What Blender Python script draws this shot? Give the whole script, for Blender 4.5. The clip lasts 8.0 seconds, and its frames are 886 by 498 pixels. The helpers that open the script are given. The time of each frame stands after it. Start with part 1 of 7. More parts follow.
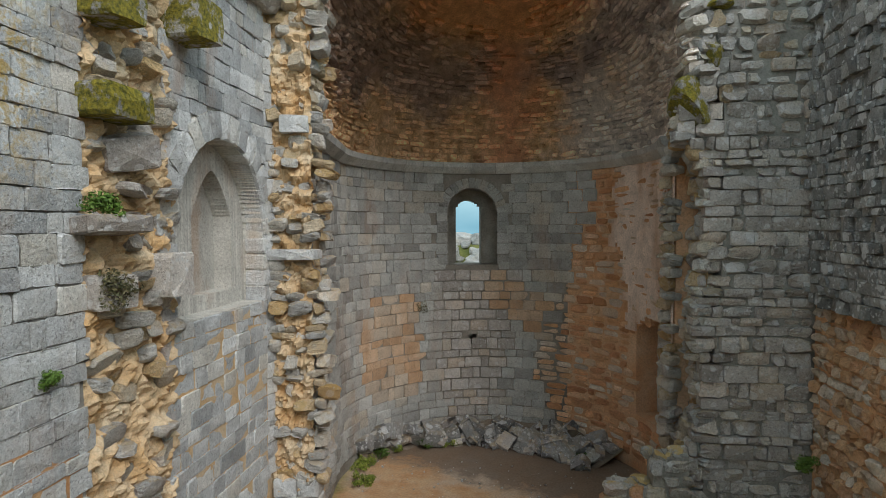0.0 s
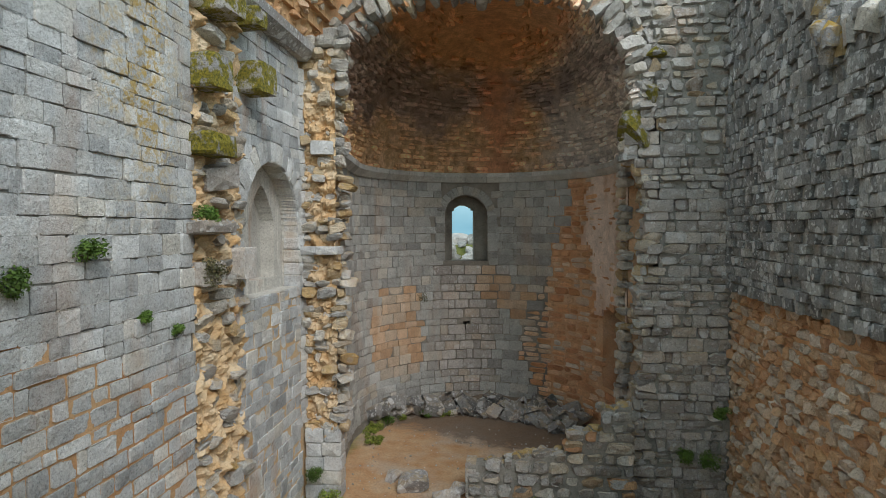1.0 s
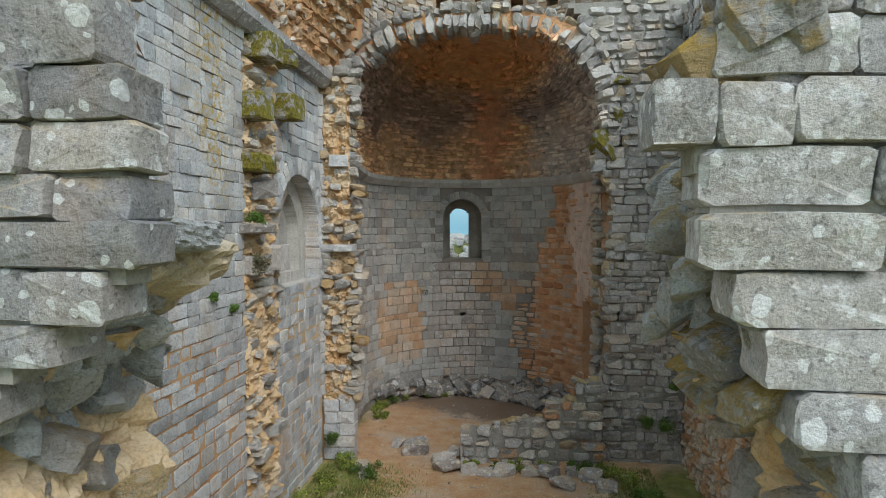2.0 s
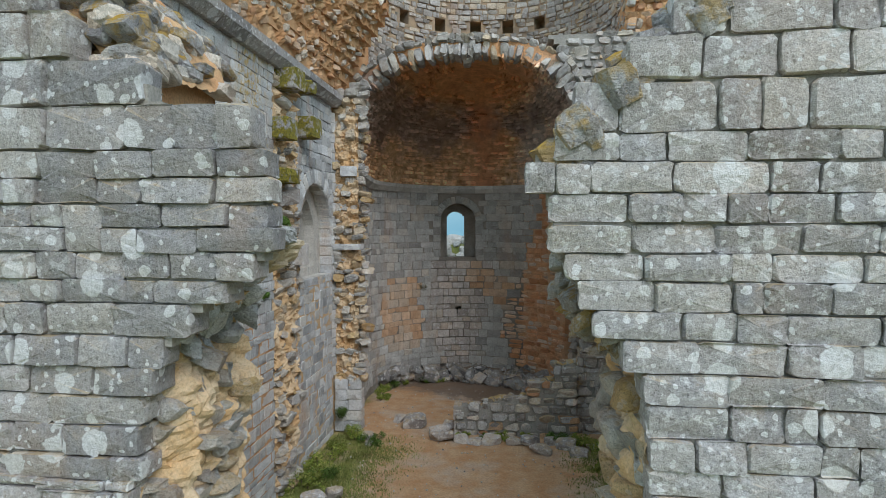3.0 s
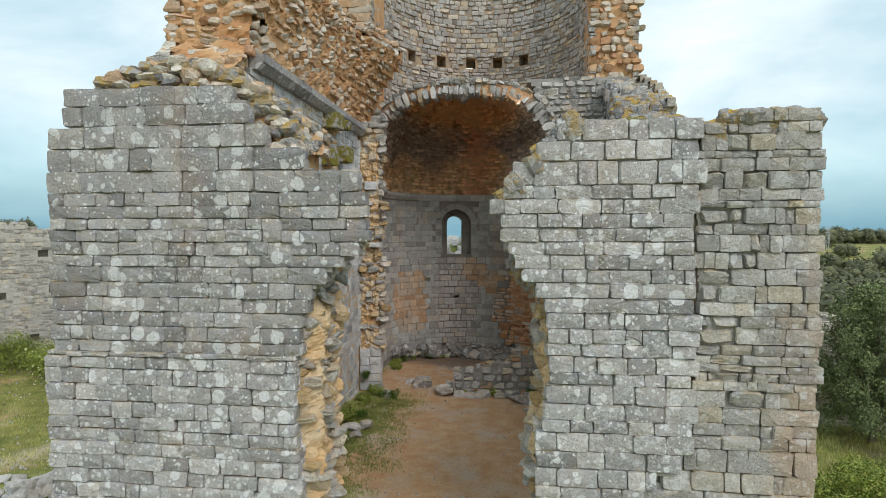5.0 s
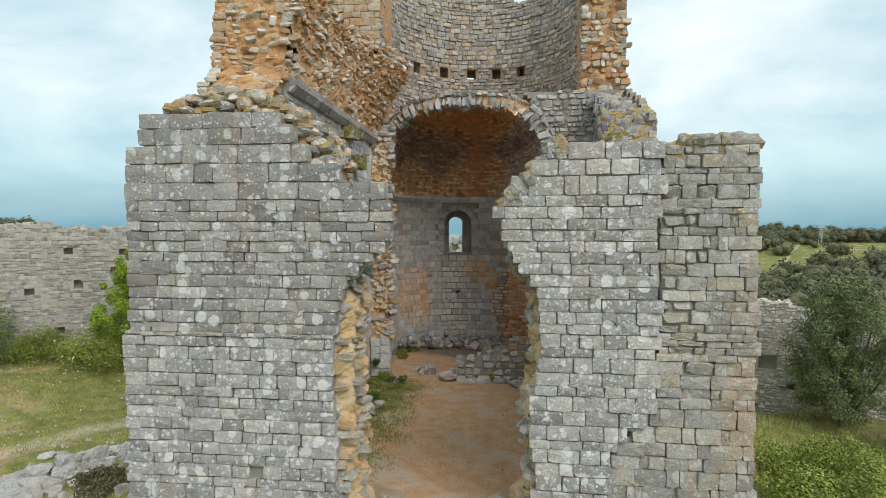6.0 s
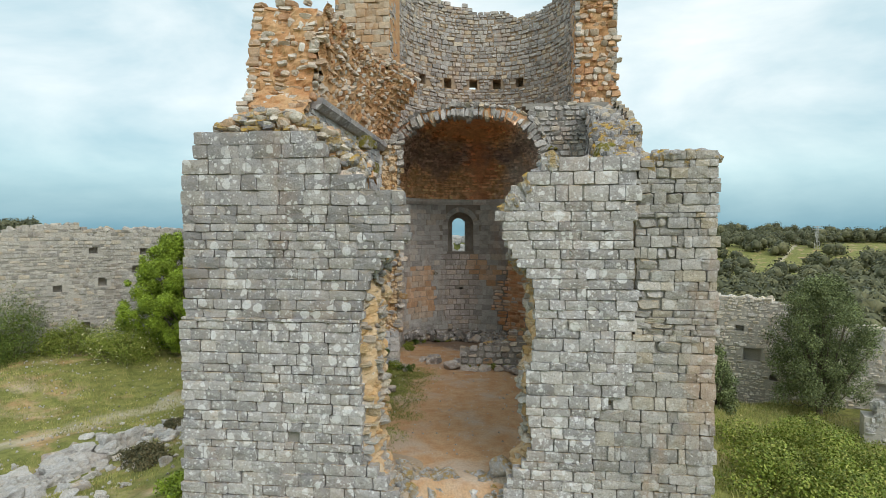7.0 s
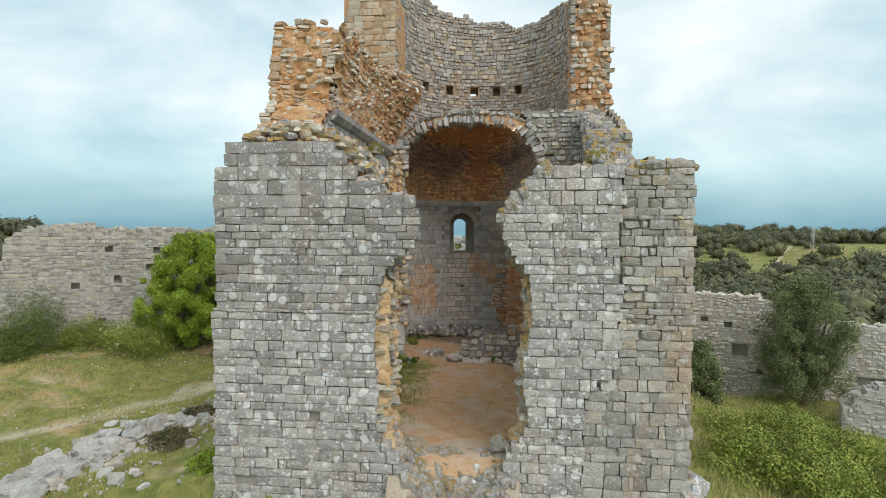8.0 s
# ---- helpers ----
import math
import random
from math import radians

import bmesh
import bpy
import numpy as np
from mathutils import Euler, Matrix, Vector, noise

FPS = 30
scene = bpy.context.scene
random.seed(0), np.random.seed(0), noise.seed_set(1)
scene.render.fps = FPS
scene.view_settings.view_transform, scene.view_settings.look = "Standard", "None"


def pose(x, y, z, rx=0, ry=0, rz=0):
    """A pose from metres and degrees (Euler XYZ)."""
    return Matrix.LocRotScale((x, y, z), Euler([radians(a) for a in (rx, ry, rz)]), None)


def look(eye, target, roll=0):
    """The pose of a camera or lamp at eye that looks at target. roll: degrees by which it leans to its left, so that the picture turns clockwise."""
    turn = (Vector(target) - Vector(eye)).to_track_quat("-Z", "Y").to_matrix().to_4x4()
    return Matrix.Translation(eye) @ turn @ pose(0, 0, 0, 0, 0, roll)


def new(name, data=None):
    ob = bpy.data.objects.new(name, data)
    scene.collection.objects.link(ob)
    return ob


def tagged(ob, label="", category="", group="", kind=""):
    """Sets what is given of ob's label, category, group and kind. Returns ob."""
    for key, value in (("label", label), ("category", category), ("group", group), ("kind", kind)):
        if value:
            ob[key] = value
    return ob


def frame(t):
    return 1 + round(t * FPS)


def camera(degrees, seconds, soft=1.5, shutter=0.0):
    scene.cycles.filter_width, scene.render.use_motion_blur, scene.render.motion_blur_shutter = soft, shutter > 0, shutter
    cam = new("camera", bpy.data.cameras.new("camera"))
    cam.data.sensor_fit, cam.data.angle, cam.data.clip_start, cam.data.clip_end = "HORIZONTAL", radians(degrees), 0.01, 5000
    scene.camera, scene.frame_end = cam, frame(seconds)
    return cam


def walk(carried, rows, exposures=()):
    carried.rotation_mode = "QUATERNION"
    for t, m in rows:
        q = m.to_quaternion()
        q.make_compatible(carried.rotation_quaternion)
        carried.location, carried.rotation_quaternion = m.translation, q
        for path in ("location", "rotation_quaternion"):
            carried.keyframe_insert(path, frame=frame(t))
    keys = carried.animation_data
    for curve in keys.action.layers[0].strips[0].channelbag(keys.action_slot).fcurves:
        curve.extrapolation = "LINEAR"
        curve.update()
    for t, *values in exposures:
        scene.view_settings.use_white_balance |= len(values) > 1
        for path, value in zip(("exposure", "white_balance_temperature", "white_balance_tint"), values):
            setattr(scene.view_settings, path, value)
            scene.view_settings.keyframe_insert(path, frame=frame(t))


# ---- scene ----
cam = camera(74.7, 8.0, soft=0.6)
PATH = [
    (0, (-0.137, 0.487, 5.164), (-0.375, 2.472, 5.087), -0.1),
    (0.5, (0.175, -0.967, 5.199), (-0.066, 1.017, 5.122), -0.1),
    (1, (0.23, -1.787, 5.181), (-0.012, 0.197, 5.107), -0.1),
    (1.5, (0.373, -2.725, 5.187), (0.13, -0.741, 5.112), 0.0),
    (1.7, (0.406, -3.123, 5.188), (0.165, -1.139, 5.114), -0.1),
    (2.8, (0.808, -5.173, 5.219), (0.565, -3.189, 5.149), -0.0),
    (3, (0.839, -5.567, 5.215), (0.596, -3.583, 5.146), 0.1),
    (3.5, (0.966, -6.578, 5.208), (0.728, -4.593, 5.14), 0.1),
    (4, (1.047, -7.587, 5.199), (0.812, -5.602, 5.13), 0.1),
    (4.5, (1.103, -8.678, 5.219), (0.871, -6.693, 5.152), 0.1),
    (4.7, (1.163, -9.07, 5.2), (0.927, -7.085, 5.138), 0.0),
    (5.8, (1.213, -11.062, 5.253), (0.987, -9.076, 5.187), 0.2),
    (6, (1.171, -11.406, 5.253), (0.946, -9.42, 5.186), 0.1),
    (6.5, (1.193, -12.371, 5.25), (0.97, -10.384, 5.183), 0.1),
    (7, (1.161, -13.18, 5.265), (0.938, -11.193, 5.199), 0.1),
    (7.5, (1.152, -13.865, 5.223), (0.932, -11.878, 5.159), 0.1),
    (8, (1.141, -14.531, 5.275), (0.923, -12.544, 5.209), 0.2),
]
walk(cam, [(t, look(eye, target, roll)) for t, eye, target, roll in PATH], [(0.0, 0.42, 6350, 10), (1.5, 0.45, 6300, 10), (3.0, 0.24, 6000, 11), (4.5, 0.17, 6350, 12), (8.0, 0.13, 6600, 12.5)])

# ---- world, sun ----
world = bpy.data.worlds.new("sky")
scene.world = world
world.use_nodes = True


def nd(tree, kind, **inputs):
    n = tree.nodes.new(kind)
    for key, value in inputs.items():
        n.inputs[int(key[1:]) if key[0] == "i" and key[1:].isdigit() else key.replace("_", " ")].default_value = value
    return n


def build_sky():
    t = world.node_tree
    t.nodes.clear()
    out, bg = t.nodes.new("ShaderNodeOutputWorld"), t.nodes.new("ShaderNodeBackground")
    sky = t.nodes.new("ShaderNodeTexSky")
    sky.sky_type, sky.sun_disc = "NISHITA", False
    sky.sun_elevation, sky.sun_rotation = radians(41), radians(151)
    sky.air_density, sky.dust_density = 1.0, 2.0
    coord = t.nodes.new("ShaderNodeTexCoord")
    sep = t.nodes.new("ShaderNodeSeparateXYZ")
    t.links.new(coord.outputs["Generated"], sep.inputs[0])
    # cloud deck: stretched noise over the direction, thicker with height
    stretch = t.nodes.new("ShaderNodeMapping")
    stretch.inputs["Scale"].default_value = (1.3, 1.3, 3.4)
    t.links.new(coord.outputs["Generated"], stretch.inputs[0])
    n1 = nd(t, "ShaderNodeTexNoise", Scale=1.7, Detail=6.0, Roughness=0.55, Distortion=0.3)
    t.links.new(stretch.outputs[0], n1.inputs["Vector"])
    cloud = t.nodes.new("ShaderNodeValToRGB")
    cloud.color_ramp.elements[0].position, cloud.color_ramp.elements[1].position = 0.38, 0.68
    cloud.color_ramp.elements[0].color, cloud.color_ramp.elements[1].color = (0.49, 0.665, 0.71, 1), (0.90, 0.965, 0.94, 1)
    t.links.new(n1.outputs["Fac"], cloud.inputs[0])
    low = t.nodes.new("ShaderNodeValToRGB")
    low.color_ramp.elements[0].position, low.color_ramp.elements[1].position = 0.0, 0.20
    low.color_ramp.elements[0].color, low.color_ramp.elements[1].color = (0.28, 0.48, 0.58, 1), (1, 1, 1, 1)
    mid = low.color_ramp.elements.new(0.09)
    mid.color = (0.66, 0.82, 0.86, 1)
    t.links.new(sep.outputs[2], low.inputs[0])
    mul = t.nodes.new("ShaderNodeMixRGB")
    mul.blend_type = "MULTIPLY"
    mul.inputs[0].default_value = 1.0
    t.links.new(cloud.outputs[0], mul.inputs[1])
    t.links.new(low.outputs[0], mul.inputs[2])
    gain = t.nodes.new("ShaderNodeVectorMath")
    gain.operation = "SCALE"
    gain.inputs["Scale"].default_value = CLOUD
    t.links.new(mul.outputs[0], gain.inputs[0])
    mix = t.nodes.new("ShaderNodeMixRGB")
    mix.inputs[0].default_value = 0.88
    t.links.new(sky.outputs[0], mix.inputs[1])
    t.links.new(gain.outputs[0], mix.inputs[2])
    bg.inputs["Strength"].default_value = 0.145
    t.links.new(mix.outputs[0], bg.inputs["Color"])
    t.links.new(bg.outputs[0], out.inputs[0])


CLOUD = 7.9
build_sky()
sun_lamp = bpy.data.lights.new("sun", "SUN")
sun_lamp.energy, sun_lamp.angle, sun_lamp.color = 1.5, radians(30), (1.0, 0.965, 0.92)
sun = new("sun", sun_lamp)
sun.matrix_world = look((13, -18, 20), (0, 0, 0))


# ---- materials ----
def shader(name):
    m = bpy.data.materials.new(name)
    m.use_nodes = True
    t = m.node_tree
    t.nodes.clear()
    out, b = t.nodes.new("ShaderNodeOutputMaterial"), t.nodes.new("ShaderNodeBsdfPrincipled")
    t.links.new(b.outputs[0], out.inputs[0])
    b.inputs["Roughness"].default_value = 0.9
    b.inputs["Specular IOR Level"].default_value = 0.25
    return m, t, b


def ramp(t, source, stops):
    r = t.nodes.new("ShaderNodeValToRGB")
    e = r.color_ramp.elements
    e[0].position, e[0].color = stops[0][0], (*stops[0][1], 1)
    e[1].position, e[1].color = stops[-1][0], (*stops[-1][1], 1)
    for p, c in stops[1:-1]:
        k = e.new(p)
        k.color = (*c, 1)
    t.links.new(source, r.inputs[0])
    return r.outputs[0]


def grey(v):
    return (v, v, v)


def mixed(t, fac, a, b, blend="MIX"):
    m = t.nodes.new("ShaderNodeMixRGB")
    m.blend_type = blend
    for k, v in ((0, fac), (1, a), (2, b)):
        if hasattr(v, "is_output"):
            t.links.new(v, m.inputs[k])
        else:
            m.inputs[k].default_value = v if k == 0 else (*v, 1)
    return m.outputs[0]


def calc(t, op, a, b=0.0):
    m = t.nodes.new("ShaderNodeMath")
    m.operation = op
    for k, v in ((0, a), (1, b)):
        if hasattr(v, "is_output"):
            t.links.new(v, m.inputs[k])
        else:
            m.inputs[k].default_value = v
    return m.outputs[0]


def noise_of(t, vec, scale, detail=4.0, rough=0.55, distortion=0.0):
    n = nd(t, "ShaderNodeTexNoise", Scale=scale, Detail=detail, Roughness=rough, Distortion=distortion)
    t.links.new(vec, n.inputs["Vector"])
    return n.outputs["Fac"]


def bumped(t, b, height, strength, distance):
    bp = nd(t, "ShaderNodeBump", Strength=strength, Distance=distance)
    t.links.new(height, bp.inputs["Height"])
    t.links.new(bp.outputs[0], b.inputs["Normal"])


def stone_material(name, stops, lichen=0.5, gold=0.3, stain=0.0, dark=0.35, scale=1.0, pale=(0.75, 0.755, 0.765), grit=0.9, rugged=0.0, spread=0.12, tones=0.13, side=0.12):
    """Weathered limestone: a tone for each stone, blotches, round crusts of pale lichen, golden lichen on upper faces, rust."""
    m, t, b = shader(name)
    geo, info = t.nodes.new("ShaderNodeNewGeometry"), t.nodes.new("ShaderNodeObjectInfo")
    pos = geo.outputs["Position"]
    rnd = calc(t, "FRACT", calc(t, "ADD", info.outputs["Random"], geo.outputs["Random Per Island"]))
    col = ramp(t, rnd, stops)
    tone = calc(t, "FRACT", calc(t, "MULTIPLY", rnd, 7.37))
    col = mixed(t, 1.0, col, ramp(t, tone, [(0.0, grey(1 - tones)), (1.0, grey(1 + tones))]), "MULTIPLY")
    big, mid_n, fine = noise_of(t, pos, 0.55 * scale, 3.0), noise_of(t, pos, 4.5 * scale, 5.0, 0.6), noise_of(t, pos, 28 * scale, 6.0, 0.7)
    col = mixed(t, 1.0, col, ramp(t, mid_n, [(0.3, grey(0.82)), (0.7, grey(1.15))]), "MULTIPLY")
    col = mixed(t, 1.0, col, ramp(t, fine, [(0.3, grey(0.7)), (0.5, grey(1.0)), (0.72, grey(1.2))]), "MULTIPLY")
    col = mixed(t, 1.0, col, ramp(t, noise_of(t, pos, 95 * scale, 4.0, 0.75), [(0.3, grey(0.74)), (0.5, grey(1.0)), (0.7, grey(1.25))]), "MULTIPLY")
    col = mixed(t, 1.0, col, ramp(t, noise_of(t, pos, 42 * scale, 2.0, 0.5), [(0.62, grey(1.0)), (0.68, grey(0.6))]), "MULTIPLY")
    if dark > 0:
        spots = noise_of(t, pos, 9.0 * scale, 6.0, 0.75)
        col = mixed(t, ramp(t, spots, [(0.56, grey(0.0)), (0.7, grey(dark))]), col, (0.055, 0.052, 0.048))
    if stain > 0:
        run = t.nodes.new("ShaderNodeMapping")
        run.inputs["Scale"].default_value = (1.4, 1.4, 0.45)
        t.links.new(pos, run.inputs[0])
        s = noise_of(t, run.outputs[0], 0.9, 5.0, 0.6)
        col = mixed(t, ramp(t, s, [(0.52, grey(0.0)), (0.66, grey(stain))]), col, (0.46, 0.22, 0.075))
    if lichen > 0:
        wob = t.nodes.new("ShaderNodeVectorMath")
        wob.operation = "MULTIPLY_ADD"
        nz = nd(t, "ShaderNodeTexNoise", Scale=11.0, Detail=3.0)
        t.links.new(pos, nz.inputs["Vector"])
        t.links.new(nz.outputs["Color"], wob.inputs[0])
        wob.inputs[1].default_value = (0.07, 0.07, 0.07)
        t.links.new(pos, wob.inputs[2])
        crust = 0.0
        for sc, lim, cut in ((3.2, 0.33, 0.5), (7.0, 0.30, 0.55), (15.0, 0.3, 0.6)):
            v = nd(t, "ShaderNodeTexVoronoi", Scale=sc * scale)
            t.links.new(wob.outputs[0], v.inputs["Vector"])
            ring = ramp(t, v.outputs["Distance"], [(lim * 0.92, grey(1.0)), (lim, grey(0.0))])
            sepc = t.nodes.new("ShaderNodeSeparateColor")
            t.links.new(v.outputs["Color"], sepc.inputs[0])
            some = ramp(t, sepc.outputs[0], [(cut, grey(0.0)), (cut + 0.03, grey(1.0))])
            crust = calc(t, "MAXIMUM", calc(t, "MULTIPLY", ring, some), crust)
        area = ramp(t, big, [(0.44, grey(spread)), (0.64, grey(1.0))])
        film = ramp(t, noise_of(t, pos, 10.0 * scale, 9.0, 0.78), [(0.535, grey(0.0)), (0.575, grey(0.7))])
        crust = calc(t, "MAXIMUM", calc(t, "MULTIPLY", crust, 0.9), calc(t, "MULTIPLY", film, area))
        crust = calc(t, "MULTIPLY", calc(t, "MULTIPLY", crust, ramp(t, fine, [(0.3, grey(0.55)), (0.6, grey(1.0))])), lichen)
        col = mixed(t, crust, col, pale)
    if gold > 0:
        nrm = t.nodes.new("ShaderNodeSeparateXYZ")
        t.links.new(geo.outputs["True Normal"], nrm.inputs[0])
        up = ramp(t, nrm.outputs[2], [(0.1, grey(side)), (0.8, grey(1.0))])
        g = ramp(t, noise_of(t, pos, 3.6 * scale, 6.0, 0.7), [(0.46, grey(0.0)), (0.55, grey(1.0))])
        col = mixed(t, calc(t, "MULTIPLY", calc(t, "MULTIPLY", up, g), gold), col, (0.55, 0.34, 0.04))
    t.links.new(col, b.inputs["Base Color"])
    h = calc(t, "ADD", calc(t, "MULTIPLY", mid_n, 0.7), calc(t, "MULTIPLY", fine, 0.6))
    if rugged > 0:
        beds = t.nodes.new("ShaderNodeMapping")
        beds.inputs["Scale"].default_value = (1.0, 1.0, 3.5)
        t.links.new(pos, beds.inputs[0])
        h = calc(t, "ADD", h, calc(t, "MULTIPLY", noise_of(t, beds.outputs[0], 7.0, 8.0, 0.72, 0.6), rugged))
        h = calc(t, "ADD", h, calc(t, "MULTIPLY", noise_of(t, pos, 24.0, 8.0, 0.75), 0.5 * rugged))
    bumped(t, b, h, grit, 0.045 + 0.03 * rugged)
    return m


def earth_material(name, a, c, pebbles=0.4, scale=1.0):
    m, t, b = shader(name)
    pos = t.nodes.new("ShaderNodeNewGeometry").outputs["Position"]
    big, fine = noise_of(t, pos, 1.1 * scale, 6.0, 0.62), noise_of(t, pos, 22 * scale, 6.0, 0.7)
    col = mixed(t, ramp(t, big, [(0.35, grey(0.0)), (0.65, grey(1.0))]), a, c)
    col = mixed(t, 1.0, col, ramp(t, fine, [(0.25, grey(0.6)), (0.5, grey(1.0)), (0.8, grey(1.3))]), "MULTIPLY")
    if pebbles > 0:
        v = nd(t, "ShaderNodeTexVoronoi", Scale=16.0 * scale)
        t.links.new(pos, v.inputs["Vector"])
        dots = ramp(t, v.outputs["Distance"], [(0.16, grey(1.0)), (0.24, grey(0.0))])
        patch = ramp(t, noise_of(t, pos, 1.7 * scale, 4.0), [(0.5, grey(0.0)), (0.7, grey(1.0))])
        col = mixed(t, calc(t, "MULTIPLY", calc(t, "MULTIPLY", dots, patch), pebbles), col, (0.42, 0.38, 0.33))
    t.links.new(col, b.inputs["Base Color"])
    bumped(t, b, calc(t, "ADD", big, calc(t, "MULTIPLY", fine, 0.4)), 0.6, 0.04)
    return m


GREY = [(0.0, (0.28, 0.272, 0.276)), (0.3, (0.34, 0.329, 0.332)), (0.7, (0.390, 0.376, 0.376)), (1.0, (0.45, 0.425, 0.405))]
WARM = [(0.0, (0.29, 0.265, 0.235)), (0.4, (0.37, 0.345, 0.31)), (0.8, (0.43, 0.405, 0.365)), (1.0, (0.45, 0.38, 0.30))]
LIGHT = [(0.0, (0.42, 0.43, 0.44)), (0.4, (0.54, 0.548, 0.555)), (0.8, (0.64, 0.645, 0.645)), (1.0, (0.62, 0.59, 0.54))]
JAMB = [(0.0, (0.52, 0.51, 0.50)), (0.3, (0.68, 0.665, 0.64)), (0.6, (0.76, 0.72, 0.66)), (0.8, (0.70, 0.56, 0.38)), (1.0, (0.66, 0.45, 0.22))]
BREACH = [(0.0, (0.54, 0.533, 0.525)), (0.4, (0.66, 0.655, 0.645)), (0.75, (0.76, 0.755, 0.745)), (0.88, (0.68, 0.56, 0.36)), (1.0, (0.66, 0.46, 0.20))]
# grey limestone with the east wall's shade put into the colour
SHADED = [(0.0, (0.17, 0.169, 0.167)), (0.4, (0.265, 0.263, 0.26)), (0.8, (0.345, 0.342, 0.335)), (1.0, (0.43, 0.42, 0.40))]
RUSTY = [(0.0, (0.50, 0.27, 0.15)), (0.35, (0.60, 0.38, 0.22)), (0.65, (0.58, 0.48, 0.39)), (1.0, (0.66, 0.58, 0.49))]
STAINED = [(0.0, (0.56, 0.27, 0.14)), (0.4, (0.74, 0.43, 0.24)), (0.7, (0.74, 0.55, 0.39)), (1.0, (0.70, 0.63, 0.55))]
BUFF = [(0.0, (0.28, 0.27, 0.25)), (0.4, (0.39, 0.372, 0.34)), (0.8, (0.46, 0.435, 0.39)), (1.0, (0.48, 0.41, 0.32))]

facade_stone = stone_material("facade_limestone", GREY, lichen=0.85, gold=0.35, stain=0.15, spread=0.0)
facade_low_stone = stone_material("pale_facade_limestone", [(p, tuple(1.12 * k for k in c)) for p, c in GREY], lichen=1.0, gold=0.3, stain=0.1, spread=0.75)
buff_stone = stone_material("buff_limestone", BUFF, lichen=0.5, gold=0.6, stain=0.2)
nave_stone = stone_material("nave_limestone", LIGHT, lichen=0.3, gold=0.2, stain=0.22, dark=0.25)
bay_stone = stone_material("ochre_washed_limestone", LIGHT, lichen=0.15, gold=0.0, stain=0.5, dark=0.12)
bared_stone = stone_material("bared_rusty_stone", STAINED, lichen=0.0, gold=0.0, stain=0.35, dark=0.3)
shaded_stone = stone_material("shaded_limestone", SHADED, lichen=0.75, gold=0.15, stain=0.0, dark=0.5, spread=0.3)
pier_stone = stone_material("pier_limestone", [(p, (1.27 * c[0], 1.25 * c[1], 1.30 * c[2])) for p, c in WARM], lichen=0.55, gold=0.25, stain=0.0, dark=0.4)
shoulder_stone = stone_material("buff_grey_limestone", [(0.0, (0.33, 0.318, 0.305)), (0.4, (0.41, 0.392, 0.372)), (0.8, (0.46, 0.435, 0.405)), (0.97, (0.47, 0.42, 0.35)), (1.0, (0.52, 0.42, 0.29))], lichen=0.45, gold=0.3, stain=0.3, dark=0.4, spread=0.05)
rusty_stone = stone_material("rusty_rubble_stone", RUSTY, lichen=0.1, gold=0.1, stain=0.3, dark=0.2)
rust_slab = stone_material("pale_rusty_slab", [(0.0, (0.52, 0.33, 0.20)), (0.3, (0.58, 0.47, 0.37)), (0.7, (0.66, 0.60, 0.53)), (1.0, (0.72, 0.68, 0.62))], lichen=0.2, gold=0.2, stain=0.35, dark=0.2)
DRUM_TONES = [(0.0, (0.30, 0.288, 0.275)), (0.4, (0.40, 0.385, 0.37)), (0.75, (0.48, 0.46, 0.43)), (0.92, (0.52, 0.46, 0.37)), (1.0, (0.54, 0.43, 0.30))]
drum_stone = stone_material("drum_limestone", DRUM_TONES, lichen=0.35, gold=0.2, stain=0.25, dark=0.4)
warm_block = stone_material("warm_buff_block", [(0.0, (0.48, 0.33, 0.21)), (0.5, (0.56, 0.43, 0.31)), (1.0, (0.56, 0.50, 0.42))], lichen=0.2, gold=0.2, stain=0.4, dark=0.25)
apse_stone = stone_material("apse_limestone", [(p, (1.20 * c[0], 1.27 * c[1], 1.34 * c[2])) for p, c in WARM], lichen=0.15, gold=0.0, stain=0.22, dark=0.6, tones=0.10)
cornice_stone = stone_material("pale_cornice_limestone", [(0.0, (0.52, 0.52, 0.50)), (1.0, (0.62, 0.61, 0.58))], lichen=0.2, gold=0.0, stain=0.1, dark=0.4)
patch_stone = stone_material("rust_stained_ashlar", [(0.0, (0.52, 0.33, 0.20)), (0.5, (0.60, 0.42, 0.28)), (1.0, (0.56, 0.48, 0.39))], lichen=0.05, gold=0.0, stain=0.4, dark=0.3)
rock_stone = stone_material("white_outcrop_limestone", [(0.0, (0.50, 0.49, 0.475)), (1.0, (0.66, 0.65, 0.63))], lichen=0.6, gold=0.12, stain=0.12, dark=0.45, rugged=1.0, pale=(0.78, 0.77, 0.755))
pale_rubble = stone_material("pale_rubble_limestone", [(0.0, (0.52, 0.495, 0.46)), (0.5, (0.64, 0.61, 0.565)), (1.0, (0.70, 0.65, 0.56))], lichen=0.4, gold=0.3, stain=0.2, dark=0.4, side=0.4)
far_stone = stone_material("curtain_wall_limestone", [(p, tuple(1.1 * k for k in c)) for p, c in BUFF], lichen=0.35, gold=0.2, stain=0.1, dark=0.4)
mortar = earth_material("ochre_lime_mortar", (0.58, 0.37, 0.18), (0.62, 0.50, 0.35), 0.6, 2.2)
core_mortar = earth_material("weathered_core_mortar", (0.46, 0.40, 0.32), (0.58, 0.46, 0.30), 0.8, 3.2)
joint_mortar = earth_material("dark_joint_mortar", (0.17, 0.16, 0.145), (0.33, 0.31, 0.28), 0.1, 1.6)
pale_mortar = earth_material("pale_lime_mortar", (0.40, 0.38, 0.345), (0.52, 0.49, 0.44), 0.2, 1.6)
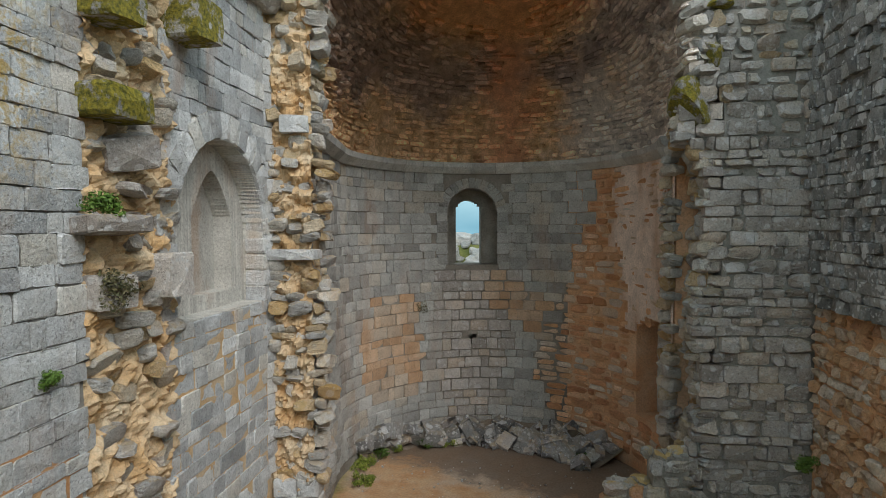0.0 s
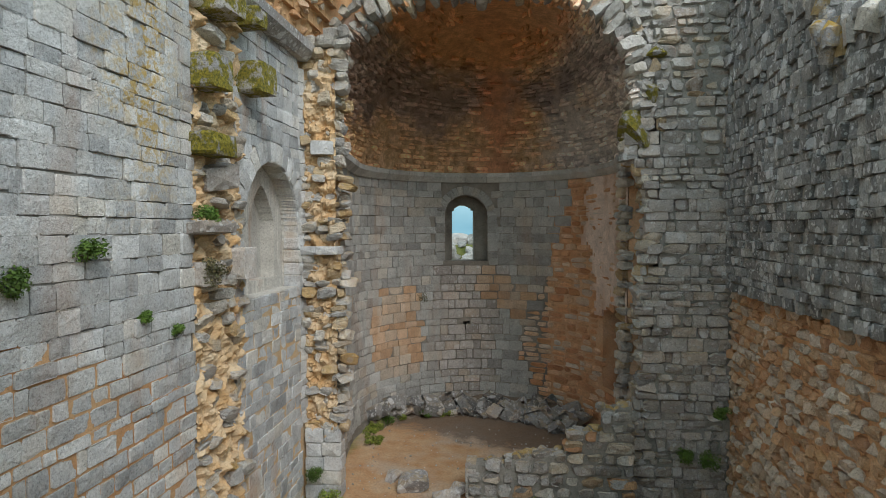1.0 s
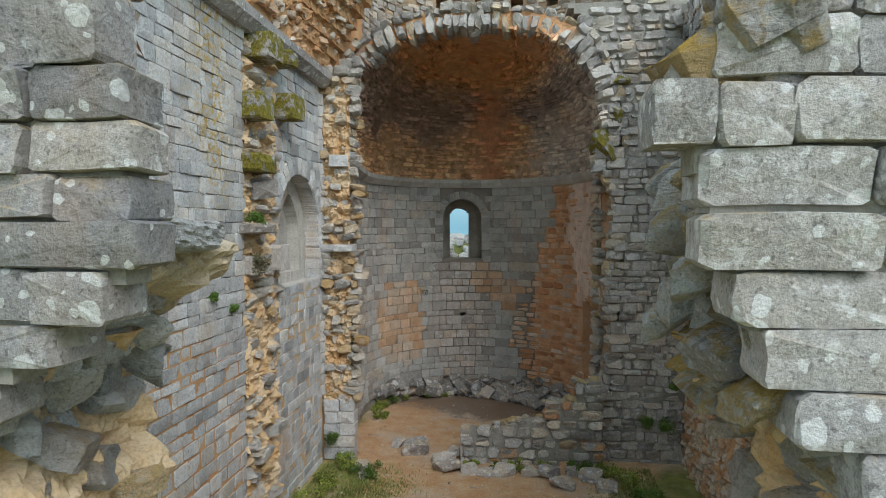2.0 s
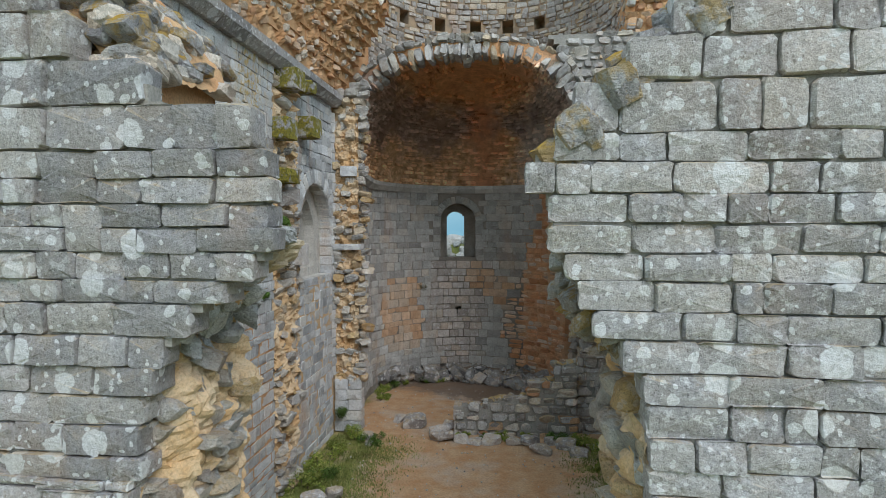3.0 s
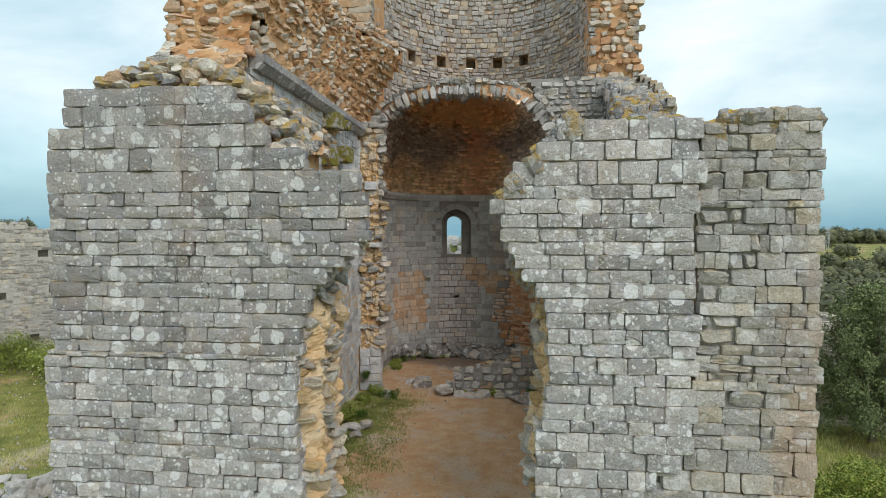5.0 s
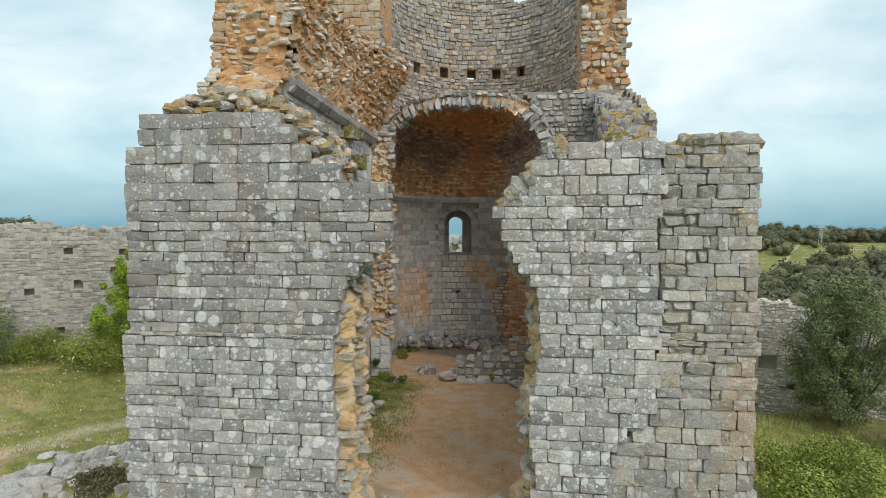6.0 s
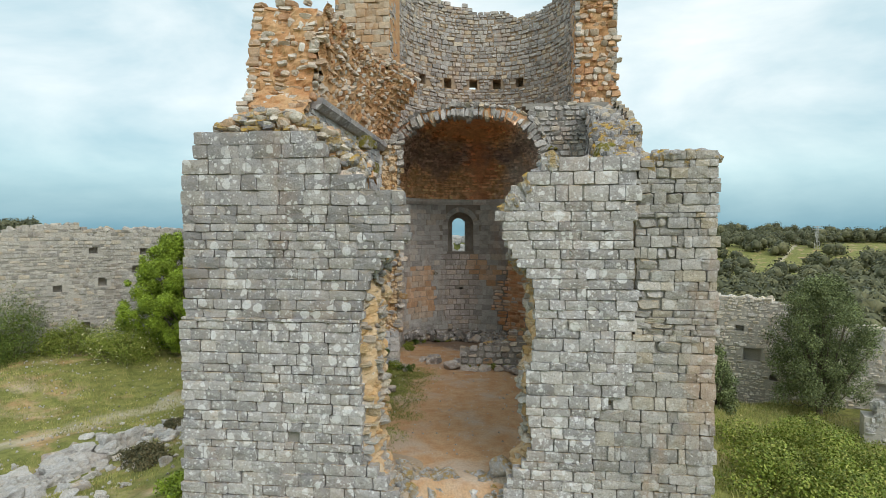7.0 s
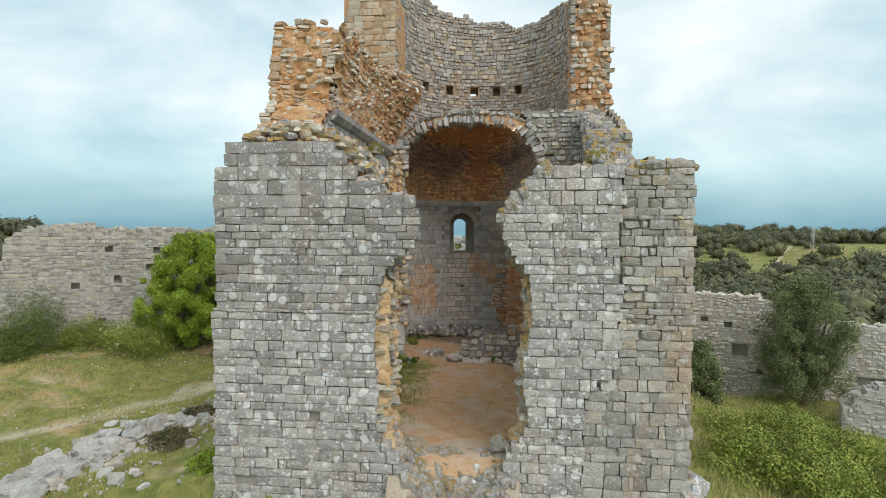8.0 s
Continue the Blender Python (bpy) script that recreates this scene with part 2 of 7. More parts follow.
grey_mortar = earth_material("grey_lime_mortar", (0.25, 0.238, 0.215), (0.38, 0.36, 0.325), 0.2, 1.6)
red_mortar = earth_material("rust_red_mortar", (0.64, 0.33, 0.16), (0.68, 0.45, 0.27), 0.2, 1.4)
vault_mortar = earth_material("ochre_red_mortar", (0.48, 0.25, 0.115), (0.58, 0.38, 0.21), 0.6, 1.8)
drum_mortar = earth_material("drum_joint_mortar", (0.27, 0.22, 0.17), (0.42, 0.31, 0.20), 0.2, 1.4)
apse_mortar = earth_material("apse_joint_mortar", (0.20, 0.18, 0.155), (0.36, 0.325, 0.28), 0.1, 1.4)
bare_mortar = earth_material("rust_brown_mortar", (0.62, 0.33, 0.17), (0.68, 0.46, 0.30), 0.2, 1.4)
plaster = stone_material("rust_stained_plaster", [(0.0, (0.74, 0.59, 0.50)), (1.0, (0.76, 0.62, 0.53))], lichen=0.0, gold=0.0, stain=0.45, dark=0.25, grit=0.35)
jamb_stone = stone_material("torn_core_stone", JAMB, lichen=0.3, gold=0.35, stain=0.3, dark=0.12, scale=1.7, grit=1.0, rugged=0.8)
arch_plaster = stone_material("worn_lime_plaster", [(0.0, (0.56, 0.535, 0.49)), (1.0, (0.56, 0.535, 0.49))], lichen=0.1, gold=0.0, stain=0.3, dark=0.3, grit=0.4)
golden_stone = stone_material("golden_lichen_stone", [(p, tuple(1.1 * k for k in c)) for p, c in GREY], lichen=0.6, gold=1.0, stain=0.1, dark=0.3, rugged=0.8, side=0.55)
slab_stone = stone_material("grey_facing_slab", LIGHT, lichen=0.6, gold=0.15, stain=0.0, dark=0.35, rugged=0.8, spread=0.4)
breach_stone = stone_material("weathered_core_stone", BREACH, lichen=0.95, gold=0.7, stain=0.1, dark=0.35, scale=2.2, grit=1.0, rugged=1.4, spread=0.8, side=0.3)
moss_stone = stone_material("mossy_block", GREY, lichen=0.25, gold=0.0, dark=0.3)
damp_dirt = earth_material("damp_dark_dirt", (0.17, 0.13, 0.10), (0.25, 0.20, 0.15), 0.9)
dirt = earth_material("ochre_dirt", (0.38, 0.29, 0.20), (0.46, 0.39, 0.31), 0.9)


def dome_material(name, lift, grain):
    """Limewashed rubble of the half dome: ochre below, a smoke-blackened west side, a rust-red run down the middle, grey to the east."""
    m, t, b = shader(name)
    geo, info = t.nodes.new("ShaderNodeNewGeometry"), t.nodes.new("ShaderNodeObjectInfo")
    pos = geo.outputs["Position"]
    sep = t.nodes.new("ShaderNodeSeparateXYZ")
    t.links.new(pos, sep.inputs[0])
    x, z = sep.outputs[0], sep.outputs[2]
    rnd = calc(t, "FRACT", calc(t, "ADD", info.outputs["Random"], geo.outputs["Random Per Island"]))
    wave, mid_n, fine = noise_of(t, pos, 0.75, 6.0, 0.65), noise_of(t, pos, 5.0, 6.0, 0.65), noise_of(t, pos, 30.0, 6.0, 0.7)
    wob = calc(t, "MULTIPLY", calc(t, "ADD", wave, -0.5), 3.0)
    col = mixed(t, ramp(t, mid_n, [(0.35, grey(0)), (0.65, grey(1))]), (0.52, 0.31, 0.15), (0.66, 0.45, 0.27))
    east = ramp(t, calc(t, "ADD", calc(t, "ADD", calc(t, "MULTIPLY", x, 0.35), 0.15), calc(t, "MULTIPLY", wob, 0.5)), [(0.35, grey(0)), (0.75, grey(0.9))])
    col = mixed(t, east, col, (0.56, 0.515, 0.48))
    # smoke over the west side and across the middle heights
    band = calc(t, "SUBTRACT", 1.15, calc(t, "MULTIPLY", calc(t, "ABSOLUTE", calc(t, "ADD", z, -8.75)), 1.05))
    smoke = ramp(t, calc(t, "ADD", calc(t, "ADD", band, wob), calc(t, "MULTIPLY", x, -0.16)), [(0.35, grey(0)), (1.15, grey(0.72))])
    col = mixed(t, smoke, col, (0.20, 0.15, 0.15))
    run = ramp(t, calc(t, "ADD", calc(t, "ABSOLUTE", calc(t, "ADD", x, 0.25)), wob), [(0.1, grey(0.85)), (0.75, grey(0))])
    col = mixed(t, run, col, (0.56, 0.26, 0.14))
    crown = ramp(t, calc(t, "ADD", calc(t, "ADD", z, -9.0), calc(t, "MULTIPLY", wob, 0.35)), [(0.2, grey(0)), (0.5, grey(0.8))])
    col = mixed(t, crown, col, (0.60, 0.31, 0.14))
    col = mixed(t, 1.0, col, ramp(t, rnd, [(0.0, grey(lift * (1 - grain))), (1.0, grey(lift * (1 + grain)))]), "MULTIPLY")
    col = mixed(t, 1.0, col, ramp(t, mid_n, [(0.3, grey(0.72)), (0.7, grey(1.25))]), "MULTIPLY")
    col = mixed(t, 1.0, col, ramp(t, fine, [(0.3, grey(0.62)), (0.5, grey(1.0)), (0.72, grey(1.3))]), "MULTIPLY")
    t.links.new(col, b.inputs["Base Color"])
    bumped(t, b, calc(t, "ADD", mid_n, calc(t, "MULTIPLY", fine, 0.6)), 0.9, 0.06)
    return m


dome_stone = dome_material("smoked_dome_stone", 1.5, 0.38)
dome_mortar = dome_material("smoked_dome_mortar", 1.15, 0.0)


def run_off():
    """A streak of yellow lichen where water runs down the nave wall."""
    t = nave_stone.node_tree
    b = next(n for n in t.nodes if n.type == "BSDF_PRINCIPLED")
    pos = t.nodes.new("ShaderNodeNewGeometry").outputs["Position"]
    old = b.inputs["Base Color"].links[0].from_socket
    sep = t.nodes.new("ShaderNodeSeparateXYZ")
    t.links.new(pos, sep.inputs[0])
    broad, fine = noise_of(t, pos, 1.1, 4.0), noise_of(t, pos, 9.0, 8.0, 0.75)
    off = calc(t, "ABSOLUTE", calc(t, "ADD", calc(t, "ADD", sep.outputs[1], -4.05), calc(t, "MULTIPLY", calc(t, "ADD", broad, -0.5), 2.0)))
    strip = ramp(t, off, [(0.15, grey(1.0)), (0.75, grey(0.0))])
    high = ramp(t, calc(t, "MULTIPLY", sep.outputs[2], 0.1), [(0.50, grey(0.0)), (0.62, grey(1.0))])
    spots = ramp(t, fine, [(0.47, grey(0.0)), (0.56, grey(0.85))])
    t.links.new(mixed(t, calc(t, "MULTIPLY", calc(t, "MULTIPLY", strip, high), spots), old, (0.50, 0.33, 0.07)), b.inputs["Base Color"])


run_off()


def mossed():
    """Yellow-green moss in cushions over the block's faces."""
    t = moss_stone.node_tree
    b = next(n for n in t.nodes if n.type == "BSDF_PRINCIPLED")
    pos = t.nodes.new("ShaderNodeNewGeometry").outputs["Position"]
    old = b.inputs["Base Color"].links[0].from_socket
    n = noise_of(t, pos, 5.5, 7.0, 0.7)
    green = mixed(t, ramp(t, noise_of(t, pos, 30.0, 4.0), [(0.35, grey(0.0)), (0.65, grey(1.0))]), (0.085, 0.085, 0.010), (0.30, 0.245, 0.02))
    t.links.new(mixed(t, ramp(t, n, [(0.42, grey(0.0)), (0.5, grey(0.95))]), old, green), b.inputs["Base Color"])


mossed()


# ---- building helpers ----
rng = random.Random(11)


def smooth(a, b, x):
    t = max(0.0, min(1.0, (x - a) / (b - a)))
    return t * t * (3 - 2 * t)


def table(rows, x):
    """Straight-line interpolation in a table of (x, y)."""
    if x <= rows[0][0]:
        return rows[0][1]
    for (x0, y0), (x1, y1) in zip(rows, rows[1:]):
        if x <= x1:
            return y0 + (y1 - y0) * (x - x0) / (x1 - x0)
    return rows[-1][1]


def mesh_object(name, verts, faces, material, parent=None, label="", smooth=False):
    me = bpy.data.meshes.new(name)
    me.from_pydata([tuple(v) for v in verts], [], faces)
    if smooth:
        me.polygons.foreach_set("use_smooth", [True] * len(me.polygons))
    me.materials.append(material)
    ob = new(name, me)
    if parent:
        ob.parent = parent
    if label:
        ob["label"] = label
    return ob


def part(name, bm, material, parent, label=""):
    me = bpy.data.meshes.new(name)
    bm.to_mesh(me)
    bm.free()
    me.materials.append(material)
    ob = new(name, me)
    ob.parent = parent
    if label:
        ob["label"] = label
    return ob


def boxes_mesh(boxes):
    """Verts and faces of boxes given as eight corners: four below, four above."""
    verts, faces = [], []
    for c in boxes:
        k = len(verts)
        verts += c
        faces += [(k + 3, k + 2, k + 1, k), (k + 4, k + 5, k + 6, k + 7)]
        faces += [(k + i, k + (i + 1) % 4, k + 4 + (i + 1) % 4, k + 4 + i) for i in range(4)]
    return verts, faces


def box(x0, x1, y0, y1, z0, z1):
    q = [(x0, y0), (x1, y0), (x1, y1), (x0, y1)]
    return [(x, y, z0) for x, y in q] + [(x, y, z1) for x, y in q]


def wedge(p0, p1, q1, q0, z0, z1):
    q = [p0, p1, q1, q0]
    return [(x, y, z0) for x, y in q] + [(x, y, z1) for x, y in q]


def block_shape(r, kind):
    """A stone in the unit cube, its face at y = +0.5: squared, with broken arrises, or a rough lump."""
    if kind == "ashlar":
        out = []
        for sx, sz in ((-1, -1), (1, -1), (1, 1), (-1, 1)):
            a, c = r.uniform(0.02, 0.06), r.uniform(0.05, 0.15)
            ja, jc = r.uniform(-0.018, 0.018), r.uniform(-0.02, 0.02)
            first, second = (sx * (0.5 - a) + ja, sz * 0.5 + jc), (sx * 0.5 + ja, sz * (0.5 - c) + jc)
            out += [first, second] if sx * sz < 0 else [second, first]
        rings = ((-0.5, 0.97), (r.uniform(0.36, 0.42), 1.0), (0.49, r.uniform(0.945, 0.975)))
    elif kind == "worn":
        out = []
        for sx, sz in ((-1, -1), (1, -1), (1, 1), (-1, 1)):
            a, c = r.uniform(0.02, 0.08), r.uniform(0.04, 0.15)
            ja, jc = r.uniform(-0.018, 0.012), r.uniform(-0.035, 0.02)
            first, second = (sx * (0.5 - a + ja), sz * (0.5 + jc)), (sx * (0.5 + ja), sz * (0.5 - c + jc))
            out += [first, second] if sx * sz < 0 else [second, first]
        rings = ((-0.5, 0.96), (r.uniform(0.38, 0.43), 1.0), (0.48, r.uniform(0.945, 0.98)))
    elif kind == "lump":
        out = []
        for sx, sz in ((-1, -1), (1, -1), (1, 1), (-1, 1)):
            a, c = r.uniform(0.06, 0.30), r.uniform(0.06, 0.30)
            ja, jc = r.uniform(-0.09, 0.05), r.uniform(-0.09, 0.05)
            first, second = (sx * (0.5 - a + ja), sz * (0.5 + jc)), (sx * (0.5 + ja), sz * (0.5 - c + jc))
            out += [first, second] if sx * sz < 0 else [second, first]
        rings = ((-0.5, 0.85), (r.uniform(0.12, 0.34), 1.0), (r.uniform(0.42, 0.5), r.uniform(0.62, 0.88)))
    # a point in the middle of every side, a little in or out
    ring = []
    for i, p in enumerate(out):
        ring.append(p)
        if i % 2:
            n = out[(i + 1) % 8]
            q = 0.012 if kind == "ashlar" else 0.028 if kind == "worn" else 0.05
            k = r.uniform(0.3, 0.7)
            ring.append((p[0] + (n[0] - p[0]) * k + r.uniform(-q, q) * (abs(n[0] - p[0]) < abs(n[1] - p[1])), p[1] + (n[1] - p[1]) * k + r.uniform(-q, q) * 1.4 * (abs(n[0] - p[0]) > abs(n[1] - p[1]))))
    out, m = ring, len(ring)
    verts = []
    for y, s in rings:
        ox, oz = r.uniform(-0.03, 0.03), r.uniform(-0.03, 0.03)
        q = {"ashlar": 0.05, "worn": 0.12, "lump": 0.3}[kind]
        tilt_x, tilt_z = r.uniform(-q, q), r.uniform(-q, q)
        for x, z in out:
            dy = (tilt_x * x + tilt_z * z + r.uniform(-0.03, 0.03)) if y > 0.2 else 0.0
            verts.append((x * s + ox * (y > 0), y + dy, z * s + oz * (y > 0)))
    verts.append((r.uniform(-0.1, 0.1), (0.46 if kind == "lump" else 0.5) + r.uniform(0.0, 0.06), r.uniform(-0.1, 0.1)))
    faces = []
    for a in (0, m):
        faces += [(a + i, a + (i + 1) % m, a + m + (i + 1) % m, a + m + i) for i in range(m)]
    faces += [(2 * m + i, 2 * m + (i + 1) % m, 3 * m) for i in range(m)]
    # turn the faces outward (x, z run so that the ring is clockwise seen from +y)
    return np.array(verts), [tuple(reversed(f)) for f in faces]


def crag_shape(seed, level=3, torn=1.0):
    """A weathered boulder in the unit cube: boxy, bedded, with broken facets."""
    bm = bmesh.new()
    bmesh.ops.create_icosphere(bm, subdivisions=level, radius=1.0)
    o = Vector((seed * 7.3, seed * 3.1, seed * 5.7))
    for v in bm.verts:
        d = v.co.normalized()
        boxy = 0.5 / (abs(d.x) ** 9 + abs(d.y) ** 9 + abs(d.z) ** 9) ** (1 / 9)
        q = d * boxy
        # cut by a few random planes for broken facets, then bedded and roughened
        for k in range(6):
            pn = Vector((math.sin(seed * 3.7 + k * 2.1), math.cos(seed * 5.1 + k * 1.3), math.sin(seed * 2.3 + k * 4.7))).normalized()
            over = q.dot(pn) - (0.40 + 0.10 * math.sin(seed * 1.9 + k))
            if over > 0:
                q = q - pn * over
        n = noise.noise(q * 2.2 + o) * 0.07 * torn + (torn - 1.0) * 0.16 * (abs(noise.noise(q * 4.3 + o)) - 0.25) + noise.noise(q * 6.0 + o) * 0.045 + noise.noise(q * 13.0 + o) * 0.045 + noise.noise(q * 27.0 + o) * 0.035 * (level > 3)
        side = math.hypot(d.x, d.y)
        bed = noise.noise(Vector((q.x * 0.6, q.y * 0.6, q.z * 11.0)) + o) * (0.06 if level == 3 else 0.025) * side
        v.co = q * (1.0 + n) + Vector((d.x, d.y, 0)) * bed
    vs = np.array([v.co[:] for v in bm.verts])
    fs = [tuple(v.index for v in f.verts) for f in bm.faces]
    bm.free()
    return vs, fs


def slab_shape(seed):
    """A long weathered block in the unit cube: flat beds, rounded ends and a pitted face at y = +0.5."""
    bm = bmesh.new()
    bmesh.ops.create_cube(bm, size=1.0)
    bmesh.ops.subdivide_edges(bm, edges=bm.edges[:], cuts=9, use_grid_fill=True)
    o = Vector((seed * 5.3, seed * 2.7, seed * 8.1))
    for v in bm.verts:
        p = v.co.copy()
        edge = sum(smooth(0.34, 0.5, abs(k)) for k in p) - 1.0
        q = p * (1 - 0.10 * max(0.0, edge))
        q.y -= 0.10 * (abs(noise.noise(p * 3.1 + o)) + 0.6 * abs(noise.noise(p * 7.3 + o))) * (p.y > 0.3)
        q.z += 0.05 * noise.noise(Vector((p.x * 2.0, p.y * 2.0, seed))) + 0.025 * noise.noise(p * 8.0 + o)
        q.x += 0.04 * noise.noise(p * 5.0 + o)
        v.co = q
    vs, fs = np.array([v.co[:] for v in bm.verts]), [tuple(v.index for v in f.verts) for f in bm.faces]
    bm.free()
    return vs, fs


shape_rng = random.Random(5)
POOL = {kind: [block_shape(shape_rng, kind) for _ in range(18)] for kind in ("ashlar", "worn", "lump")}
POOL["slab"] = [slab_shape(i + 1) for i in range(18)]
POOL["crag"] = [crag_shape(i + 1) for i in range(18)]
POOL["outcrop"] = [crag_shape(i + 1, 4, 2.2) for i in range(18)]
POOL["crag_fine"] = [crag_shape(i + 1, 4, 1.2) for i in range(18)]
MESHES = {}


def stone_mesh(kind, i, name, material):
    key = (kind, i, name, material.name)
    if key not in MESHES:
        v, f = POOL[kind][i]
        me = bpy.data.meshes.new(name)
        me.from_pydata(v.tolist(), [], f)
        me.materials.append(material)
        MESHES[key] = me
    return MESHES[key]


def stone_at(face, normal, w, h, d, up=(0, 0, 1), spin=0.0):
    """The matrix of a stone whose face's middle lies at face."""
    n = Vector(normal).normalized()
    z = Vector(up)
    z = (z - n * z.dot(n)).normalized()
    if spin:
        z = Matrix.Rotation(spin, 3, n) @ z
    x = n.cross(z)
    c = Vector(face) - n * (d * 0.5)
    return Matrix(((x.x * w, n.x * d, z.x * h, c.x), (x.y * w, n.y * d, z.y * h, c.y), (x.z * w, n.z * d, z.z * h, c.z), (0, 0, 0, 1)))


def lay(parent, items, material, near, kind="ashlar", name="stone", limit=300, r=None):
    """Lays stones into a wall: those nearest to a place of the plan as parts, the others as one joined part."""
    r = r or random.Random(len(items))
    near = Vector(near)
    items = sorted(items, key=lambda m: (m.translation - near).length)
    for m in items[:limit]:
        ob = new(name, stone_mesh(kind, r.randrange(18), name, material))
        ob.parent = parent
        ob.matrix_basis = m
    rest = items[limit:]
    if rest:
        verts, faces, k = [], [], 0
        for m in rest:
            v, f = POOL[kind][r.randrange(18)]
            a = np.array(m)
            verts.append(v @ a[:3, :3].T + a[:3, 3])
            faces += [tuple(k + i for i in q) for q in f]
            k += len(v)
        ob = mesh_object(name + "_courses", np.concatenate(verts).tolist(), faces, material, parent)
        tagged(ob, kind="stuff")


def rough_sheet(name, place, nu, nv, amp, material, parent, seed=0.0, grain=3.0):
    """A torn mortar face: a grid of place(u, v) -> point, normal for u and v from 0 to 1, pushed in and out."""
    verts = []
    for i in range(nu + 1):
        for j in range(nv + 1):
            p, n = place(i / nu, j / nv)
            p, n = Vector(p), Vector(n)
            q = p * grain + Vector((seed, 0, 0))
            verts.append(p + n * amp * (noise.noise(q) + 0.5 * noise.noise(q * 2.7) + 0.25 * noise.noise(q * 6.1)))
    w = nv + 1
    faces = [(i * w + j, (i + 1) * w + j, (i + 1) * w + j + 1, i * w + j + 1) for i in range(nu) for j in range(nv)]
    return mesh_object(name, verts, faces, material, parent)


def courses(z0, z1, left, right, height, width, keep=None, r=rng, gap=0.009):
    """Stones of a coursed face: u, z of the middle, width, height; left and right give the ends of the course at a height."""
    z, out = z0, []
    while z < z1 - 0.05:
        h = min(r.uniform(*(height(z) if callable(height) else height)), z1 - z)
        a, b = left(z + h / 2), right(z + h / 2)
        u = a + r.uniform(-0.04, 0.04)
        lo, hi = width
        while u < b - 0.1:
            w = r.uniform(lo, hi) * (0.75 + 0.9 * h) if r.random() > 0.15 else r.uniform(lo * 0.6, lo)
            if b - (u + w) < lo * 0.6:
                w = b - u + r.uniform(-0.05, 0.05)
            if keep is None or keep(u + w / 2, z + h / 2):
                out.append((u + w / 2, z + h / 2 + r.uniform(-0.006, 0.006), max(0.06, w - gap), h - gap))
            u += w
        z += h
    return out


# ---- ground ----
def ground_height(x, y):
    dx = max(-5.4 - x, 0, x - 5.2)
    dy = max(-1.5 - y, 0, y - 15.5)
    side = -2.0 if x < 0 else -3.1
    z = side * smooth(0.0, 8.0, dx) - 0.75 * smooth(0.0, 0.6, dx) * (1 - smooth(0, 8, dx))
    z -= (1.95 * smooth(0.0, 0.9, dy) + 0.5 * smooth(0.9, 8, dy)) if y < 0 else 1.8 * smooth(0.0, 6.0, dy)
    d = math.hypot(x, y - 5)
    z += noise.noise(Vector((x * 0.35, y * 0.35, 0))) * 0.22 * smooth(0, 3, dx + dy)
    z += noise.noise(Vector((x * 1.1, y * 1.1, 3))) * 0.035
    far = smooth(30, 110, d)
    # a valley past the curtain walls, then wooded hills to the east and a low ridge to the west
    east, west = smooth(0.08, 0.3, x / (d + 0.01)), smooth(0.35, 0.62, -x / (d + 0.01))
    hill = -24 + east * (19.5 + 7 * smooth(120, 420, d)) + west * (19 + 6.5 * smooth(90, 200, d))
    z = z * (1 - far) + far * (hill + 4 * noise.noise(Vector((x * 0.012, y * 0.012, 7))))
    # the meadow rises towards the west curtain wall
    q = ((x + 27.5) * 18.9 - (y - 7.6) * 18.5) / 26.4
    z += 1.15 * smooth(9.5, 1.0, q) * smooth(-5.5, -8.0, x) * (1 - far)
    z += 6.2 * smooth(6.5, 1.5, math.hypot((x + 2.0) * 0.8, y - 23.0))
    return z - 60 * smooth(500, 3000, d)


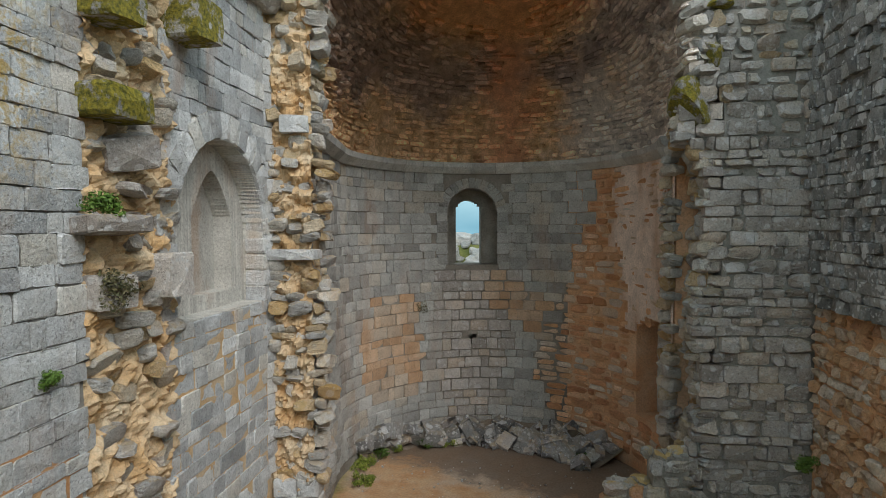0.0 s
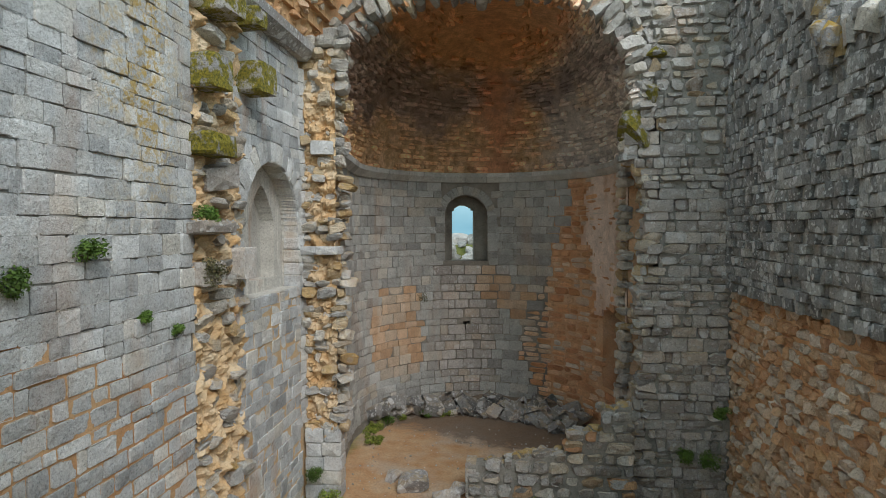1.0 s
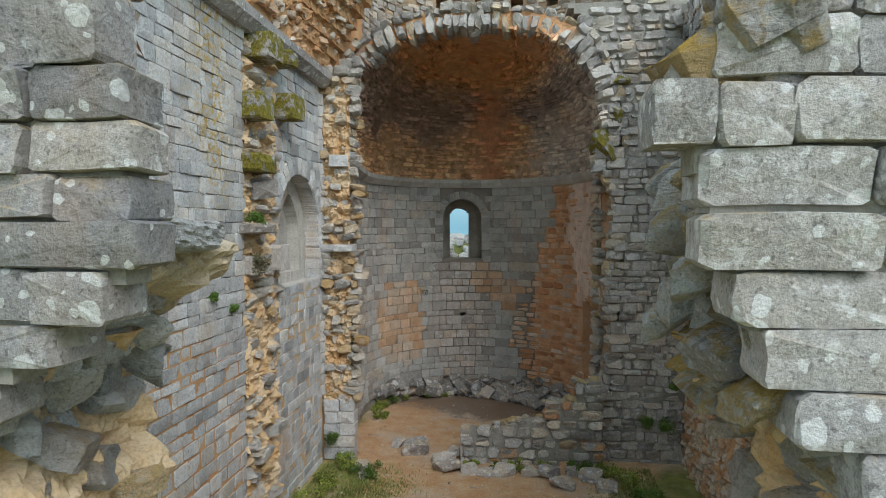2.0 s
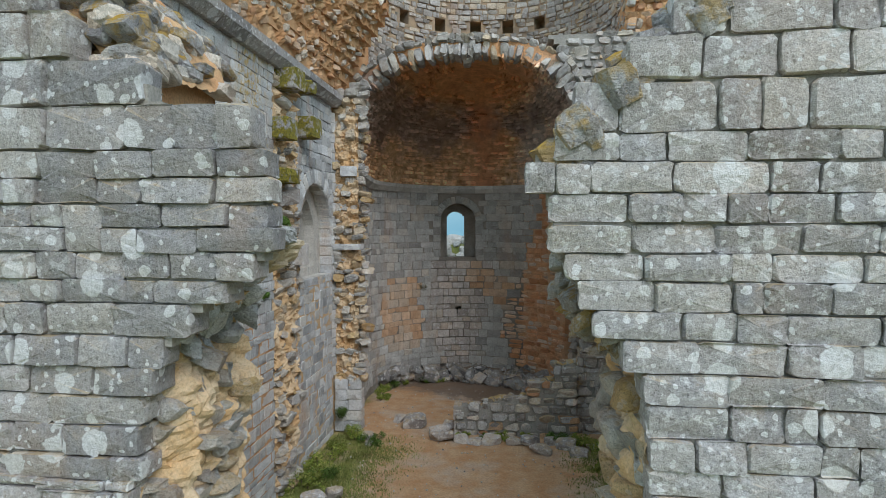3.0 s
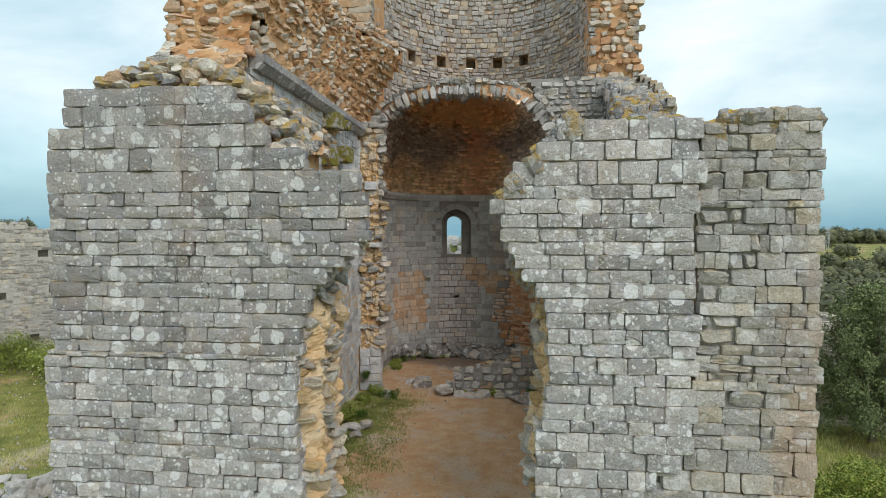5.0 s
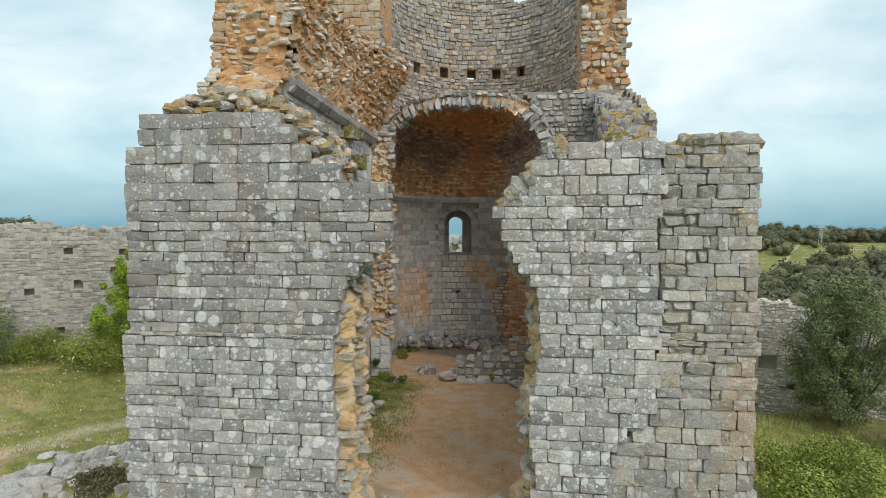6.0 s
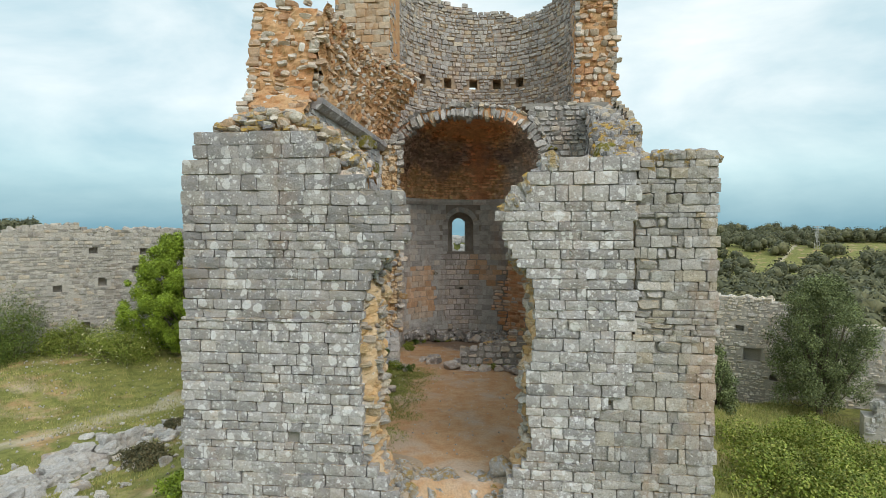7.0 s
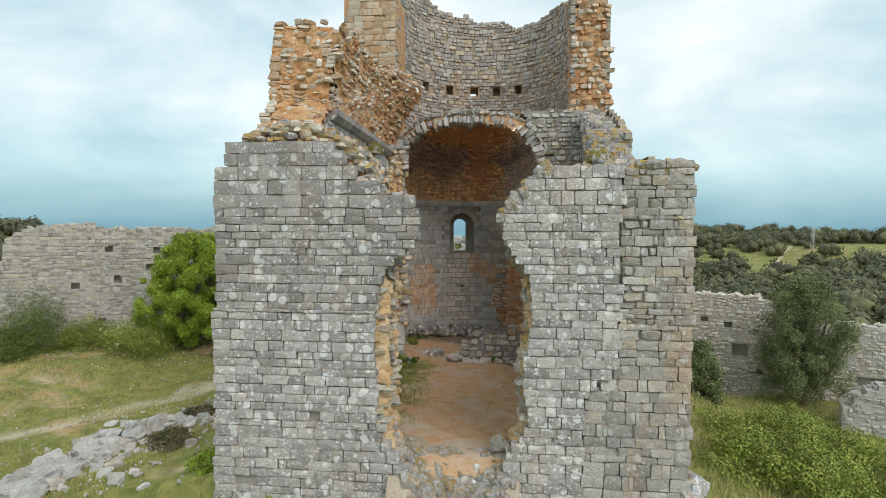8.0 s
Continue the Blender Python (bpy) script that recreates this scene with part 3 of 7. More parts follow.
def build_ground():
    rings, verts, faces = [], [], []
    radius = [0.0]
    step = 0.45
    while radius[-1] < 4500:
        radius.append(radius[-1] + step)
        step = 0.45 if radius[-1] < 22 else step * 1.09
    n = 160
    for r in radius[1:]:
        rings.append([len(verts) + i for i in range(n)])
        for i in range(n):
            a = 2 * math.pi * i / n
            x, y = r * math.cos(a), 4 + r * math.sin(a)
            verts.append((x, y, ground_height(x, y)))
    verts.append((0, 4, ground_height(0, 4)))
    c = len(verts) - 1
    faces += [(c, rings[0][i], rings[0][(i + 1) % n]) for i in range(n)]
    for a, b in zip(rings, rings[1:]):
        faces += [(a[i], b[i], b[(i + 1) % n], a[(i + 1) % n]) for i in range(n)]
    m, t, b = shader("ground_dirt_and_grass")
    pos = t.nodes.new("ShaderNodeNewGeometry").outputs["Position"]
    big, mid_n, fine = noise_of(t, pos, 0.5, 6.0, 0.6), noise_of(t, pos, 2.4, 6.0, 0.65), noise_of(t, pos, 24, 6.0, 0.7)
    earth = mixed(t, ramp(t, mid_n, [(0.35, grey(0)), (0.65, grey(1))]), (0.47, 0.265, 0.13), (0.56, 0.385, 0.235))
    gravel = ramp(t, noise_of(t, pos, 0.55, 5.0, 0.6), [(0.48, grey(0)), (0.62, grey(0.75))])
    earth = mixed(t, gravel, earth, (0.50, 0.42, 0.34))
    grass = mixed(t, ramp(t, mid_n, [(0.35, grey(0)), (0.65, grey(1))]), (0.125, 0.145, 0.036), (0.27, 0.265, 0.078))
    sep = t.nodes.new("ShaderNodeSeparateXYZ")
    t.links.new(pos, sep.inputs[0])
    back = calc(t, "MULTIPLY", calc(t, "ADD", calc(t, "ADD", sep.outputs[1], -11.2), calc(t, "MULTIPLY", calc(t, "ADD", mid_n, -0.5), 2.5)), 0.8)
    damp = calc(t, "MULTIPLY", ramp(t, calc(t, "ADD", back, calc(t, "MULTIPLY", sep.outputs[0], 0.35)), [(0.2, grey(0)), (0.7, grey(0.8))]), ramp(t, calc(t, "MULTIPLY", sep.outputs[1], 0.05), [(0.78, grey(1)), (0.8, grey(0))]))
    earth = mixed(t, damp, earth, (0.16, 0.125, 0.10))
    # trodden earth inside the walls, grass outside them and along the west wall
    ax = calc(t, "ABSOLUTE", calc(t, "ADD", sep.outputs[0], -0.3))
    ax = calc(t, "SUBTRACT", ax, ramp(t, calc(t, "MULTIPLY", sep.outputs[1], 0.05), [(0.41, grey(0)), (0.47, grey(0.9))]))
    ay = calc(t, "ABSOLUTE", calc(t, "ADD", sep.outputs[1], -7.0))
    out = calc(t, "MAXIMUM", calc(t, "ADD", ax, -2.75), calc(t, "ADD", ay, -9.2))
    fac = ramp(t, calc(t, "ADD", calc(t, "MULTIPLY", out, 0.5), calc(t, "MULTIPLY", big, 0.9)), [(0.42, grey(0)), (0.62, grey(1))])
    bald = ramp(t, noise_of(t, pos, 0.33, 6.0, 0.62), [(0.54, grey(0)), (0.64, grey(0.8))])
    col = mixed(t, calc(t, "MULTIPLY", fac, calc(t, "SUBTRACT", 1.0, bald)), earth, grass)
    # a pale trodden track across the meadow
    off = calc(t, "ADD", calc(t, "MULTIPLY", calc(t, "ADD", sep.outputs[0], 14.3), 0.86), calc(t, "MULTIPLY", calc(t, "ADD", sep.outputs[1], -7.0), -0.51))
    off = calc(t, "ABSOLUTE", calc(t, "ADD", off, calc(t, "MULTIPLY", calc(t, "ADD", big, -0.5), 2.4)))
    track = ramp(t, calc(t, "ADD", off, calc(t, "MULTIPLY", calc(t, "ADD", mid_n, -0.5), 1.6)), [(0.15, grey(0.8)), (0.75, grey(0.0))])
    col = mixed(t, track, col, (0.50, 0.44, 0.33))
    v = nd(t, "ShaderNodeTexVoronoi", Scale=13.0)
    t.links.new(pos, v.inputs["Vector"])
    dots = ramp(t, v.outputs["Distance"], [(0.15, grey(1.0)), (0.22, grey(0.0))])
    patch = ramp(t, noise_of(t, pos, 0.8, 4.0), [(0.5, grey(0.0)), (0.7, grey(0.6))])
    col = mixed(t, calc(t, "MULTIPLY", dots, patch), col, (0.45, 0.42, 0.37))
    col = mixed(t, 1.0, col, ramp(t, fine, [(0.25, grey(0.65)), (0.5, grey(1.0)), (0.8, grey(1.3))]), "MULTIPLY")
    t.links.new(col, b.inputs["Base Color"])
    bumped(t, b, calc(t, "ADD", mid_n, calc(t, "MULTIPLY", fine, 0.4)), 0.6, 0.05)
    tagged(mesh_object("ground", verts, faces, m, smooth=True), "ochre dirt and thin grass round the ruin", "ground", kind="structure")


build_ground()

# ---- facade: two standing pieces on either side of the breach ----
FRONT, INNER = -1.9, -0.75
LEFT_EDGE = [(-1.4, -0.3), (-0.9, -0.5), (-0.28, -0.82), (0.33, -1.32), (0.57, -1.72), (2.5, -1.75), (3.6, -1.74), (4.1, -1.66), (4.4, -1.5), (4.66, -1.28), (4.9, -0.92),
             (5.0, -0.78), (5.28, -0.76), (5.55, -0.80), (5.9, -0.91), (5.98, -1.0), (6.02, -1.5), (6.22, -1.66), (6.3, -2.15), (6.66, -2.25), (6.72, -2.42), (7.0, -2.46), (7.05, -2.7), (7.4, -2.72)]
RIGHT_EDGE = [(-1.4, 0.4), (-0.9, 0.6), (-0.31, 0.93), (0.45, 1.23), (0.75, 1.55), (1.2, 1.62), (2.2, 1.5), (2.5, 1.55), (2.92, 1.69), (4.26, 1.63), (4.62, 1.36), (4.99, 1.14), (5.2, 1.08),
              (5.45, 0.98), (5.53, 0.89), (5.66, 0.92), (5.75, 1.15), (5.95, 1.18), (6.05, 1.4), (6.3, 1.5), (6.43, 1.72), (6.68, 1.87)]


def course_height(z):
    if z > 5.65:
        return 0.26, 0.36
    if z > 4.5:
        return 0.16, 0.20
    return 0.15, 0.26


def core_rows(z0, z1, left, right, y0, y1, step=0.12, inset=0.09, extra=None):
    rows, z = [], z0
    while z < z1 - 0.02:
        a, b = left(z + step / 2) + inset, right(z + step / 2) - inset - (extra(z) if extra else 0)
        if b - a > 0.1:
            rows.append(box(a, b, y0, y1, z, min(z + step, z1)))
        z += step
    return rows


def proud(side, z):
    """How far the torn core stands out of the broken skin into the breach."""
    lost = 0.62 * smooth(5.1, 5.28, z) if side < 0 else 0.5 * smooth(5.2, 5.4, z)
    rise = 0.34 * smooth(4.5, 3.9, z) if side < 0 else 0.16 * smooth(5.15, 4.75, z)
    return rise * smooth(0.2, 0.7, z) - lost


def torn_jamb(wall, edge, side, z0, z1):
    """The broken mortar face of a wall end, hollowed between front and back."""

    def place(u, v):
        z, y = z0 + (z1 - z0) * v, FRONT + 0.1 + (INNER - FRONT - 0.12) * u
        back = (0.20 if z > 4.7 else 0.08) + 0.08 * math.sin(u * math.pi) - proud(side, z) * smooth(0.05, 0.3, u)
        return (table(edge, z) + side * back, y, z), (-side, 0, 0)

    z0, z1, top = z0, 4.7, z1
    rough_sheet("torn_face", place, 36, 150, 0.12, mortar, wall, seed=side * 3.0, grain=6.0)
    z0, z1 = 4.68, top
    rough_sheet("torn_face", place, 36, 70, 0.12, core_mortar, wall, seed=side * 3.0, grain=6.0)


def jamb(items, edge, side, z0, z1, r):
    """Broken core of a wall end: rough stones bedded in the mortar, across the wall's thickness."""
    z = z0
    while z < z1:
        h = r.uniform(0.08, 0.2)
        y = FRONT + 0.14 + r.uniform(-0.05, 0.05)
        while y < INNER - 0.1:
            w = r.uniform(0.12, 0.32)
            x = table(edge, z + h / 2) + side * ((0.14 if z > 4.7 else 0.07) + r.uniform(-0.12, 0.12) - proud(side, z) * smooth(0.1, 0.4, y + w / 2 - FRONT))
            slope = (table(edge, z + h) - table(edge, z)) / h
            n = Vector((-side, r.uniform(-0.35, 0.35), side * max(-0.6, min(0.6, slope)) + r.uniform(-0.15, 0.15)))
            if r.random() < (0.95 if z > 4.3 else 0.66):
                items.append(stone_at((x, y + w / 2, z + h / 2), n, w * 1.08, h * 1.05, r.uniform(0.2, 0.34), spin=r.uniform(-0.15, 0.15)))
            y += w
        z += h * 0.95


def build_facade():
    r = random.Random(21)
    left = lambda z: -5.5 if z < 6.72 else -5.24
    edge = lambda z: table(LEFT_EDGE, z)
    v, f = boxes_mesh(core_rows(-1.6, 7.2, left, edge, FRONT + 0.055, FRONT + 0.2, inset=0.05))
    wall = tagged(mesh_object("wall_facade_west", v, f, grey_mortar), "breached facade of grey coursed limestone with white lichen", "wall", kind="structure")
    v, f = boxes_mesh(core_rows(-1.6, 7.2, left, edge, FRONT + 0.2, INNER, inset=0.34, extra=lambda z: 0.95 * smooth(4.95, 5.15, z)))
    mesh_object("torn_core", v, f, core_mortar, wall)
    torn_jamb(wall, LEFT_EDGE, -1, -0.7, 7.0)
    hole = [(-4.30, 1.86, 0.24, 0.10), (-4.42, 0.92, 0.10, 0.22), (-3.72, 0.02, 0.30, 0.2), (-4.84, -0.5, 0.2, 0.3), (-3.10, 1.06, 0.36, 0.1)]
    keep = lambda x, z: all(abs(x - a) > w / 2 or abs(z - b) > h / 2 for a, b, w, h in hole)
    up = courses(3.46, 7.26, left, edge, course_height, (0.28, 0.64), keep, r, 0.006)
    low = courses(-1.6, 3.46, lambda z: -5.55, edge, course_height, (0.28, 0.64), keep, r, 0.006)
    put = lambda u, z, w, h, out: stone_at((u, FRONT - out + r.uniform(-0.022, 0.018), z), (r.uniform(-0.012, 0.012), -1, r.uniform(-0.01, 0.01)), w, h, r.uniform(0.22, 0.3))
    lay(wall, [put(*s, 0.0) for s in up], facade_stone, (-1.2, FRONT, 5.2), "worn", limit=280, r=r)
    lay(wall, [put(*s, 0.035) for s in low], facade_low_stone, (-1.8, FRONT, 3.0), "worn", limit=220, r=r)
    # mound of bared core on the broken top, with loose stones
    tops = [(-4.98, 7.28), (-4.75, 7.45), (-4.4, 7.62), (-3.9, 7.72), (-3.3, 7.66), (-2.95, 7.55), (-2.5, 7.3), (-2.2, 7.05), (-2.0, 6.85), (-1.78, 6.4)]
    y0, y1 = FRONT + 0.27, INNER + 0.45

    def mound(u, v):
        x, y = -4.98 + 3.2 * u, y0 + (y1 - y0) * v
        rim = smooth(0.0, 0.12, v) * smooth(1.0, 0.9, v)
        return (x, y, 6.05 + (table(tops, x) - 6.12) * (0.55 + 0.45 * rim) + 0.12 * v), (0, 0, 1)

    rough_sheet("torn_face", mound, 60, 30, 0.10, vault_mortar, wall, 7.0, 4.5)
    v, f = boxes_mesh([box(-4.95 + 0.1 * i, -4.85 + 0.1 * i, y0 + 0.08, y1 - 0.08, 5.6 if i < 20 else 5.9, table(tops, -4.9 + 0.1 * i) - 0.32) for i in range(30)])
    mesh_object("torn_core", v, f, vault_mortar, wall)
    heap = []
    for i in range(560):
        x = r.uniform(-4.95, -1.8)
        y = y0 + (y1 - y0) * r.random() ** 2.2
        z = table(tops, x) + r.uniform(-0.14, 0.03) if y > y0 + 0.1 else r.uniform(max(6.0, table(tops, x) - 0.8), table(tops, x))
        heap.append(stone_at((x, y - 0.1, z), (r.uniform(-0.2, 0.2), -1, r.uniform(0.0, 0.5)), r.uniform(0.14, 0.32), r.uniform(0.09, 0.17), 0.22, spin=r.uniform(-0.2, 0.2)))
    lay(wall, heap[::2], golden_stone, (-3.5, FRONT, 7.4), "lump", "rubble_stone", 40, r)
    lay(wall, heap[1::2], rust_slab, (-2.5, FRONT, 7.0), "lump", "rubble_stone", 40, r)
    # west flank
    side = courses(-1.6, 7.1, lambda z: FRONT + 0.3, lambda z: INNER, course_height, (0.3, 0.6), None, r)
    lay(wall, [stone_at((-5.5 if s[1] < 6.7 else -5.24, s[0], s[1]), (-1, 0, 0), s[2], s[3], 0.25) for s in side], facade_stone, (-5.5, FRONT, 6), limit=0, r=r)
    rough = []
    jamb(rough, LEFT_EDGE, -1, -0.6, 7.2, r)
    # courses of the facing that stick out over the break
    slabs = []
    for z, h, back in ((4.7, 0.15, 0.24), (4.86, 0.16, 0.06), (5.01, 0.13, 0.3), (5.16, 0.15, 0.0), (5.32, 0.15, 0.45), (5.49, 0.16, 0.42), (5.65, 0.15, 0.5)):
        y = FRONT + 0.2
        while y < INNER - 0.12:
            w = r.uniform(0.3, 0.55)
            slabs.append(stone_at((table(LEFT_EDGE, z) - back - 0.24 * (y - FRONT) + r.uniform(-0.08, 0.02), y + w / 2, z), (1, r.uniform(-0.25, 0.25), r.uniform(-0.05, 0.05)), w, h, 0.45, spin=r.uniform(-0.04, 0.04)))
            y += w * 0.97
    lay(wall, slabs, slab_stone, (-0.8, -1.2, 5.2), "slab", "facing_slab", 30, r)
    lay(wall, [m for m in rough if 4.3 <= m.translation.z < 4.75 or m.translation.z > 5.7], slab_stone, (-1.2, -1.2, 4.6), "lump", "rubble_stone", 120, r)
    lay(wall, [m for m in rough if m.translation.z < 4.3], jamb_stone, (-1.2, -1.2, 4.6), "lump", "rubble_stone", 250, r)

    edge = lambda z: table(RIGHT_EDGE, z)
    top = lambda x: 6.66
    ragged = lambda z: 3.56 + 0.16 * noise.noise(Vector((0, 0, z * 2.1))) - (0.75 * smooth(2.6, 1.4, z) if z < 2.6 else 0)
    v, f = boxes_mesh(core_rows(-1.6, 6.58, edge, ragged, FRONT + 0.055, FRONT + 0.2, inset=0.05) + core_rows(-1.6, 6.5, ragged, lambda z: 5.06, FRONT + 0.13, FRONT + 0.22, inset=0.03))
    wall = tagged(mesh_object("wall_facade_east", v, f, grey_mortar), "broken facade stump of grey limestone with white lichen", "wall", kind="structure")
    v, f = boxes_mesh(core_rows(-1.6, 6.5, edge, lambda z: 5.06, FRONT + 0.22, INNER, inset=0.34 + 0.3) + [box(4.5, 5.05, FRONT + 0.22, INNER, -1.6, 6.4)])
    mesh_object("torn_core", v, f, core_mortar, wall)
    torn_jamb(wall, RIGHT_EDGE, 1, -0.7, 6.45)
    main = courses(-1.6, 6.66, edge, ragged, course_height, (0.26, 0.6), lambda x, z: z < top(x), r, 0.006)
    lay(wall, [put(*s, 0.0) for s in main], facade_low_stone, (1.4, FRONT, 4.8), "worn", limit=300, r=r)
    rest = courses(-1.6, 6.76, ragged, lambda z: 5.08, lambda z: (0.09, 0.23) if z > 2.6 else (0.16, 0.32), (0.16, 0.55), lambda x, z: z < 6.62 or x > 3.95, r, 0.003)
    inner_lot = [put(*s, -0.075 + 0.035 * r.random()) for s in rest if s[0] < 4.3]
    outer_lot = [put(*s, -0.06 + 0.025 * r.random()) for s in rest if s[0] >= 4.3]
    rag = [m for m in inner_lot if m.translation.z > 3.0 and r.random() < 0.35]
    lay(wall, rag, shoulder_stone, (3.8, FRONT, 4.8), "lump", limit=60, r=r)
    lay(wall, [m for m in inner_lot if m not in rag], shoulder_stone, (3.8, FRONT, 4.8), "worn", limit=110, r=r)
    lay(wall, outer_lot, shoulder_stone, (3.8, FRONT, 4.8), "worn", limit=150, r=r)
    caps = [stone_at((r.uniform(2.6, 5.0), r.uniform(FRONT + 0.1, INNER), 6.6 + r.uniform(-0.05, 0.15)), (r.uniform(-0.3, 0.3), r.uniform(-0.4, 0.1), 1), r.uniform(0.2, 0.45), r.uniform(0.18, 0.35), 0.25, up=(0, 1, 0), spin=r.uniform(-0.5, 0.5)) for _ in range(46)]
    caps += [stone_at((table(RIGHT_EDGE, z) + r.uniform(-0.02, 0.15), r.uniform(FRONT + 0.02, FRONT + 0.35), z + 0.07), (-0.5, r.uniform(-0.3, 0.2), 1), r.uniform(0.16, 0.3), r.uniform(0.16, 0.3), 0.22, up=(0, 1, 0)) for z in [5.7 + 0.03 * i for i in range(34)]]
    caps += [stone_at((x, FRONT + 0.05 + r.uniform(0.0, 0.3), 6.71 + r.uniform(-0.03, 0.06)), (r.uniform(-0.15, 0.15), -0.5, 1), r.uniform(0.18, 0.34), r.uniform(0.2, 0.35), 0.16, up=(0, 1, 0), spin=r.uniform(-0.3, 0.3)) for x in [3.95 + 0.07 * i for i in range(17)]]
    lay(wall, caps, golden_stone, (2, FRONT, 6.4), "lump", "cap_stone", 100, r)
    side = courses(-1.6, 6.6, lambda z: FRONT + 0.3, lambda z: INNER, course_height, (0.3, 0.6), None, r)
    lay(wall, [stone_at((5.08, s[0], s[1]), (1, 0, 0), s[2], s[3], 0.25) for s in side], buff_stone, (5, FRONT, 6), limit=0, r=r)
    rough = []
    jamb(rough, RIGHT_EDGE, 1, -0.6, 6.6, r)
    torn = [m for m in rough if m.translation.z >= 4.3]
    lay(wall, torn[::2], breach_stone, (1.2, -1.2, 4.6), "lump", "rubble_stone", 90, r)
    lay(wall, torn[1::2], breach_stone, (1.2, -1.2, 4.6), "lump", "rubble_stone", 60, r)
    lay(wall, [m for m in rough if m.translation.z < 4.3], jamb_stone, (1.2, -1.2, 4.6), "lump", "rubble_stone", 250, r)


build_facade()

# ---- nave, west wall ----
WEST = -3.7


def arch_top(y, mid, half, spring, rise):
    k = (y - mid) / half
    return spring + rise * math.sqrt(max(0.0, 1 - k * k)) if abs(k) < 1 else spring


def build_west_wall():
    r = random.Random(31)
    top = [(-0.8, 6.6), (0.2, 7.3), (0.8, 8.3), (0.95, 8.45), (9.4, 8.45)]
    boxes = []
    y = INNER
    while y < 6.2 - 0.01:
        y2 = min(y + 0.4, 6.2)
        face = WEST - 0.06 if y < 4.9 else WEST - 0.16
        boxes.append(box(-5.3, face, y, y2, -1.5, table(top, y + 0.2)))
        y = y2
    plain = boxes
    boxes = []
    # blind arch: an outer recess and a pointed niche in its back
    y = 6.2
    while y < 8.6 - 0.001:
        y2 = min(y + 0.025, 8.6)
        m = (y + y2) / 2
        apex = arch_top(m, 7.42, 1.13, 5.05, 1.2) if 6.29 < m < 8.55 else 4.1
        boxes.append(box(-4.04, WEST - 0.05, y, y2, -1.5, 4.1))
        boxes.append(box(-4.04, WEST - 0.05, y, y2, max(apex, 4.1), 8.45))
        k = abs(m - 7.68) / 0.5
        inner = 5.3 + 0.6 * (1 - k ** 1.6) if k < 1 else 4.3
        boxes.append(box(-4.3, -4.04, y, y2, -1.5, 4.3))
        boxes.append(box(-4.3, -4.04, y, y2, max(inner, 4.3), 8.45))
        y = y2
    boxes.append(box(-4.4, -4.296, 6.2, 8.6, 4.2, 6.3))
    arch, boxes = boxes, plain
    boxes.append(box(-5.3, -4.3, 6.2, 8.6, -1.5, 8.45))
    boxes.append(box(-5.3, -3.75, 8.6, 8.8, -1.5, 8.45))
    boxes.append(box(-5.3, -3.2, 8.84, 9.62, -1.5, 8.45))
    v, f = boxes_mesh(boxes)
    wall = tagged(mesh_object("wall_west", v, f, mortar), "pale limestone nave wall with a blind arch and broken pilasters", "wall", kind="structure")
    v, f = boxes_mesh(arch)
    mesh_object("blind_arch", v, f, arch_plaster, wall, "shallow blind arch with a pointed niche")
    put = lambda u, z, w, h: stone_at((WEST + r.uniform(-0.014, 0.01), u, z), (1, r.uniform(-0.012, 0.012), r.uniform(-0.012, 0.012)), w, h, r.uniform(0.11, 0.14))
    s = courses(-0.3, 8.45, lambda z: INNER, lambda z: 4.95 + 0.12 * noise.noise(Vector((3, 0, z * 2.5))), (0.12, 0.25), (0.2, 0.5), lambda y, z: z < table(top, y), r, 0.005)
    # wide ochre joints low down, an ochre streak of run-off above
    plain, open_lot = [], []
    for y, z, w, h in s:
        k = noise.noise(Vector((y * 0.7, z * 0.7, 3)))
        if z + 1.0 * k + 0.42 * y < 5.2:
            open_lot.append(Matrix.Translation((0.028, 0, 0)) @ put(y, z, w * r.uniform(0.91, 0.97), h * r.uniform(0.86, 0.94)))
        else:
            plain.append(Matrix.Translation((0.03, 0, 0)) @ put(y, z, w, h))
    rough_sheet("joint_mortar", lambda u, v: ((WEST + 0.003, INNER + 5.65 * u, -0.3 + (table(top, INNER + 5.65 * u) + 0.1) * v), (1, 0, 0)), 60, 60, 0.004, joint_mortar, wall, 2.0)
    rough_sheet("joint_mortar", lambda u, v: ((WEST + 0.011, INNER + 5.6 * u, -0.3 + (5.9 - 2.3 * u) * v), (1, 0, 0)), 40, 40, 0.004, vault_mortar, wall, 6.0)
    lay(wall, plain, nave_stone, (WEST, 3.6, 4.6), "worn", limit=280, r=r)
    lay(wall, open_lot, nave_stone, (WEST, 2.5, 2.6), "worn", limit=140, r=r)

    def clear(y, z):
        return not (6.24 < y < 8.58 and 4.05 < z < arch_top(y, 7.42, 1.3, 5.05, 1.55))

    s = courses(-0.3, 8.4, lambda z: 6.1 + 0.1 * noise.noise(Vector((5, 0, z * 2.5))), lambda z: 8.58, (0.13, 0.25), (0.22, 0.5), clear, r, 0.005)
    rough_sheet("joint_mortar", lambda u, v: ((WEST - 0.014, 6.15 + 2.43 * u, -0.3 + 4.38 * v), (1, 0, 0)), 30, 50, 0.006, mortar, wall, 4.0)
    lay(wall, [put(*k) for k in s], bay_stone, (WEST, 7.4, 6.4), "worn", limit=260, r=r)
    # voussoirs and jamb stones of the blind arch
    ring = []
    for i in range(17):
        a = math.pi * (i + 0.5) / 17
        c, q = math.cos(a), math.sin(a)
        ring.append(stone_at((WEST + 0.008, 7.42 + c * 1.29, 5.05 + q * 1.37), (1, 0, 0), 0.235, 0.33, 0.3, up=(0, c, q)))
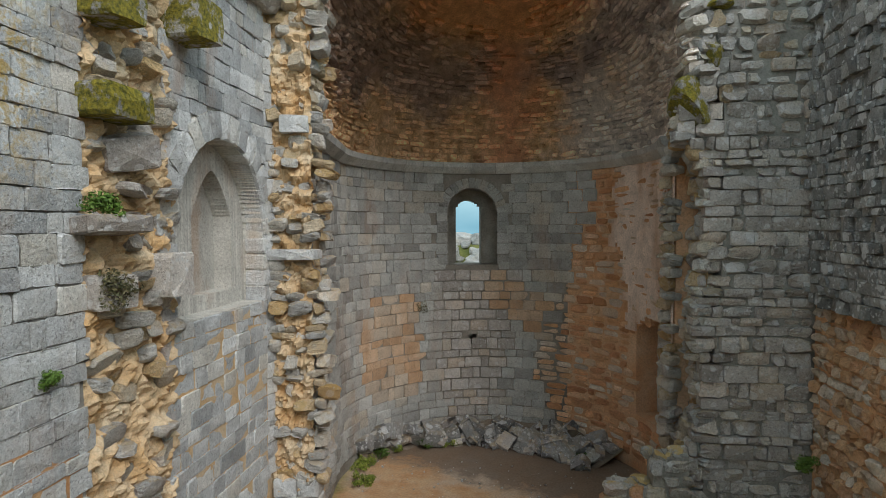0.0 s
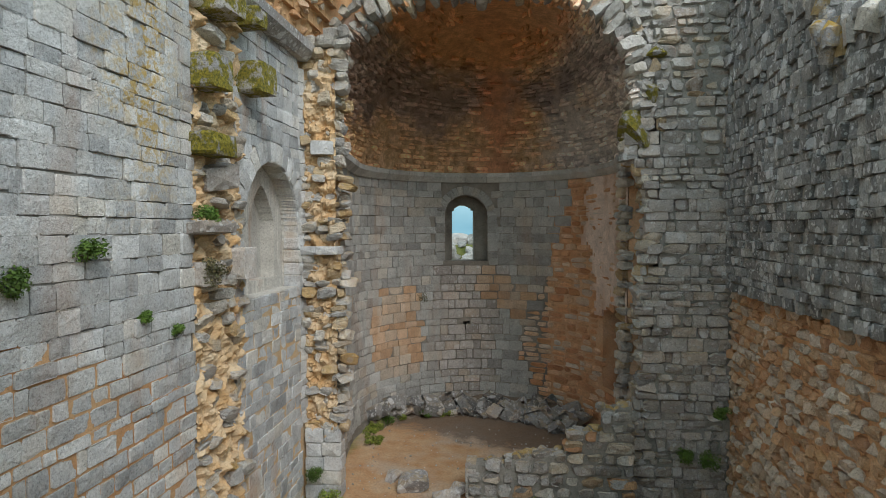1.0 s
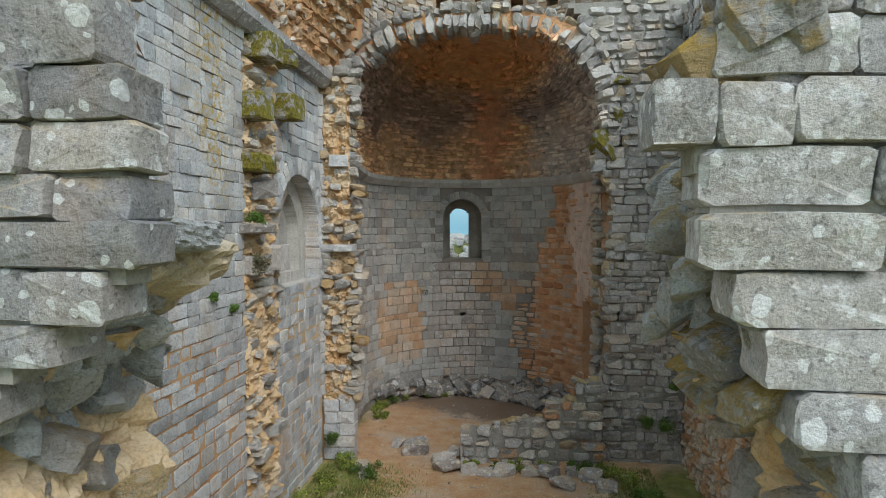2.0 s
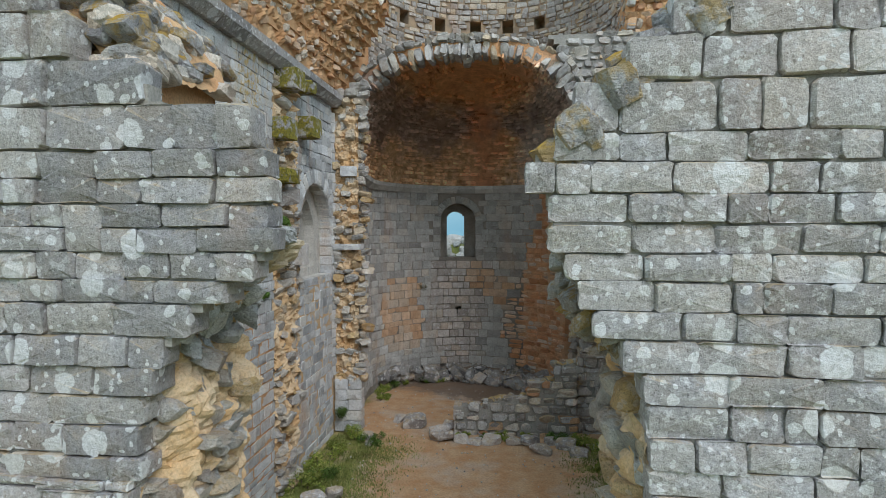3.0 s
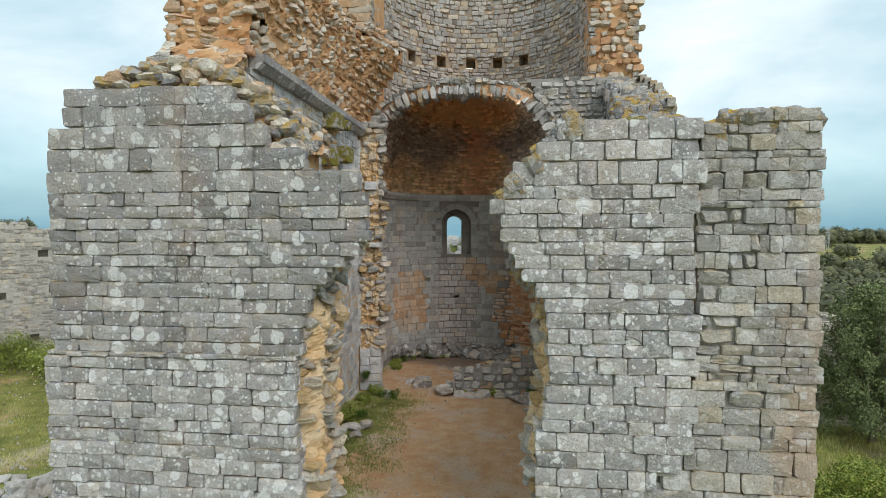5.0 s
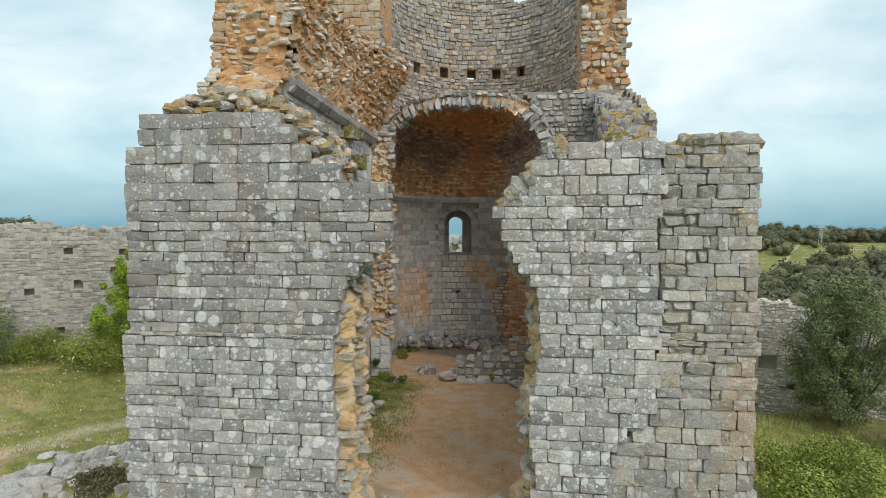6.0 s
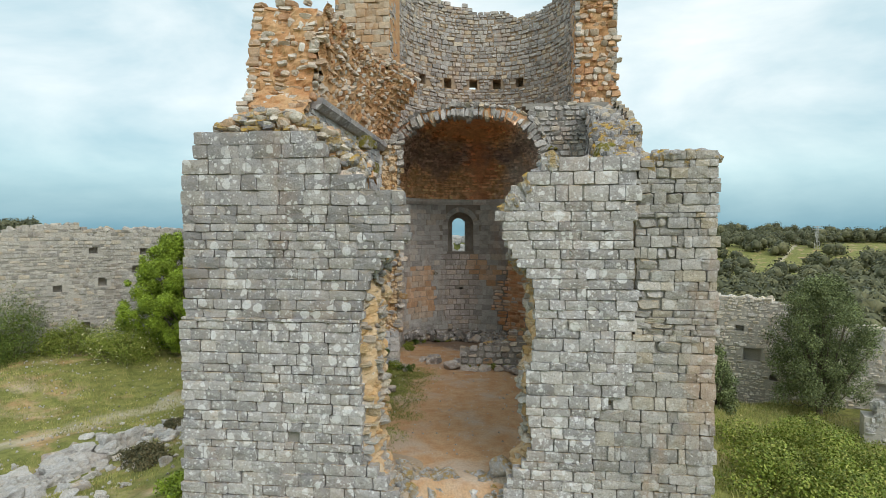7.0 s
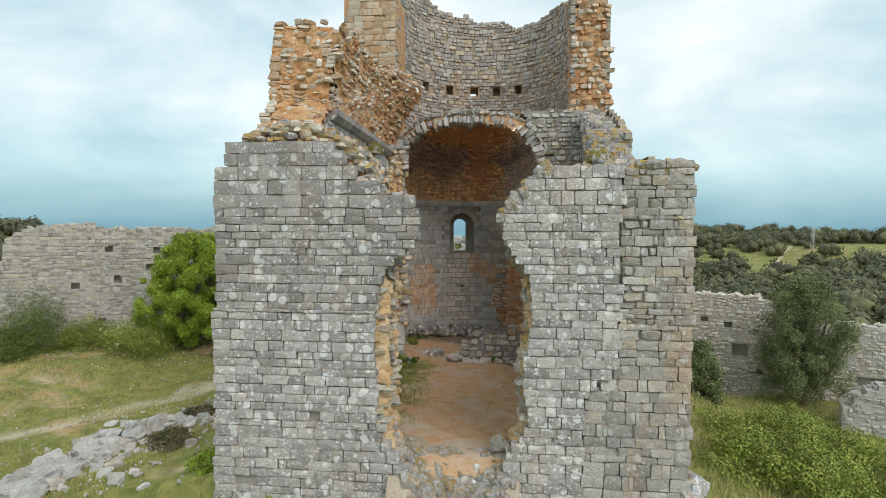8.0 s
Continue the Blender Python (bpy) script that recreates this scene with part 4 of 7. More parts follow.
    for i in range(4):
        ring.append(stone_at((WEST + 0.008, 6.16, 4.2 + i * 0.23), (1, 0, 0), 0.3, 0.22, 0.3))
        ring.append(stone_at((WEST + 0.008, 8.66, 4.2 + i * 0.23), (1, 0, 0), 0.3, 0.22, 0.3))
    lay(wall, ring, nave_stone, (WEST, 7.4, 6), name="voussoir", r=r)
    # torn pilaster: rough stones in ochre mortar
    rough = []
    for a, b, face, n_dir in ((4.95, 6.12, WEST + 0.04, 0.0),):
        z = -0.2
        while z < 8.35:
            h = r.uniform(0.09, 0.22)
            y = a + r.uniform(-0.05, 0.08)
            while y < b - 0.1:
                w = r.uniform(0.16, 0.4)
                if r.random() < 0.55:
                    rough.append(stone_at((face + r.uniform(-0.12, 0.14), y + w / 2, z + h / 2), (1, r.uniform(-0.5, 0.3) + n_dir, r.uniform(-0.25, 0.3)), w, h, r.uniform(0.2, 0.36), spin=r.uniform(-0.25, 0.25)))
                y += w * 0.95
            z += h
    rough_sheet("torn_face", lambda u, v: ((WEST - 0.005, 4.9 + 1.3 * u, -0.3 + 8.7 * v), (1, 0, 0)), 40, 240, 0.13, mortar, wall, 5.0, 6.5)
    rough_sheet("torn_face", lambda u, v: ((-3.75 + 0.68 * u, 8.76, 1.2 + 7.3 * v), (0, -1, 0)), 24, 200, 0.13, mortar, wall, 8.0, 6.5)
    # torn jamb of the apse arch, turned to the nave; whole quoins at its foot and an impost
    z = 1.3
    while z < 8.9:
        h = r.uniform(0.11, 0.25)
        x = -3.72
        while x < -2.98:
            w = r.uniform(0.16, 0.38)
            if r.random() < 0.7 and abs(z - 4.75) > 0.1:
                rough.append(stone_at((x + w / 2, 8.72 + r.uniform(-0.14, 0.1), z + h / 2), (r.uniform(-0.2, 0.5), -1, r.uniform(-0.25, 0.3)), w, h, r.uniform(0.2, 0.36), spin=r.uniform(-0.25, 0.25)))
            x += w * 0.95
        for y in (9.0, 9.3, 9.55):
            if r.random() < 0.92:
                rough.append(stone_at((-3.1 + r.uniform(-0.1, 0.08), y, z + h / 2), (1, r.uniform(-0.5, 0.2), 0), r.uniform(0.2, 0.35), h, 0.3, spin=r.uniform(-0.2, 0.2)))
        z += h
    lay(wall, rough, jamb_stone, (WEST, 6.5, 5.0), "lump", "rubble_stone", 300, r)
    quoin = []
    for i in range(5):
        quoin.append(stone_at((-3.52, 8.70, 0.16 + 0.27 * i), (0, -1, 0), 0.36 - 0.05 * (i % 2), 0.26, 0.3))
        quoin.append(stone_at((-3.16 - 0.025 * (i % 2), 8.70, 0.18 + 0.27 * i), (0, -1, 0), 0.34 + 0.05 * (i % 2), 0.26, 0.3))
    quoin.append(stone_at((-3.62, 8.58, 4.76), (0.2, -1, 0), 0.5, 0.16, 0.4))
    quoin.append(stone_at((-3.2, 8.56, 4.76), (0, -1, 0), 0.42, 0.15, 0.4))
    quoin.append(stone_at((-3.28, 8.62, 6.66), (0.3, -1, 0), 0.42, 0.26, 0.5))
    for i in range(13):
        quoin.append(stone_at((-3.69, 8.66, 5.0 + 0.25 * i), (1, -0.3, 0), 0.2 + 0.08 * (i % 2), 0.24, 0.2))
        quoin.append(stone_at((-3.69, 8.66, 1.6 + 0.24 * i), (1, -0.3, 0), 0.2 + 0.08 * (i % 2), 0.23, 0.2))
    lay(wall, quoin, nave_stone, (WEST, 8.7, 4), name="quoin", r=r)
    # mossy corbels and torn bonding stones
    corbel = []
    for y0, y1, z0, z1, out in ((6.15, 6.6, 7.12, 7.56, 0.4), (4.9, 5.32, 6.9, 7.32, 0.36), (5.1, 5.6, 7.9, 8.3, 0.42), (5.95, 6.3, 8.0, 8.26, 0.42), (4.85, 5.42, 6.08, 6.36, 0.36)):
        corbel.append(stone_at((WEST + out, (y0 + y1) / 2, (z0 + z1) / 2), (1, -0.05, 0), y1 - y0, z1 - z0, out + 0.25))
    lay(wall, corbel, moss_stone, (WEST, 7, 7), name="mossy_corbel", r=r)
    corbel = [stone_at((WEST + 0.34, 5.02, 5.2), (1, -0.2, 0.1), 0.62, 0.15, 0.5), stone_at((WEST + 0.2, 5.1, 4.6), (1, -0.3, 0), 0.4, 0.3, 0.4), stone_at((WEST + 0.26, 6.0, 4.68), (1, 0, 0), 0.42, 0.44, 0.4), stone_at((WEST + 0.2, 5.35, 5.82), (1, -0.6, -0.3), 0.5, 0.3, 0.4, spin=0.2)]
    lay(wall, corbel, pier_stone, (WEST, 7, 7), name="bonding_stone", r=r)
    return wall


west_wall = build_west_wall()


def build_string_course():
    r = random.Random(3)
    y, verts, faces = 0.9, [], []
    parent = None
    while y < 8.6:
        L = min(r.uniform(0.7, 1.2), 8.72 - y)
        if L < 0.2:
            break
        prof = [(-3.74, 8.26), (-3.58, 8.26), (-3.44, 8.40), (-3.43, 8.54), (-3.74, 8.55)]
        vs = [(x, y + 0.006, z) for x, z in prof] + [(x, y + L - 0.006, z) for x, z in prof]
        n = len(prof)
        fs = [tuple(range(n)), tuple(reversed(range(n, 2 * n)))] + [(i, i + n, (i + 1) % n + n, (i + 1) % n) for i in range(n)]
        ob = mesh_object("string_course_stone" if parent else "string_course", vs, fs, facade_stone, parent)
        if not parent:
            parent = tagged(ob, "grey moulded stone string course on the nave wall", "string course", kind="structure")
        y += L


build_string_course()

# ---- vault stump over the west wall ----
SLOPE = [(6.4, -0.75), (7.2, -0.7), (7.6, -0.3), (8.2, 0.15), (8.7, 0.6), (10.0, 0.75), (10.9, 1.0)]


def build_vault_stump():
    r = random.Random(41)
    # springing of the fallen barrel vault: section leans inward and is torn along its upper edge
    tops = [(0.7, 9.6), (1.1, 10.7), (2.6, 10.9), (4.0, 10.7), (6.0, 11.0), (7.6, 11.0), (8.4, 10.9), (9.3, 10.8)]
    inner = lambda y, z: -3.62 + 0.16 * (z - 8.5) + smooth(5.8, 9.2, y) * 0.24 * max(0, z - 8.5) ** 1.6
    boxes = []
    y = 0.7
    while y < 9.25:
        t = table(tops, y + 0.15) + 0.2 * noise.noise(Vector((y * 1.3, 0, 2)))
        z = 8.45
        while z < t:
            z2 = min(z + 0.25, t)
            boxes.append(box(-5.2 + 0.03 * (z - 8), inner(y, z2) - 0.1, y + (0.35 if y < 1 else 0), y + 0.3 + (0.35 if y < 1 else 0), z, z2 - 0.12 * (z2 == t)))
            z = z2
        y += 0.3
    v, f = boxes_mesh(boxes)
    wall = tagged(mesh_object("wall_vault_stump", v, f, vault_mortar), "torn springing of a rubble vault in orange mortar", "wall", kind="structure")
    items = []
    z = 8.6
    while z < 11.2:
        h = r.uniform(0.09, 0.2)
        y = 0.75
        while y < 9.2:
            w = r.uniform(0.12, 0.36)
            if z < table(tops, y) + 0.15 and r.random() < 0.62:
                lean = 0.16 + smooth(5.8, 9.2, y) * 0.38 * max(0, z - 8.5) ** 0.6
                items.append(stone_at((inner(y, z) + r.uniform(-0.07, 0.05), y, z), (1, r.uniform(-0.5, 0.3), -lean + r.uniform(-0.2, 0.4)), w, h * 0.75, r.uniform(0.12, 0.24), spin=0.28 + r.uniform(-0.25, 0.25)))
            y += w * 0.95
        z += h
    lay(wall, items[::2], rusty_stone, (-3.5, 3, 9.5), "lump", "rubble_stone", 130, r)
    lay(wall, items[1::2], rust_slab, (-3.5, 3, 9.5), "lump", "rubble_stone", 130, r)
    rough_sheet("bedding_mortar", lambda u, v: ((inner(0.8 + 8.4 * u, 8.5 + 2.35 * v) - 0.07, 0.8 + 8.4 * u, 8.5 + 2.35 * v), (1, 0, 0)), 120, 44, 0.12, vault_mortar, wall, 3.0, 4.0)
    items = []
    # torn front end and top
    z = 6.9
    while z < 10.9:
        h = r.uniform(0.09, 0.19)
        x = -5.3
        while x < -3.55:
            w = r.uniform(0.14, 0.36)
            yy = table(SLOPE, z + h / 2) + 0.15 * noise.noise(Vector((x, z, 0))) + 0.04
            if r.random() < 0.68 and (z > 8.3 or x < -3.75 - 0.2 * (8.3 - z)):
                items.append(stone_at((x + w / 2, yy, z + h / 2), (r.uniform(-0.2, 0.2), -1, r.uniform(-0.1, 0.35)), w * 1.1, h * 0.85, r.uniform(0.16, 0.32), spin=r.uniform(-0.2, 0.2)))
            x += w
        z += h
    rough_sheet("torn_face", lambda u, v: ((-5.25 + 1.65 * u, table(SLOPE, 6.9 + 3.9 * v) + 0.08, 6.9 + 3.9 * v), (0, -1, 0.2)), 30, 80, 0.10, vault_mortar, wall, 2.0, 4.0)
    some = [m for m in items if r.random() < 0.85]
    lay(wall, some[::2], rusty_stone, (-4, 0.7, 9.5), "lump", "rubble_stone", 100, r)
    lay(wall, some[1::2], rust_slab, (-4, 0.7, 9.5), "lump", "rubble_stone", 100, r)
    items = []
    for k in courses(6.6, 10.7, lambda z: table(SLOPE, z), lambda z: 9.2, (0.14, 0.26), (0.25, 0.5), lambda y, z: z < table(tops, y) if z > 8.4 else True, r):
        items.append(stone_at((-5.3 + r.uniform(-0.04, 0.03), k[0], k[1]), (-1, r.uniform(-0.1, 0.1), 0), k[2], k[3], 0.3))
    for i in range(420):
        y = r.uniform(0.8, 9.2)
        x = r.uniform(-5.2, inner(y, 10.8) - 0.1)
        items.append(stone_at((x, y, table(tops, y) + r.uniform(-0.1, 0.15)), (r.uniform(-0.4, 0.4), r.uniform(-0.6, 0.2), 1), r.uniform(0.14, 0.32), r.uniform(0.1, 0.22), 0.2, up=(0, 1, 0), spin=r.uniform(-1, 1)))
    lay(wall, items, rust_slab, (-4, 0.7, 10.5), "lump", "rubble_stone", 60, r)
    v, f = boxes_mesh([box(-5.3, -3.8, table(SLOPE, z0 + 0.1) + 0.28, 1.5, z0, z0 + 0.1) for z0 in [6.4 + 0.1 * i for i in range(42)]])
    mesh_object("torn_core", v, f, mortar, wall)


build_vault_stump()

# ---- apse and its half dome ----
AX, AY, AR, SPRING = -0.45, 11.75, 3.15, 6.62


def apse_path(cx, cy, radius, y_front, x_left, x_right, steps=72):
    """The plan of the apse from its west jamb round to the east one: points, and normals into the room."""
    pts = []
    n = 10
    for i in range(n):
        k = i / n
        pts.append((Vector((x_left + (cx - radius - x_left) * k, y_front + (cy - y_front) * k)), Vector((1, 0))))
    for i in range(steps + 1):
        a = math.pi - math.pi * i / steps
        c = Vector((math.cos(a), math.sin(a)))
        pts.append((Vector((cx, cy)) + c * radius, -c))
    for i in range(1, n + 1):
        k = i / n
        pts.append((Vector((cx + radius + (x_right - cx - radius) * k, cy + (y_front - cy) * k)), Vector((-1, 0))))
    out, s = [], 0.0
    for i, (p, m) in enumerate(pts):
        if i:
            s += (p - pts[i - 1][0]).length
        out.append((s, p, m))
    return out


def on_path(path, s):
    for (s0, p0, n0), (s1, p1, n1) in zip(path, path[1:]):
        if s <= s1 or s1 == path[-1][0]:
            k = (s - s0) / (s1 - s0) if s1 > s0 else 0.0
            return p0.lerp(p1, k), n0.lerp(n1, k).normalized()


APSE = apse_path(AX, AY, AR, 9.45, -3.3, 2.42)
LENGTH = APSE[-1][0]
EAST_END = LENGTH - 1.4
# the window stands west of the axis; a niche in the east side
WIN_S = next(s for s, p, n in APSE if p.y > AY and p.x > AX - 0.71)
NOOK, NOOK_HALF = WIN_S + 5.4, 1.1
# where the grey facing ends on the east side, by height
FACING_END = [(0.4, 1.95), (0.8, 1.86), (1.75, 1.65), (3.0, 2.06), (3.9, 2.5), (5.2, 2.8), (6.7, 3.2)]


def build_apse():
    r = random.Random(51)
    thick = 1.25
    cols = []
    s = 0.0
    while s < LENGTH - 1e-3:
        step = 0.05 if abs(s - WIN_S) < 0.85 or abs(s - NOOK) < 1.3 else 0.3
        s2 = min(s + step, LENGTH)
        cols.append((s, s2))
        s = s2
    west_boxes, east_boxes = [], []
    for s0, s1 in cols:
        boxes = east_boxes if s0 > WIN_S + 2.3 else west_boxes
        (p0, n0), (p1, n1) = on_path(APSE, s0), on_path(APSE, s1)
        if min(p0.y, p1.y) < 9.63 or s1 > EAST_END + 0.2:
            continue
        m = (s0 + s1) / 2 - WIN_S
        for a, b, half, sill, spring in ((0.035, 0.6, 0.60, 4.22, 5.5), (0.6, thick, 0.27, 4.2, 5.58)):
            i0, i1, o0, o1 = p0 - n0 * a, p1 - n1 * a, p0 - n0 * b, p1 - n1 * b
            nook = (s0 + s1) / 2 - NOOK
            if b < 0.7 and abs(m - 0.02) < 0.12:
                boxes.append(wedge(i0, i1, o1, o0, -0.6, 2.24))
                boxes.append(wedge(i0, i1, o1, o0, 2.48, sill))
                boxes.append(wedge(i0, i1, o1, o0, spring + math.sqrt(half * half - m * m), SPRING + 0.1))
            elif b < 0.7 and abs(nook) < NOOK_HALF:
                boxes.append(wedge(i0, i1, o1, o0, -0.6, 1.2))
                boxes.append(wedge(i0, i1, o1, o0, 2.9 + 0.4 * math.sqrt(1 - (nook / NOOK_HALF) ** 2), SPRING + 0.1))
            elif abs(m) < half:
                boxes.append(wedge(i0, i1, o1, o0, -0.6, sill))
                boxes.append(wedge(i0, i1, o1, o0, spring + math.sqrt(half * half - m * m), SPRING + 0.1))
            else:
                boxes.append(wedge(i0, i1, o1, o0, -0.6, SPRING + 0.1))
    v, f = boxes_mesh(west_boxes)
    wall = tagged(mesh_object("wall_apse", v, f, apse_mortar), "curved apse wall of grey ashlar with rust-red stains and a slit window", "wall", kind="structure")
    v, f = boxes_mesh(east_boxes)
    mesh_object("bared_core", v, f, bare_mortar, wall, "rust-brown core with a niche")

    def clear(s, z):
        if (abs(s - (WIN_S + 0.0)) < 0.78 and 4.2 < z < 6.4):
            return False
        if abs(s - NOOK) < NOOK_HALF + 0.05 and 1.15 < z < 2.9 + 0.4 * math.sqrt(max(0.0, 1 - ((s - NOOK) / NOOK_HALF) ** 2)):
            return False
        return not (abs(s - WIN_S - 0.02) < 0.16 and abs(z - 2.36) < 0.17)

    grey_set, bare_set, joint_set, patch_set = [], [], [], []
    for u, z, w, h in courses(0.25, SPRING - 0.12, lambda z: 0.3, lambda z: EAST_END + 0.15 * noise.noise(Vector((0, 0, z * 3))), (0.17, 0.3), (0.28, 0.58), clear, r, 0.004):
        p, n = on_path(APSE, u)
        wob = 0.3 * noise.noise(Vector((u, z, 4)))
        # facing lost on the east side, rusty patches, rebuilt work under the window
        du = u - WIN_S
        bare = du + wob > table(FACING_END, z)
        patch = (-3.0 < du + wob < -1.3 and 1.2 < z + wob < 3.5) or (0.5 < du + wob < 1.9 and abs(z - 4.2 + 0.75 * du + wob) < 0.45)
        under = -0.75 < du + wob < 0.45 + 0.15 * z and z < 4.2
        p = p + n * (r.uniform(-0.012, 0.03) if bare else r.uniform(-0.01, 0.035) if under else r.uniform(-0.025, 0.015) if patch else r.uniform(-0.010, 0.008))
        if bare and h > 0.24:
            halves = [(z - h / 4, h / 2 - 0.01), (z + h / 4, h / 2 - 0.01)]
        else:
            halves = [(z, h)]
        for zz, hh in halves:
            m = stone_at((p.x, p.y, zz), (n.x, n.y, 0), w * (0.94 if bare else 0.95 if under else 1), hh * (0.92 if bare else 0.9 if under else 1), 0.16, spin=r.uniform(-0.05, 0.05) if bare else 0.0)
            (bare_set if bare else patch_set if patch else joint_set if under else grey_set).append(m)
    lay(wall, grey_set, apse_stone, (-1, 14.9, 3.5), "worn", limit=300, r=r)
    lay(wall, joint_set, pier_stone, (-1, 14.9, 3.5), "worn", limit=100, name="patching_stone", r=r)
    lay(wall, patch_set, patch_stone, (-1, 14.9, 3.5), "worn", limit=100, name="stained_stone", r=r)
    lay(wall, bare_set, bared_stone, (2, 13, 2.5), "lump", limit=200, name="bare_stone", r=r)
    edge_lot = []
    z = 0.7
    while z < SPRING - 0.2:
        h = r.uniform(0.11, 0.24)
        for back in (0.35, 0.12, -0.12, -0.38):
            if r.random() < 0.85:
                p, n = on_path(APSE, EAST_END - 0.2 - back + r.uniform(-0.08, 0.12))
                o = 0.02 + 0.12 * (back < 0) + r.uniform(-0.03, 0.07) - 0.1 * (back > 0.2)
                edge_lot.append(stone_at((p.x + n.x * o, p.y + n.y * o, z + h / 2), (n.x, n.y - r.uniform(0.2, 0.7), r.uniform(-0.2, 0.2)), r.uniform(0.2, 0.34), h, 0.26, spin=r.uniform(-0.2, 0.2)))
        z += h
    lay(wall, [m for m in edge_lot if not (1.1 < m.translation.z < 3.2 and m.translation.y > 11.05)], jamb_stone, (2.4, 11, 4), "lump", "torn_stone", 40, r)
    niche = lambda u, v: (lambda p, n: ((p.x - n.x * 0.57, p.y - n.y * 0.57, 1.0 + 2.4 * v), (n.x, n.y, 0)))(*on_path(APSE, NOOK + NOOK_HALF * (2 * u - 1)))
    rough_sheet("niche_back", niche, 20, 20, 0.02, arch_plaster, wall, 21.0)
    # remains of rust-stained plaster over the east side
    verts, faces = [], []
    nu, nz = 60, 60
    cell = lambda i, j: (WIN_S + 1.4 + (EAST_END + 0.05 - WIN_S - 1.4) * i / nu, 1.2 + (SPRING - 0.14 - 1.2) * j / nz)
    for i in range(nu + 1):
        for j in range(nz + 1):
            u, z = cell(i, j)
            p, n = on_path(APSE, u)
            o = 0.018 + 0.008 * noise.noise(Vector((u * 1.5, z * 1.5, 0)))
            verts += [(p.x + n.x * o, p.y + n.y * o, z), (p.x - n.x * 0.02, p.y - n.y * 0.02, z)]
    idx = lambda i, j, k: 2 * (i * (nz + 1) + j) + k
    full = {}
    for i in range(nu):
        for j in range(nz):
            u, z = cell(i + 0.5, j + 0.5)
            e = u - WIN_S - 1.75
            w = 0.6 * noise.noise(Vector((u * 1.1, z * 1.1, 9))) + 0.25 * noise.noise(Vector((u * 4, z * 4, 9)))
            full[i, j] = (e + 1.75 > 3.65 + 0.1 * (6.6 - z) + w and z > 1.3 + 0.5 * w) and not (z < 3.0 and e + 1.75 < 4.5) and not (abs(u - NOOK) < NOOK_HALF and z < 2.95 + 0.4 * math.sqrt(max(0.0, 1 - ((u - NOOK) / NOOK_HALF) ** 2)))
    for (i, j), q in full.items():
        if q:
            faces.append((idx(i, j, 0), idx(i, j + 1, 0), idx(i + 1, j + 1, 0), idx(i + 1, j, 0)))
            for di, dj, e0, e1 in ((-1, 0, (0, 0), (0, 1)), (1, 0, (1, 1), (1, 0)), (0, -1, (1, 0), (0, 0)), (0, 1, (0, 1), (1, 1))):
                if not full.get((i + di, j + dj)):
                    a, b = (i + e0[0], j + e0[1]), (i + e1[0], j + e1[1])
                    faces.append((idx(*a, 0), idx(*a, 1), idx(*b, 1), idx(*b, 0)))
    mesh_object("plaster", verts, faces, plaster, wall, "peeling plaster stained rust red")
    ring = []
    for i in range(15):
        a = math.pi * (i + 0.5) / 15
        c, q = math.cos(a), math.sin(a)
        p, n = on_path(APSE, WIN_S - c * 0.74)
        ring.append(stone_at((p.x, p.y, 5.5 + q * 0.74), (n.x, n.y, 0), 0.15, 0.24, 0.18, up=(n.y * c, -n.x * c, q)))
    for z in (4.35, 4.62, 4.89, 5.16, 5.42):
        for side in (-1, 1):
            p, n = on_path(APSE, WIN_S + side * 0.76)
            ring.append(stone_at((p.x, p.y, z), (n.x, n.y, 0), 0.28, 0.26, 0.18))
    lay(wall, ring, apse_stone, (-1, 14.9, 3.5), name="voussoir", r=r)
    # moulded cornice at the springing, block by block
    s, first = 0.0, None
    prof = [(-0.06, -0.16), (0.06, -0.16), (0.20, -0.02), (0.22, 0.09), (-0.06, 0.11)]
    while s < EAST_END - 0.1:
        e = min(s + r.uniform(0.5, 0.8), EAST_END)
        vs = []
        ks = [s + 0.005 + (e - s - 0.01) * k / 3 for k in range(4)]
        for k in ks:
            p, n = on_path(APSE, k)
            vs += [(p.x + n.x * o, p.y + n.y * o, SPRING + h) for o, h in prof]
        fs = [tuple(range(5)), tuple(reversed(range(15, 20)))]
        fs += [(j * 5 + i, j * 5 + 5 + i, j * 5 + 5 + (i + 1) % 5, j * 5 + (i + 1) % 5) for j in range(3) for i in range(5)]
        ob = mesh_object("cornice_stone" if first else "cornice", vs, fs, cornice_stone, first)
        first = first or tagged(ob, "grey moulded cornice round the apse", "cornice", kind="structure")
        s = e


build_apse()


def dome_point(s, phi, lift=0.0):
    p, n = on_path(APSE, s)
    rad = (AR - 0.3 * smooth(AY - 0.3, 9.3, p.y)) if p.y < AY else AR
    k = 1 - 0.34 * smooth(AY, 9.6, p.y)
    c, z = max(math.cos(phi), 0.0) ** k, max(math.sin(phi), 0.0) ** k
    q = p + n * (rad * (1 - c) + lift * math.cos(phi))
    rise = rad * 0.98 + 0.1
    return Vector((q.x, q.y, SPRING + 0.06 + rise * z - lift * math.sin(phi))), Vector((n.x * math.cos(phi), n.y * math.cos(phi), -math.sin(phi)))


